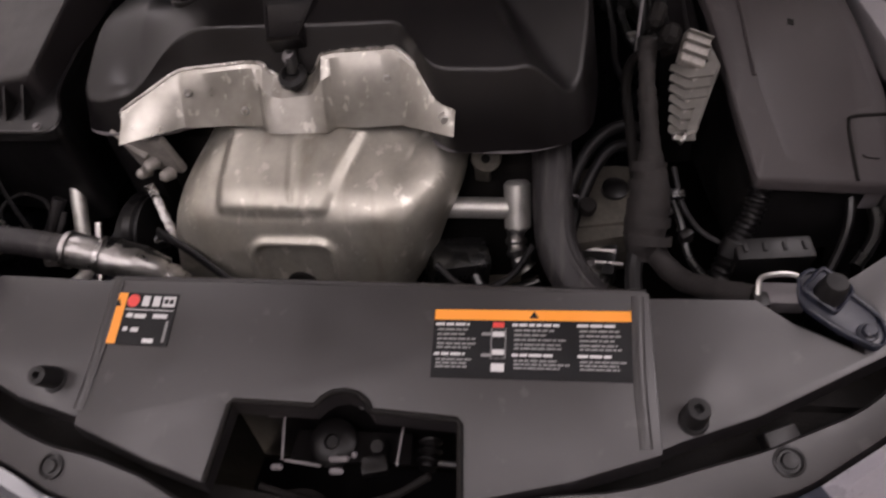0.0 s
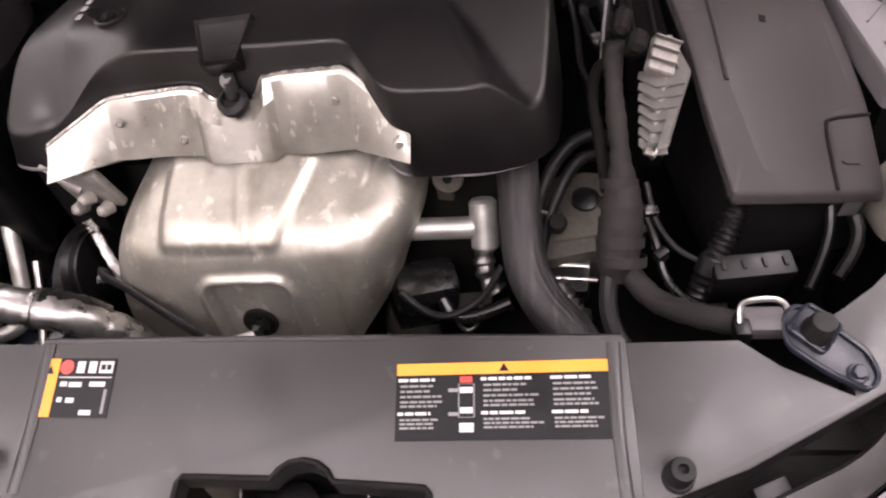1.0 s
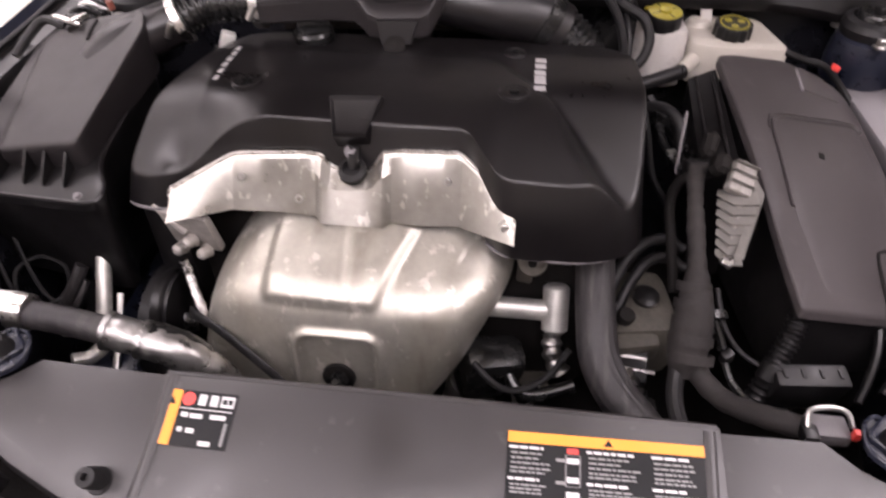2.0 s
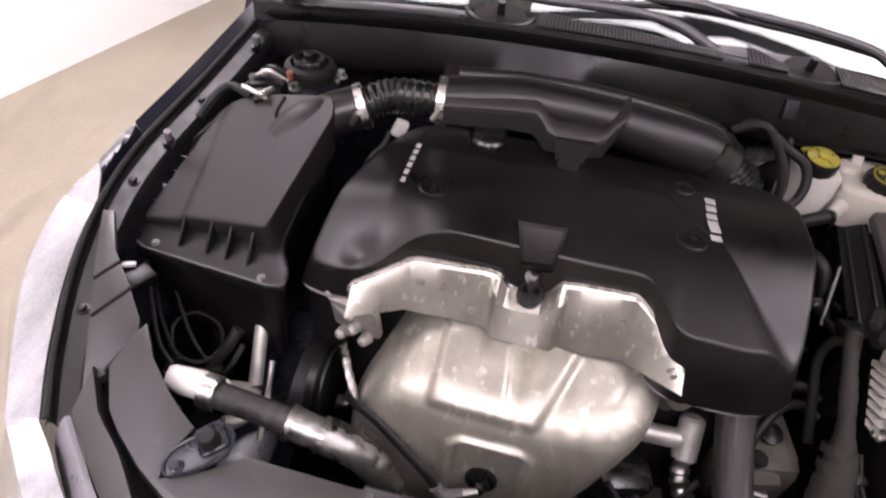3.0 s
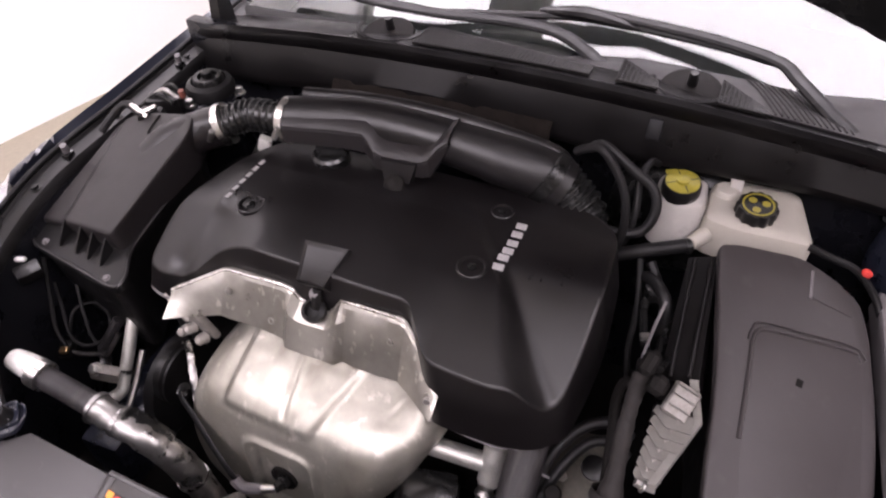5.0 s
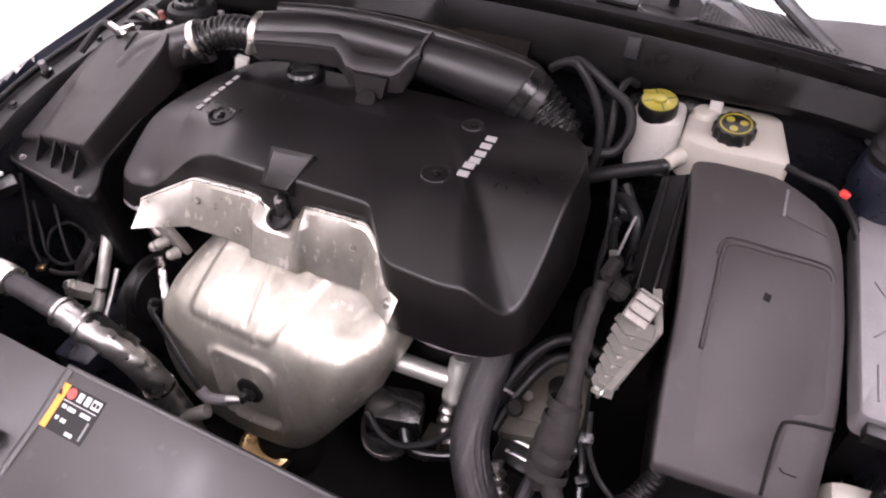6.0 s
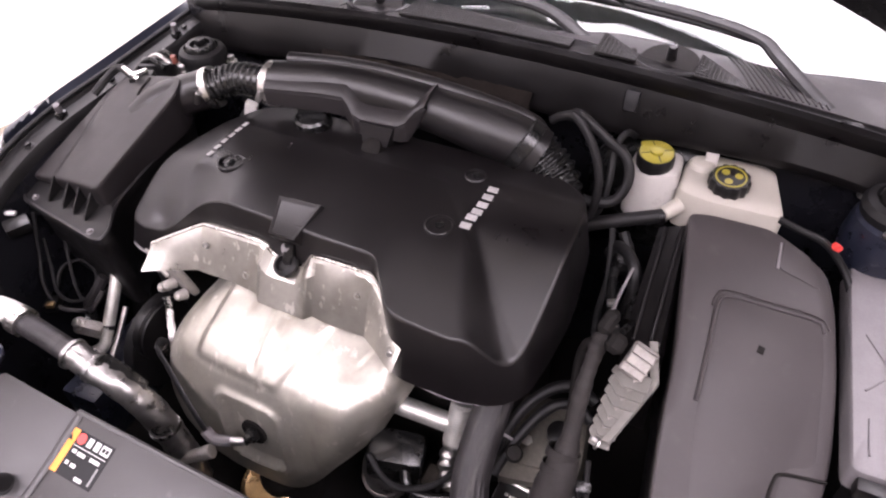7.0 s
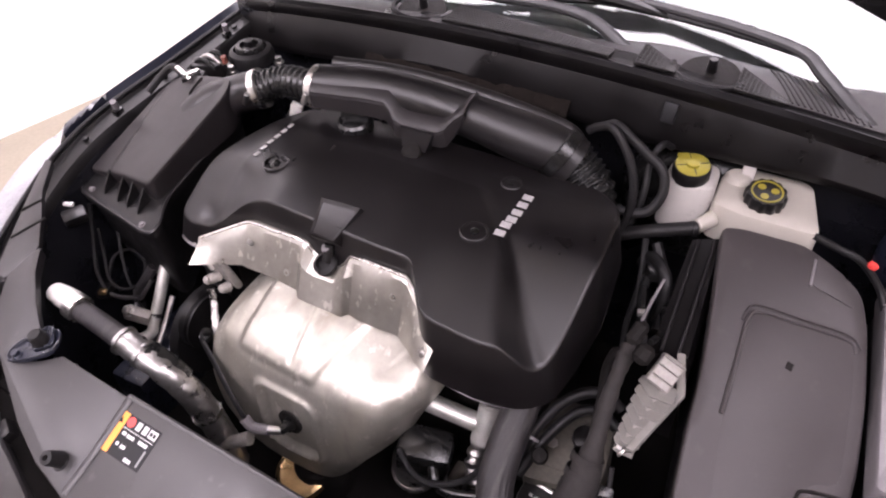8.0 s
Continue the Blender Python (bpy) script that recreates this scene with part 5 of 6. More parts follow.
def gearbox():
    t = thing("gearbox", (0.27, 0.66, 0.45), "dark cast aluminium gearbox housing", "gearbox")
    part("case", block((0.272, 0.715, 0.545), (0.13, 0.13, 0.12), (4, 0, 10), 0.03), "dark_cast", t)
    part("flange", block((0.262, 0.672, 0.570), (0.085, 0.085, 0.045), (8, 0, 14), 0.012), "dark_cast", t)
    part("boss", lathe((0.252, 0.684, 0.592), (0, -0.15, 1), [(0.021, 0), (0.020, 0.004), (0.014, 0.006)], 24), "dark_cast", t)
    part("nut", hexbolt((0.252, 0.684, 0.596), (0, -0.2, 1), 0.0088, 0.011, 1.5), "cast", t)
    part("breather", lathe((0.292, 0.712, 0.603), (0.1, -0.2, 1), [(0.019, 0), (0.019, 0.010), (0.012, 0.013), (0.003, 0.014)], 24), "black", t)
    part("drum", lathe((0.042, 0.612, 0.425), (0.02, -0.10, 1), [(0.034, 0), (0.038, 0.010), (0.0385, 0.062), (0.036, 0.076), (0.030, 0.086), (0.010, 0.090), (0.002, 0.090)], 32), "wrapfoil", t, "dull shiny metal can")
    part("can_band", lathe((0.040, 0.609, 0.452), (0.02, -0.10, 1), [(0.0385, -0.006), (0.0402, -0.005), (0.0402, 0.005), (0.0385, 0.006)], 32), "cast", t)
    part("bracket", rings([[(x, y, z) for x, y in ((0.112, 0.598), (0.160, 0.604), (0.158, 0.64), (0.112, 0.636))] for z in (0.496, 0.500)]), "dark_cast", t)
    k = thing("shift_actuator", (0.265, 0.65, 0.53), "black plastic actuator with bright metal bars", "actuator")
    part("body", block((0.266, 0.638, 0.548), (0.062, 0.085, 0.045), (16, 0, -6), 0.010), "black", k)
    for i in range(4):
        part("bar", rod((0.240 + 0.003 * i, 0.668 - 0.019 * i, 0.578 - 0.0055 * i), (0.276 + 0.009 * i, 0.664 - 0.019 * i, 0.577 - 0.0055 * i), 0.0030 if i % 2 else 0.0040, n=10), "zinc", k)


def loom():
    t = thing("wiring_loom", (0.34, 0.60, 0.62), "cloth-taped wiring loom running past the control unit", "wiring loom")
    part("trunk", tube([(0.318, 0.735, 0.825), (0.316, 0.705, 0.805), (0.317, 0.668, 0.780), (0.321, 0.630, 0.745), (0.322, 0.596, 0.710), (0.318, 0.566, 0.668), (0.312, 0.545, 0.635)], 0.026, 18, 16, rad=lambda u: 0.40 + 0.62 * math.exp(-((u - 0.78) / 0.20) ** 2) + 0.02 * math.sin(u * 95) + 0.03 * math.sin(u * 23)), "loom", t)
    part("branch", tube([(0.316, 0.575, 0.682), (0.330, 0.550, 0.645), (0.356, 0.512, 0.638), (0.388, 0.475, 0.660), (0.422, 0.452, 0.676)], 0.0135, 12, 6, rad=lambda u: 1 + 0.05 * math.sin(u * 50)), "loom", t)
    part("branch", tube([(0.318, 0.57, 0.670), (0.306, 0.535, 0.635), (0.308, 0.495, 0.615), (0.33, 0.455, 0.60), (0.355, 0.43, 0.60)], 0.0105, 10, 6), "rubber", t)
    part("branch", tube([(0.318, 0.72, 0.818), (0.302, 0.735, 0.80), (0.296, 0.730, 0.765), (0.304, 0.70, 0.72), (0.312, 0.66, 0.67)], 0.007, 10, 6), "dark", t)
    for k in range(5):
        part("tape_turn", hoop((0.3185 + 0.0008 * k, 0.612 - 0.014 * k, 0.726 - 0.017 * k), (-0.05, -0.62, -0.78), 0.0205 + 0.0016 * k, 0.012, 0.0012, 20), "loom", t)
    for x, y, z in ((0.314, 0.548, 0.640), (0.226, 0.655, 0.640)):
        part("cable_tie", lathe((x, y, z), (0.1, 0.8, 0.5), [(0.0145, -0.002), (0.0155, -0.002), (0.0155, 0.002), (0.0145, 0.002)], 18), "fuse", t)
    hook = thing("fusible_link", (0.43, 0.47, 0.66), "bent bright metal terminal with a black holder", "terminal")
    part("wire", tube([(0.420, 0.442, 0.690), (0.422, 0.455, 0.699), (0.431, 0.460, 0.702), (0.452, 0.462, 0.702), (0.464, 0.458, 0.699), (0.468, 0.447, 0.690)], 0.003, 8, 5), "zinc", hook)
    part("holder", block((0.422, 0.437, 0.683), (0.016, 0.02, 0.018), (0, 0, 0), 0.003), "black", hook)
    part("tag", block((0.470, 0.440, 0.688), (0.008, 0.008, 0.012), (0, 0, 0), 0.002), "red", hook)
    part("base", block((0.446, 0.452, 0.676), (0.044, 0.03, 0.018), (0, 0, 0), 0.004), "fuse", hook)


def control_unit():
    t = thing("control_unit", (0.375, 0.67, 0.77), "bright finned aluminium control unit beside the battery box", "control unit")
    o = Vector((0.392, 0.722, 0.826))
    ln = Vector((-0.26, -0.79, -0.55)).normalized()
    f = Vector((-0.86, 0.05, 0.34)).normalized()
    f = (f - ln * f.dot(ln)).normalized()
    w = ln.cross(f).normalized()
    if w.z < 0:
        w = -w
    turn = Matrix((f, w, ln)).transposed().to_4x4()

    up = Vector((-0.12, -0.22, 0.97)).normalized()
    left = (Vector((-1, 0, 0)) + up * up.x).normalized()
    fore = left.cross(up).normalized()
    if fore.y > 0:
        fore = -fore

    def slabs(c, size, bevel=0.001):
        bm = block((0, 0, 0), size, bevel=bevel, seg=1)
        bmesh.ops.transform(bm, matrix=Matrix.Translation(c) @ turn, verts=bm.verts)
        return bm

    # bent back plate, open shelves of fins, and the edges of the upper plates
    bend = [Vector(p) for p in ((0.384, 0.752, 0.828), (0.400, 0.706, 0.810), (0.368, 0.624, 0.772))]
    across, deep = Vector((-0.010, 0.0, -0.003)), Vector((0.001, -0.002, -0.004))
    part("back_plate", rings([[p, p + across, p + across + deep, p + deep] for p in bend]), "unit", t)
    part("heat_sink", slabs(o + ln * 0.072 + f * 0.006 - w * 0.008, (0.012, 0.010, 0.090), 0.002), "cast", t)
    for i in range(7):
        c = o + ln * (0.034 + 0.0138 * i) + Vector((0.004, 0, 0))
        tall = 0.045 - 0.0032 * i
        bm = rings([[c + up * d + left * a + fore * b for a, b in ((-0.004, -0.012), (-0.004, 0.010), (tall * 0.58, 0.010), (tall, -0.007), (tall * 0.94, -0.016))] for d in (-0.0011, 0.0011)])
        part("fin", bm, "unit", t)
    part("head_block", slabs(o + ln * 0.013 + f * 0.019 - w * 0.005, (0.032, 0.014, 0.042), 0.002), "cast", t)
    for a in (-0.004, 0.008, 0.022):
        part("pin_bar", slabs(o + ln * a + f * 0.020 + w * 0.004, (0.032, 0.010, 0.0018), 0.0006), "unit", t)
    part("bolt", hexbolt(o + w * -0.03 + ln * 0.004 + f * -0.002, f, 0.006, 0.012), "zinc", t)
    part("bolt", hexbolt(o + ln * 0.125 + f * 0.004, f, 0.005, 0.012), "zinc", t)
    part("connector", slabs(o + ln * 0.012 + f * 0.056 + w * 0.006, (0.022, 0.026, 0.026), 0.006), "dark", t)
    part("connector", slabs(o + ln * -0.005 + f * 0.078 + w * 0.008, (0.018, 0.022, 0.034), 0.006), "dark", t)


def undercover():
    """Brackets, leads and plugs in the dark round the engine."""
    t = thing("starter_wiring", (0.14, 0.60, 0.54), "dark tangle of starter leads, clips and brackets", "wiring")
    part("casting", block((0.07, 0.60, 0.545), (0.09, 0.06, 0.10), (10, 8, 20), 0.02), "gloss", t)
    ear = part("ear", lathe((0.118, 0.652, 0.712), (0, -1, 0.4), [(0.019, 0), (0.020, 0.002), (0.020, 0.007), (0.018, 0.009), (0.002, 0.009)], 20), "dark_cast", t)
    part("ear_hole", lathe((0.118, 0.643, 0.716), (0, -1, 0.4), [(0.006, 0), (0.006, 0.002), (0.001, 0.002)], 14), "dark", ear)
    part("ear_web", block((0.110, 0.66, 0.685), (0.022, 0.010, 0.05), (18, 4, -6), 0.004), "dark_cast", t)
    part("shackle", tube([(0.107, 0.600, 0.524), (0.108, 0.599, 0.500), (0.112, 0.598, 0.474), (0.123, 0.598, 0.462), (0.137, 0.600, 0.474), (0.145, 0.603, 0.512)], 0.0030, 8, 6), "zinc", t)
    part("pin", rod((0.094, 0.640, 0.545), (0.099, 0.636, 0.515), 0.0032), "zinc", t)
    part("foil", tube([(0.248, 0.566, 0.604), (0.258, 0.552, 0.598), (0.270, 0.534, 0.592), (0.282, 0.518, 0.588)], 0.012, 12, 5, rad=lambda u: 1 + 0.22 * math.sin(u * 24)), "foil", t, "crumpled foil scrap")
    part("lead", tube([(0.05, 0.56, 0.60), (0.08, 0.548, 0.575), (0.11, 0.552, 0.56), (0.15, 0.575, 0.565), (0.18, 0.60, 0.60)], 0.005, 8, 6), "rubber", t)
    part("lead", tube([(0.345, 0.60, 0.70), (0.36, 0.575, 0.67), (0.372, 0.54, 0.64), (0.40, 0.51, 0.63), (0.43, 0.50, 0.64)], 0.005, 8, 6), "gloss", t)
    part("lead", tube([(0.35, 0.62, 0.72), (0.362, 0.59, 0.685), (0.385, 0.57, 0.66), (0.415, 0.555, 0.65)], 0.0035, 8, 6), "rubber", t)
    part("plug", block((0.352, 0.598, 0.690), (0.020, 0.014, 0.026), (20, 10, 15), 0.004), "gloss", t)
    part("plug", block((0.366, 0.560, 0.660), (0.016, 0.012, 0.022), (10, -15, 30), 0.004), "black", t)
    part("clip", block((0.346, 0.585, 0.678), (0.010, 0.006, 0.008), (0, 0, 15), 0.002), "zinc", t)
    part("clip", block((0.360, 0.572, 0.664), (0.006, 0.006, 0.012), (0, 0, 35), 0.002), "zinc", t)
    part("plug_cap", lathe((0.250, 0.632, 0.640), (0.1, -0.4, 1), [(0.012, 0), (0.0125, 0.010), (0.010, 0.014), (0.003, 0.015)], 18), "dark", t)
    k = thing("side_wiring", (0.33, 0.80, 0.75), "black leads and clips between engine cover and battery box", "wiring")
    for i, (pts, r) in enumerate(((((0.30, 0.93, 0.80), (0.295, 0.88, 0.79), (0.31, 0.83, 0.775), (0.325, 0.78, 0.78), (0.318, 0.74, 0.80)), 0.007), (((0.27, 0.95, 0.82), (0.285, 0.90, 0.77), (0.29, 0.84, 0.74), (0.305, 0.78, 0.73)), 0.005),
                                  (((0.34, 0.92, 0.79), (0.335, 0.86, 0.775), (0.345, 0.81, 0.79), (0.338, 0.76, 0.815)), 0.0045), (((0.285, 0.97, 0.80), (0.31, 0.94, 0.775), (0.33, 0.90, 0.765), (0.335, 0.84, 0.75)), 0.009))):
        part("lead", tube(pts, r, 8, 6), "rubber" if i % 2 else "gloss", k)
    part("clip", block((0.308, 0.835, 0.783), (0.014, 0.010, 0.008), (0, 0, 20), 0.002), "zinc", k)
    part("plug", block((0.322, 0.755, 0.812), (0.026, 0.030, 0.018), (-20, 0, 10), 0.005), "black", k)
    part("plug", block((0.300, 0.905, 0.800), (0.022, 0.026, 0.018), (0, 10, 30), 0.005), "gloss", k)
    part("edge_trim", tube([(0.312, 0.800, 0.770), (0.316, 0.830, 0.806), (0.322, 0.862, 0.836)], 0.0022, 8, 4), "fuse", k)
    part("hose_loop", tube([(0.275, 0.945, 0.775), (0.285, 0.935, 0.800), (0.305, 0.915, 0.808), (0.322, 0.895, 0.800), (0.328, 0.88, 0.775), (0.325, 0.87, 0.74)], 0.010, 12, 6), "rubber", k)


undercover(), heat_strap(), tee_pipe(), hoses(), ac_pipe(), gearbox(), engine(), loom(), control_unit()


# ---------------------------------------------------------------- battery side
def lid_top(x, y):
    return 0.882 + 0.32 * (y - 0.954) - 0.30 * (x - 0.366)


def battery_box():
    t = thing("battery_box", (0.50, 0.78, 0.60), "grey-black plastic battery box with a moulded lid", "battery box")
    plan = [(0.368, 0.958), (0.395, 0.972), (0.484, 1.000), (0.566, 0.978), (0.586, 0.930), (0.606, 0.84), (0.618, 0.74), (0.610, 0.612), (0.59, 0.607), (0.433, 0.573), (0.418, 0.66), (0.405, 0.78)]
    out = rounded(plan, [0.01, 0.01, 0.02, 0.02, 0.02, 0.03, 0.03, 0.008, 0.008, 0.006, 0.03, 0.03], 3)
    part("lid", slab(out, lid_top, 0.014, 0.005, (0.51, 0.79), 5, 0.001), "batt", t)
    at = lambda x, y, d=0.0: (x, y, lid_top(x, y) + d)
    raised = rounded([(0.437, 0.868), (0.572, 0.905), (0.586, 0.84), (0.60, 0.72), (0.566, 0.705), (0.560, 0.62), (0.47, 0.605), (0.452, 0.70)], 0.014, 4)
    part("raised_field", plate(raised, lambda x, y: lid_top(x, y) + 0.0025 * soft((y - 0.66) / 0.2) + 0.0002, 0.003, 0.002), "batt", t)
    part("field_edge", tube([at(0.447, 0.72, 0.001), at(0.443, 0.80, 0.002), at(0.440, 0.850, 0.003), at(0.452, 0.868, 0.003), at(0.50, 0.882, 0.003), at(0.565, 0.898, 0.003), at(0.578, 0.888, 0.002)], 0.0028, 8, 6), "batt", t)
    part("field_line", tube([at(0.4335, 0.846, 0.0012), at(0.435, 0.860, 0.0016), at(0.446, 0.876, 0.0018), at(0.50, 0.890, 0.0018), at(0.566, 0.906, 0.0016), at(0.584, 0.896, 0.0014)], 0.0016, 6, 6), "batt", t)
    part("corner_groove", tube([at(0.552, 0.602, 0.001), at(0.553, 0.64, 0.0015), at(0.556, 0.680, 0.0015), at(0.566, 0.694, 0.0015), at(0.615, 0.712, 0.001)], 0.0022, 8, 6), "dark", t)
    part("small_hole", block(at(0.506, 0.822, 0.0028), (0.009, 0.011, 0.001), (18, 16, 0), 0.0005, seg=1), "dark", t)
    part("tick_mark", tube([at(0.565, 0.640, 0.0012), at(0.570, 0.637, 0.0012), at(0.585, 0.640, 0.0012)], 0.0008, 6, 3), "dark", t)
    part("slot", block(at(0.499, 0.963, 0.001), (0.004, 0.045, 0.004), (17, 0, 4), 0.001, seg=1), "fuse", t)
    part("slot_plate", plate(rounded([(0.502, 0.945), (0.50, 0.992), (0.54, 0.983), (0.562, 0.945)], 0.006), lambda x, y: lid_top(x, y) + 0.0015, 0.003, 0.001), "batt", t)
    part("body", slab([(x * 0.93 + 0.0357, y * 0.95 + 0.040) for x, y in out], lambda x, y: lid_top(x, y) - 0.010, 0.16, 0.004, (0.51, 0.79), 2, 0.0, lambda x, y: 0.60), "black", t)
    part("side_duct", rings([[(x, y, lid_top(0.40, y) + z) for x, z in ((0.335 + 0.03 * (0.95 - y), -0.03), (0.372 + 0.09 * (0.95 - y), -0.012), (0.38 + 0.09 * (0.95 - y), -0.03), (0.385 + 0.09 * (0.95 - y), -0.20), (0.345 + 0.04 * (0.95 - y), -0.20))] for y in (0.955, 0.90, 0.83, 0.77)]), "cowl", t, "black duct along the box")
    for a, b in ((0.004, -0.0235), (0.026, -0.0135)):
        part("duct_ridge", tube([(0.340 + a + 0.05 * (0.95 - y), y, lid_top(0.40, y) + b) for y in (0.952, 0.90, 0.84, 0.775)], 0.0026, 6, 3), "cover", t)
    part("lower_tray", block((0.460, 0.545, 0.635), (0.088, 0.03, 0.065), (12, 0, 6), 0.004), "black", t, "dark plastic tray front")
    for i in range(4):
        part("tray_rib", block((0.428 + 0.022 * i, 0.5365 + 0.0022 * i, 0.664), (0.005, 0.012, 0.010), (12, 0, 6), 0.0015), "black", t)
    part("front_rail", block((0.525, 0.612, 0.660), (0.14, 0.006, 0.006), (0, 0, 8), 0.002), "gloss", t)
    part("front_plate", block((0.520, 0.622, 0.645), (0.17, 0.012, 0.10), (0, 0, 9), 0.004), "black", t)
    part("catch", block((0.497, 0.606, 0.700), (0.020, 0.008, 0.005), (0, 0, 9), 0.002), "fuse", t)
    part("lead", tube([(0.556, 0.625, 0.690), (0.558, 0.610, 0.675), (0.556, 0.590, 0.655), (0.545, 0.565, 0.635), (0.530, 0.540, 0.62)], 0.0055, 8, 6), "black", t)
    part("tab", block((0.582, 0.618, 0.675), (0.024, 0.006, 0.030), (0, 8, 9), 0.002), "fuse", t)
    part("lead", tube([(0.590, 0.615, 0.66), (0.592, 0.600, 0.650), (0.585, 0.580, 0.635), (0.565, 0.555, 0.62)], 0.008, 8, 6), "gloss", t)
    c = thing("corrugated_conduit", (0.435, 0.55, 0.62), "black corrugated wiring conduit below the battery box", "conduit")
    part("conduit", bellows([(0.452, 0.604, 0.716), (0.446, 0.592, 0.700), (0.436, 0.574, 0.675), (0.420, 0.553, 0.648), (0.406, 0.534, 0.612)], 0.0125, 20, 0.12, 14), "black", c)
    part("cuff", rod((0.423, 0.553, 0.664), (0.415, 0.543, 0.644), 0.0155), "black", c)


def fuse_box():
    t = thing("fuse_box", (0.70, 0.87, 0.60), "pale grey textured plastic fuse box lid beside the battery", "fuse box")
    out = rounded([(0.628, 0.715), (0.600, 1.045), (0.735, 1.05), (0.735, 0.72)], 0.012)
    top = lambda x, y: 0.786 + 0.10 * (y - 0.88)
    part("lid", slab(out, top, 0.035, 0.006, None, 3, 0.002), "fuse", t)
    part("base", slab([(0.635, 0.725), (0.61, 1.04), (0.73, 1.045), (0.73, 0.73)], lambda x, y: top(x, y) - 0.03, 0.14, 0.004, None, 2), "black", t)
    for i in range(3):
        part("rib", tube([(0.645 + 0.03 * i, 0.74, top(0, 0.74) + 0.001), (0.642 + 0.03 * i, 0.79, top(0, 0.79) + 0.001)], 0.0015, 6), "fuse", t)
    part("cross_rib", tube([(0.635, 0.83, top(0, 0.83) + 0.001), (0.69, 0.90, top(0, 0.90) + 0.001)], 0.0012, 6), "fuse", t)
    part("cross_rib", tube([(0.69, 0.83, top(0, 0.83) + 0.001), (0.63, 0.92, top(0, 0.92) + 0.001)], 0.0012, 6), "fuse", t)
    part("catch", block((0.66, 0.702, 0.758), (0.05, 0.018, 0.02), bevel=0.003), "black", t)
    part("end_cap", block((0.66, 1.075, 0.812), (0.10, 0.05, 0.05), (6, 0, 5), 0.008), "fuse", t)
    w = thing("washer_cap", (0.66, 0.645, 0.68), "clear plastic tank corner with a ribbed black cap", "tank")
    part("corner", block((0.665, 0.64, 0.66), (0.09, 0.08, 0.08), (8, 6, 10), 0.02), "milk", w)
    part("ring", bellows([(0.69, 0.65, 0.69), (0.695, 0.65, 0.72), (0.70, 0.65, 0.745)], 0.03, 5, 0.06, 20), "gloss", w)
    k = thing("battery_cable", (0.55, 1.03, 0.82), "black battery cable with a red terminal clip", "cable")
    part("cable", tube([(0.485, 1.018, 0.866), (0.52, 1.024, 0.852), (0.555, 1.024, 0.842), (0.59, 1.02, 0.81), (0.61, 1.0, 0.785)], 0.0055, 10, 6), "rubber", k)
    part("clip", block((0.570, 1.022, 0.842), (0.013, 0.010, 0.010), (0, 28, 20), 0.003), "red", k)


def cap(t, c, r, ribs, axis=(0, -0.15, 1)):
    """A screw cap: dark knurled skirt and a yellow printed top."""
    a = Vector(axis).normalized()
    m = Matrix.Translation(c) @ frame_of((0, 0, 0), a)
    secs = []
    for q, z in ((1.0, -0.024), (1.03, -0.02), (1.02, -0.004), (0.94, 0.0)):
        secs.append([m @ Vector((r * q * (1 + ribs * math.cos(12 * b)) * math.cos(b), r * q * (1 + ribs * math.cos(12 * b)) * math.sin(b), z)) for b in (2 * math.pi * j / 72 for j in range(72))])
    top = part("cap", rings(secs), "black", t, "dark knurled screw cap")
    return top, m


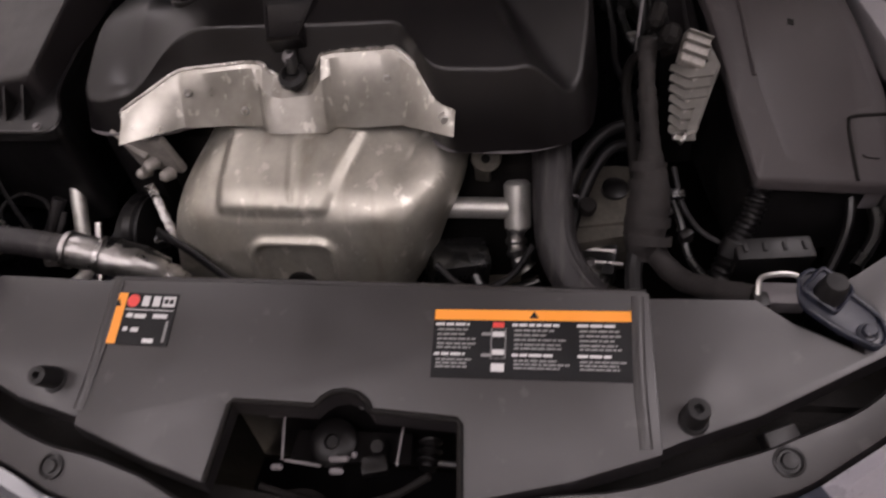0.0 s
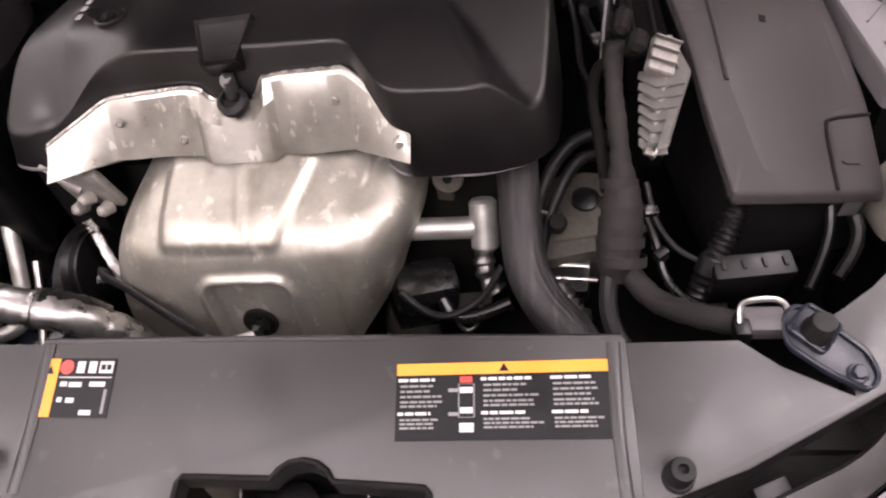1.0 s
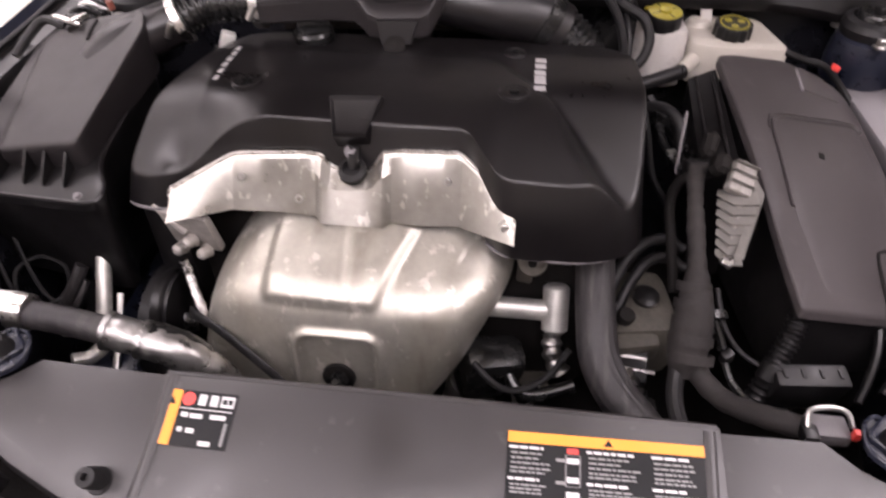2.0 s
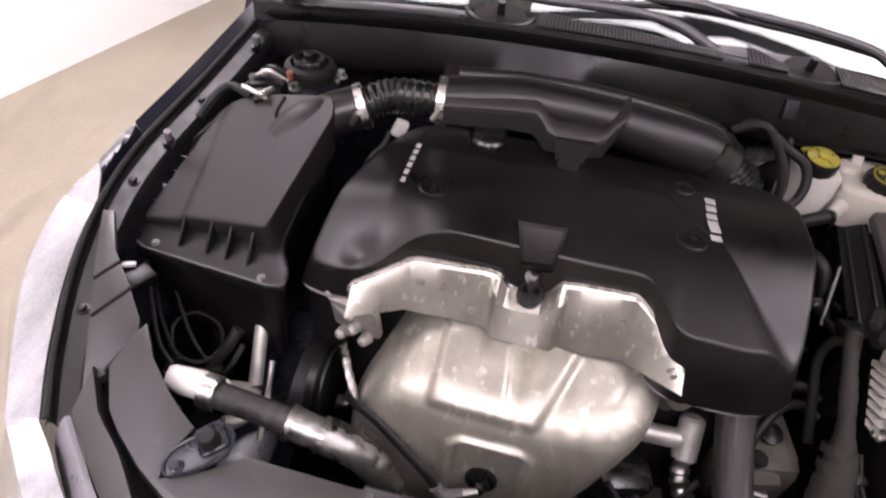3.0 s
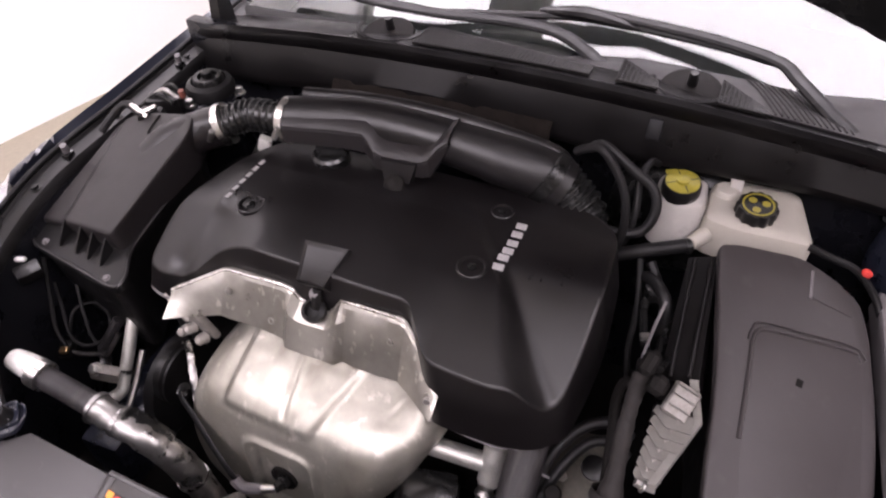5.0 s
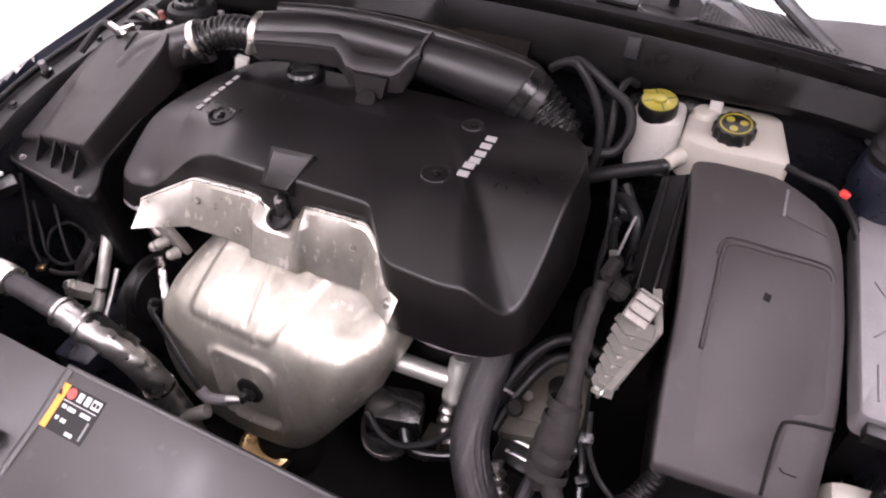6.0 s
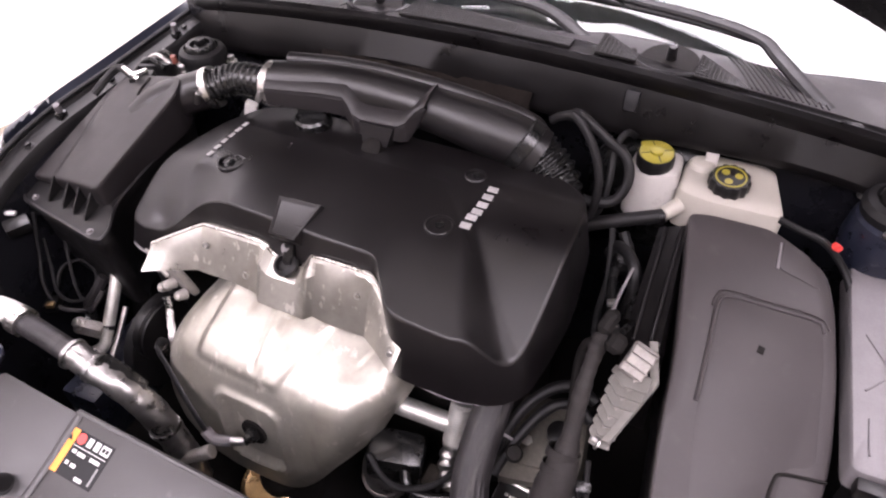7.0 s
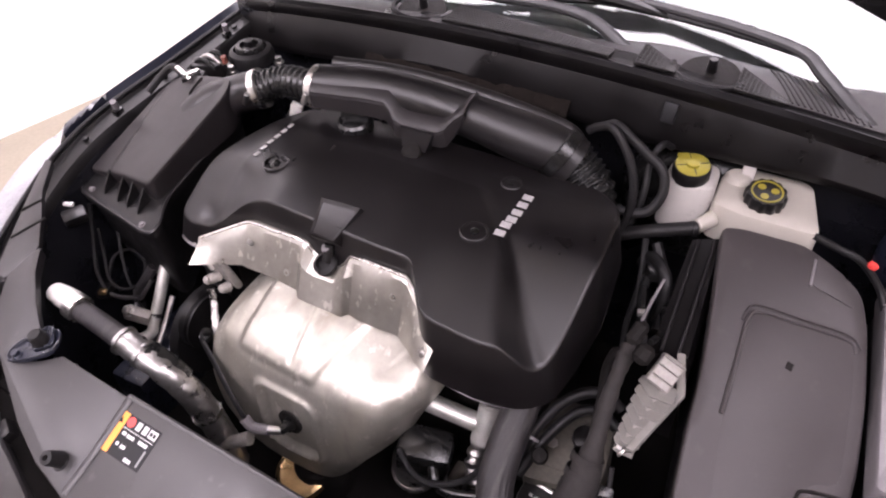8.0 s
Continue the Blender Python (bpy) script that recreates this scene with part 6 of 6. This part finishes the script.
def reservoirs():
    t = thing("brake_fluid_reservoir", (0.30, 1.05, 0.80), "milky white brake fluid reservoir with a yellow cap", "reservoir")
    plan = rounded([(0.262, 1.022), (0.262, 1.085), (0.335, 1.090), (0.340, 1.02), (0.300, 1.006)], 0.016)
    part("tank", slab(plan, lambda x, y: 0.893, 0.10, 0.012, None, 3, 0.0, lambda x, y: 0.80), "milkwhite", t)
    part("neck", lathe((0.297, 1.038, 0.884), (0, -0.15, 1), [(0.024, 0), (0.024, 0.014)], 24), "milkwhite", t)
    top, m = cap(t, (0.297, 1.036, 0.914), 0.0275, 0.008)
    part("yellow_disc", lathe(m @ Vector((0, 0, -0.002)), (0, -0.15, 1), [(0.0252, 0), (0.0252, 0.0028), (0.024, 0.0035), (0.002, 0.0035)], 32), "yellow", top, "yellow cap face")
    part("boss", lathe(m @ Vector((0, 0, 0.001)), (0, -0.15, 1), [(0.010, 0), (0.010, 0.0042), (0.008, 0.005), (0.001, 0.005)], 24), "yellow", top)
    for k in range(4):
        a = k * math.pi / 2 + 0.5
        b = block((0, 0, 0), (0.013, 0.0014, 0.001), (0, 0, 0), 0, None)
        bmesh.ops.transform(b, matrix=m @ Matrix.Rotation(a, 4, "Z") @ Matrix.Translation((0.017, 0, 0.0016)), verts=b.verts)
        part("mark", b, "black", top)
    part("strap", block((0.278, 1.060, 0.909), (0.018, 0.012, 0.005), (0, 0, 30), 0.002), "yellow", t)

    t = thing("coolant_tank", (0.42, 1.07, 0.76), "milky translucent coolant tank with a black and yellow cap", "reservoir")
    plan = rounded([(0.340, 1.012), (0.338, 1.108), (0.352, 1.122), (0.452, 1.132), (0.470, 1.122), (0.494, 1.014), (0.385, 1.004)], 0.014)
    part("tank", slab(plan, lambda x, y: 0.879 - 0.03 * (x - 0.34) + 0.04 * (y - 1.05), 0.10, 0.010, None, 4, 0.0, lambda x, y: 0.812), "milk", t)
    part("dome", lathe((0.362, 1.085, 0.868), (0, 0, 1), [(0.022, 0), (0.021, 0.012), (0.016, 0.018), (0.005, 0.020)], 20), "milk", t)
    part("lug", block((0.372, 1.098, 0.908), (0.019, 0.006, 0.068), (-18, 0, 10), 0.0055), "milkwhite", t)
    part("lug_hole", lathe((0.372, 1.1035, 0.933), (0, -1, 0.4), [(0.005, 0), (0.005, 0.002), (0.001, 0.002)], 12), "black", t)
    part("spout", rod((0.350, 1.012, 0.848), (0.332, 0.988, 0.842), 0.013, 0.011), "milk", t)
    part("neck", lathe((0.409, 1.048, 0.866), (0, -0.15, 1), [(0.025, 0), (0.025, 0.016)], 24), "milk", t)
    top, m = cap(t, (0.407, 1.045, 0.898), 0.028, 0.045)
    part("yellow_ring", lathe(m @ Vector((0, 0, -0.002)), (0, -0.15, 1), [(0.0225, 0), (0.0225, 0.003), (0.0200, 0.003), (0.0200, 0)], 32), "yellow", top, "yellow printed ring")
    for k in range(3):
        a = k * 2 * math.pi / 3 + 0.4
        b = lathe((0, 0, 0), (0, 0, 1), [(0.0058, 0.0), (0.0058, 0.0028), (0.001, 0.0028)], 14)
        bmesh.ops.transform(b, matrix=m @ Matrix.Rotation(a, 4, "Z") @ Matrix.Translation((0.0112, 0, -0.002)), verts=b.verts)
        part("pictogram", b, "yellow", top)
    h = thing("coolant_hose", (0.27, 0.97, 0.82), "black coolant hose running from the tank", "hose", "engine hoses")
    part("hose", tube([(0.335, 0.988, 0.840), (0.30, 0.975, 0.832), (0.262, 0.962, 0.822), (0.225, 0.955, 0.805)], 0.0110, 12, 6), "rubber", h)
    part("clamp", lathe((0.330, 0.985, 0.839), (0.8, 0.4, 0.1), [(0.0108, -0.003), (0.0122, -0.003), (0.0122, 0.003), (0.0108, 0.003)], 18), "black", h)
    for pts, r in ((((0.140, 1.005, 0.945), (0.155, 1.0, 0.958), (0.181, 0.99, 0.968), (0.215, 0.98, 0.930), (0.232, 0.97, 0.885), (0.233, 0.96, 0.840), (0.222, 0.95, 0.80)), 0.0068),
                   (((0.160, 1.03, 0.945), (0.180, 1.02, 0.955), (0.229, 1.01, 0.930), (0.262, 1.0, 0.913), (0.272, 0.985, 0.882), (0.256, 0.97, 0.852), (0.212, 0.965, 0.846), (0.188, 0.96, 0.858)), 0.0078),
                   (((0.255, 1.08, 0.905), (0.245, 1.055, 0.922), (0.238, 1.02, 0.912), (0.244, 0.99, 0.875), (0.240, 0.975, 0.830), (0.225, 0.965, 0.80)), 0.0055)):
        whole("vacuum_hose", tube(pts, r, 10, 7), "rubber", "thin looped black rubber hose", "hose", "engine hoses")
    b = thing("brake_booster", (0.30, 1.08, 0.70), "black brake servo drum on the firewall", "brake servo")
    part("drum", lathe((0.30, 1.14, 0.79), (0, -1, 0.1), [(0.10, 0), (0.115, 0.01), (0.115, 0.03), (0.09, 0.06), (0.03, 0.07)], 32), "gloss", b)


def strut(s, material, label):
    t = thing("strut_mount", (s * 0.545, 0.99, 0.90), label, "strut mount", "strut mounts")
    c = Vector((0.632, 1.085, 0.885)) if s > 0 else Vector((-0.558, 1.0, 0.905))
    q = 1.0 if s > 0 else 0.9
    part("tower", lathe(c + Vector((0, 0, -0.085)), (0, -0.05, 1), [(0.054, 0), (0.057, 0.03), (0.055, 0.06), (0.052, 0.072), (0.04, 0.078)], 32), material, t)
    part("rubber_ring", lathe(c, (0, -0.05, 1), [(a * q, b) for a, b in ((0.048, -0.01), (0.051, 0.004), (0.046, 0.014), (0.036, 0.018), (0.034, 0.012), (0.02, 0.010))], 32), "rubber", t)
    part("cup", lathe(c + Vector((0, 0, 0.006)), (0, -0.05, 1), [(a * q, b) for a, b in ((0.032, 0), (0.031, 0.016), (0.028, 0.020), (0.021, 0.020), (0.019, 0.012), (0.002, 0.012))], 28), "gloss", t)
    part("nut", hexbolt(c + Vector((0, 0, 0.018)), (0, -0.05, 1), 0.010, 0.016, 1.3), "black", t)
    for k in range(3):
        a = 2 * math.pi * k / 3 + 0.4
        part("stud", hexbolt(c + Vector((0.053 * math.cos(a), 0.053 * math.sin(a), -0.012)), (0, 0, 1), 0.007, 0.014), "zinc", t)


battery_box(), fuse_box(), reservoirs()
strut(-1, "bay", "black rubber strut mount on its dark steel tower")
strut(1, "navy", "black rubber strut mount on its blue painted tower")


# ---------------------------------------------------------------- air intake
def air_box():
    t = thing("air_filter_box", (-0.57, 0.76, 0.60), "black plastic air filter box with a sloping lid", "air filter box")
    foot = rounded([(-0.705, 0.655), (-0.672, 0.630), (-0.462, 0.594), (-0.441, 0.596), (-0.440, 0.616), (-0.470, 0.66), (-0.464, 0.86), (-0.50, 0.90), (-0.665, 0.905), (-0.705, 0.80)], [0.01, 0.01, 0.012, 0.008, 0.01, 0.03, 0.03, 0.03, 0.03, 0.03], 3)
    rim_z = lambda x, y: 0.772 + 0.15 * (x + 0.676) + 0.30 * (y - 0.62)
    part("rim", plate(foot, rim_z, 0.014, 0.003), "black", t)
    edge = [(x, y, rim_z(x, y) + 0.001) for x, y in foot]
    part("rim_lip", tube(edge + edge[:1], 0.003, 6, 1), "cover", t)
    top = rounded([(-0.690, 0.670), (-0.622, 0.665), (-0.484, 0.648), (-0.468, 0.73), (-0.449, 0.825), (-0.462, 0.858), (-0.53, 0.862), (-0.60, 0.868), (-0.646, 0.852)], [0.008, 0.004, 0.012, 0.03, 0.014, 0.014, 0.01, 0.014, 0.014], 5)
    dense = []
    for (x, y), (p, q) in zip(top, top[1:] + top[:1]):
        n = max(1, int(math.hypot(p - x, q - y) / 0.008))
        dense += [(x + (p - x) * k / n, y + (q - y) * k / n) for k in range(n)]
    top = dense
    # the lid is one sloping plane, a little lower beyond the crease on the wing side
    lid_z = lambda x, y: 0.852 + 0.28 * (x + 0.482) + 0.45 * (y - 0.649) - 0.0045 * soft((-0.618 - 0.06 * (y - 0.665) - x) / 0.007) + 0.002 * math.sin(math.pi * max(0.0, min(1.0, (x + 0.62) / 0.15)))
    cx, cy = -0.555, 0.755
    foot_of = lambda x, y: (cx + (x - cx) * 0.99, cy + (y - cy) * 0.985 + 0.004)
    secs = [[(*foot_of(x, y), min(rim_z(*foot_of(x, y)) - 0.002, lid_z(x, y) - 0.012)) for x, y in top], [(x, y, lid_z(x, y) - 0.008) for x, y in top], [(cx + (x - cx) * 0.996, cy + (y - cy) * 0.996, lid_z(x, y) - 0.003) for x, y in top]]
    for i in range(24):
        g = 0.985 - 0.95 * i / 23
        secs.append([(cx + (x - cx) * g, cy + (y - cy) * g, lid_z(cx + (x - cx) * g, cy + (y - cy) * g) - (0.0005 if i == 0 else 0.0)) for x, y in top])
    part("lid", rings(secs), "lid", t, sharp=50)
    part("slit", tube([(-0.541, 0.822, lid_z(-0.541, 0.822) + 0.0005), (-0.543, 0.835, lid_z(-0.543, 0.835) + 0.0005), (-0.540, 0.856, lid_z(-0.540, 0.856) + 0.0005)], 0.0025, 8, 3), "dark", t)
    part("lower_box", rings([[(x * 0.96 - 0.023, y * 0.96 + 0.03, rim_z(x, y) - 0.012) for x, y in foot], [(x * 0.84 - 0.092, y * 0.86 + 0.11, 0.62) for x, y in foot]]), "black", t)
    for x in (-0.618, -0.572, -0.540, -0.505):
        y = 0.645 - 0.15 * (x + 0.56)
        part("rib", rings([[(x + a, y + 0.016, rim_z(x, y)), (x + a, y - 0.016, rim_z(x, y) - 0.003), (x + a, y - 0.013, rim_z(x, y) + 0.004), (x + a, y + 0.012, rim_z(x, y) + 0.034)] for a in (0.0, 0.003)]), "black", t)
    for x, y in ((-0.655, 0.640), (-0.475, 0.606)):
        part("screw", hexbolt((x, y, rim_z(x, y)), (0, -0.3, 1), 0.0045, 0.005, 1.4), "fuse", t)
    for i in range(4):
        part("comb", block((-0.682, 0.70 + 0.028 * i, rim_z(-0.672, 0.70 + 0.028 * i) + 0.008), (0.014, 0.003, 0.010), (0, 0, 0), 0.001), "fuse" if i == 1 else "gloss", t)
    part("outlet", tube([(-0.525, 0.810, 0.875), (-0.500, 0.838, 0.900), (-0.462, 0.866, 0.915), (-0.422, 0.884, 0.927)], 0.034, 28, 8, rad=lambda u: 1.10 - 0.10 * soft(u / 0.8)), "lid", t, sharp=60)
    s = thing("air_flow_sensor", (-0.58, 0.862, 0.92), "small sensor plug with bright metal clips", "sensor")
    part("plug", block((-0.575, 0.868, 0.912), (0.04, 0.03, 0.028), (10, 0, 20), 0.005), "black", s)
    part("clip", block((-0.588, 0.856, 0.929), (0.055, 0.008, 0.006), (0, 4, -18), 0.002), "alu2", s)
    part("clip", block((-0.572, 0.862, 0.931), (0.010, 0.03, 0.006), (0, 0, -18), 0.002), "alu2", s)
    part("lead", tube([(-0.60, 0.865, 0.915), (-0.64, 0.875, 0.92), (-0.665, 0.86, 0.90), (-0.675, 0.83, 0.88)], 0.007, 8, 6), "rubber", s)


def clamp(t, c, axis, r):
    a = Vector(axis).normalized()
    c = Vector(c)
    part("clamp", lathe(c, a, [(r, -0.006), (r + 0.0018, -0.006), (r + 0.0018, 0.006), (r, 0.006)], 32), "alu2", t, "bright steel hose clamp")
    part("clamp_screw", rod(c + Vector((-0.006, -r - 0.004, -0.012)), c + Vector((0.006, -r - 0.004, 0.010)), 0.005), "zinc", t)


def intake():
    t = thing("intake_pipe", (-0.10, 0.95, 0.90), "black plastic air intake pipe behind the engine cover", "intake pipe")
    part("bellows", bellows([(-0.427, 0.882, 0.926), (-0.402, 0.896, 0.938), (-0.377, 0.905, 0.944), (-0.342, 0.905, 0.948), (-0.304, 0.904, 0.951)], 0.0262, 11, 0.055, 28), "gloss", t, "ribbed rubber bellows", sharp=80)
    clamp(t, (-0.425, 0.883, 0.927), (0.8, 0.35, 0.3), 0.0335)
    clamp(t, (-0.305, 0.904, 0.951), (1, 0.05, 0.02), 0.0355)
    part("duct", tube([(-0.312, 0.905, 0.952), (-0.26, 0.917, 0.956), (-0.18, 0.936, 0.960), (-0.06, 0.950, 0.950), (0.04, 0.958, 0.934), (0.10, 0.964, 0.921), (0.135, 0.968, 0.903)], 0.036, 28, 7, rad=lambda u: 0.98 + 0.14 * soft((u - 0.5) / 0.2)), "cover", t)
    part("collar", lathe((0.112, 0.965, 0.916), (0.80, 0.06, -0.50), [(0.040, -0.012), (0.0435, -0.010), (0.0435, 0.008), (0.040, 0.010)], 28), "gloss", t)
    part("spine", tube([(-0.29, 0.935, 0.984), (-0.18, 0.958, 0.985), (-0.04, 0.972, 0.977), (0.10, 0.986, 0.951), (0.135, 0.990, 0.926)], 0.012, 12, 6), "cover", t)
    # moulded flange along the front of the pipe
    flange = [(-0.296, 0.970, 0.032), (-0.20, 0.974, 0.034), (-0.164, 0.974, 0.036), (-0.152, 0.966, 0.036), (-0.142, 0.954, 0.034), (-0.128, 0.948, 0.030), (-0.066, 0.949, 0.030), (-0.054, 0.956, 0.034), (-0.044, 0.970, 0.030), (-0.036, 0.976, 0.020), (-0.030, 0.980, 0.006)]
    front = [(-0.31, 0.866), (-0.18, 0.892), (-0.06, 0.902), (-0.03, 0.914)]
    secs = []
    for x, z, drop in flange:
        y = lerp(front, x) - 0.010 * soft((x + 0.16) / 0.02) * soft((-0.035 - x) / 0.02)
        secs.append([(x, y + 0.006, z - drop - 0.004), (x, y, z - drop), (x, y - 0.002, z - 0.006), (x, y + 0.002, z - 0.001), (x, y + 0.016, z + 0.006), (x, y + 0.044, z + 0.010)])
    part("flange", ribbon(secs, 0.005), "lid", t, sharp=30)
    part("tongue", rings([[(-0.128, 0.880, 0.940), (-0.070, 0.884, 0.940), (-0.070, 0.905, 0.94), (-0.128, 0.902, 0.94)], [(-0.121, 0.874, 0.908), (-0.080, 0.877, 0.908), (-0.080, 0.895, 0.902), (-0.121, 0.893, 0.902)]]), "cover", t)
    part("tongue_stud", lathe((-0.101, 0.872, 0.902), (0, -0.6, 0.8), [(0.016, 0), (0.016, 0.01), (0.008, 0.014), (0.003, 0.014)], 20), "dark", t)
    part("end_bellows", bellows([(0.130, 0.968, 0.907), (0.152, 0.965, 0.888), (0.170, 0.960, 0.870), (0.180, 0.950, 0.84)], 0.036, 8, 0.08, 28), "gloss", t, "ribbed rubber bellows", sharp=80)
    c = thing("cable_clip", (-0.383, 0.905, 0.885), "pale plastic cable clip", "clip")
    part("clip", block((-0.370, 0.905, 0.888), (0.022, 0.014, 0.03), (10, 20, 20), 0.004), "pale", c)
    part("lead", tube([(-0.385, 0.905, 0.88), (-0.392, 0.89, 0.86), (-0.41, 0.87, 0.84), (-0.42, 0.86, 0.80)], 0.005, 8, 5), "rubber", c)


air_box(), intake()


# ---------------------------------------------------------------- beside the air box
def near_wing():
    t = thing("wiring_bundle", (-0.60, 0.56, 0.60), "tangle of thin black cables with a yellowed connector", "wiring")
    part("loop", tube([(-0.66, 0.62, 0.70), (-0.645, 0.60, 0.655), (-0.615, 0.575, 0.625), (-0.58, 0.575, 0.615), (-0.555, 0.60, 0.625), (-0.57, 0.63, 0.645), (-0.61, 0.635, 0.655), (-0.635, 0.61, 0.645), (-0.62, 0.575, 0.622)], 0.0034, 8, 6), "rubber", t)
    part("lead", tube([(-0.67, 0.63, 0.75), (-0.655, 0.60, 0.69), (-0.635, 0.57, 0.645), (-0.605, 0.555, 0.615)], 0.004, 8, 6), "rubber", t)
    part("lead", tube([(-0.605, 0.555, 0.612), (-0.585, 0.565, 0.60), (-0.555, 0.58, 0.60), (-0.53, 0.575, 0.62), (-0.515, 0.60, 0.65)], 0.0045, 8, 6), "hose", t)
    part("connector", block((-0.612, 0.556, 0.612), (0.024, 0.03, 0.018), (0, 0, 30), 0.004), "black", t)
    part("plug", block((-0.603, 0.548, 0.622), (0.014, 0.012, 0.008), (0, 0, 30), 0.002), "brass", t)
    part("lead", tube([(-0.700, 0.66, 0.70), (-0.690, 0.64, 0.650), (-0.672, 0.61, 0.605), (-0.640, 0.585, 0.585), (-0.61, 0.565, 0.60)], 0.0042, 8, 6), "gloss", t)
    part("lead", tube([(-0.66, 0.67, 0.72), (-0.640, 0.64, 0.68), (-0.610, 0.61, 0.64), (-0.580, 0.59, 0.615), (-0.545, 0.585, 0.60)], 0.0032, 8, 6), "rubber", t)
    part("lead", tube([(-0.62, 0.555, 0.60), (-0.66, 0.56, 0.585), (-0.70, 0.575, 0.60), (-0.715, 0.59, 0.64)], 0.006, 8, 6), "rubber", t)
    part("sleeve", tube([(-0.64, 0.575, 0.590), (-0.67, 0.575, 0.588), (-0.695, 0.585, 0.60)], 0.0085, 10, 5), "gloss", t)
    part("bracket", block((-0.70, 0.615, 0.70), (0.02, 0.012, 0.05), (10, 0, 20), 0.003), "zinc", t)
    part("hose_elbow", tube([(-0.53, 0.62, 0.66), (-0.545, 0.60, 0.63), (-0.565, 0.59, 0.60), (-0.57, 0.585, 0.56)], 0.010, 10, 6), "hose", t)
    part("plug", block((-0.545, 0.572, 0.592), (0.018, 0.024, 0.016), (0, 15, 35), 0.004), "gloss", t)
    k = thing("wing_clip", (-0.668, 0.60, 0.765), "small bright clip on a black wiring plug", "clip")
    part("plug", block((-0.655, 0.59, 0.755), (0.03, 0.04, 0.02), (0, 10, -25), 0.005), "black", k)
    part("clip", block((-0.673, 0.597, 0.771), (0.020, 0.008, 0.006), (0, 0, 20), 0.002), "white", k)
    for s in (1, -1):
        h = thing("lamp_housing", (-0.63 * s, 0.56, 0.70), "black plastic headlamp housing behind the grille", "lamp housing", "headlamp housings")
        part("panel", plate([(s * x, y) for x, y in ((-0.606, 0.396), (-0.588, 0.418), (-0.573, 0.472), (-0.579, 0.487), (-0.616, 0.526), (-0.654, 0.562), (-0.684, 0.612), (-0.700, 0.610), (-0.672, 0.540), (-0.640, 0.470))], lambda x, y: shelf(y) - 0.008, 0.012, 0.003), "panel", h)
        for p, q in (((-0.640, 0.476), (-0.605, 0.526)), ((-0.590, 0.420), (-0.571, 0.472)), ((-0.662, 0.520), (-0.640, 0.548))):
            part("groove", tube([(s * p[0], p[1], shelf(p[1]) - 0.008), (s * q[0], q[1], shelf(q[1]) - 0.008)], 0.0024, 8), "dark", h)
    for y, dx in ((0.765, 0.0), (1.06, 0.004)):
        b = thing("wing_bolt", (-0.688 + dx, y, 0.87), "grey plastic clip on the wing flange", "clip", "wing flange clips")
        part("clip", block((-0.690 + dx, y, 0.868 + 0.1 * (y - 0.765)), (0.014, 0.020, 0.014), (10, 8, 10), 0.004), "gloss", b)
        part("pin", rod((-0.690 + dx, y, 0.876 + 0.1 * (y - 0.765)), (-0.686 + dx, y - 0.004, 0.892 + 0.1 * (y - 0.765)), 0.006), "fuse", b)
    p = thing("expansion_valve", (-0.58, 0.93, 0.90), "dark valve block with a red cap by the strut tower", "valve")
    part("block", block((-0.600, 0.925, 0.905), (0.06, 0.04, 0.03), (0, 0, 30), 0.006), "black", p)
    part("cap", rod((-0.568, 0.940, 0.915), (-0.568, 0.938, 0.930), 0.0055), "rust", p)
    for i in range(3):
        part("pipe", tube([(-0.63, 0.90 + 0.018 * i, 0.905), (-0.605, 0.915 + 0.018 * i, 0.925), (-0.57, 0.915 + 0.015 * i, 0.915)], 0.005, 8, 5), "zinc" if i == 1 else "gloss", p)


near_wing()
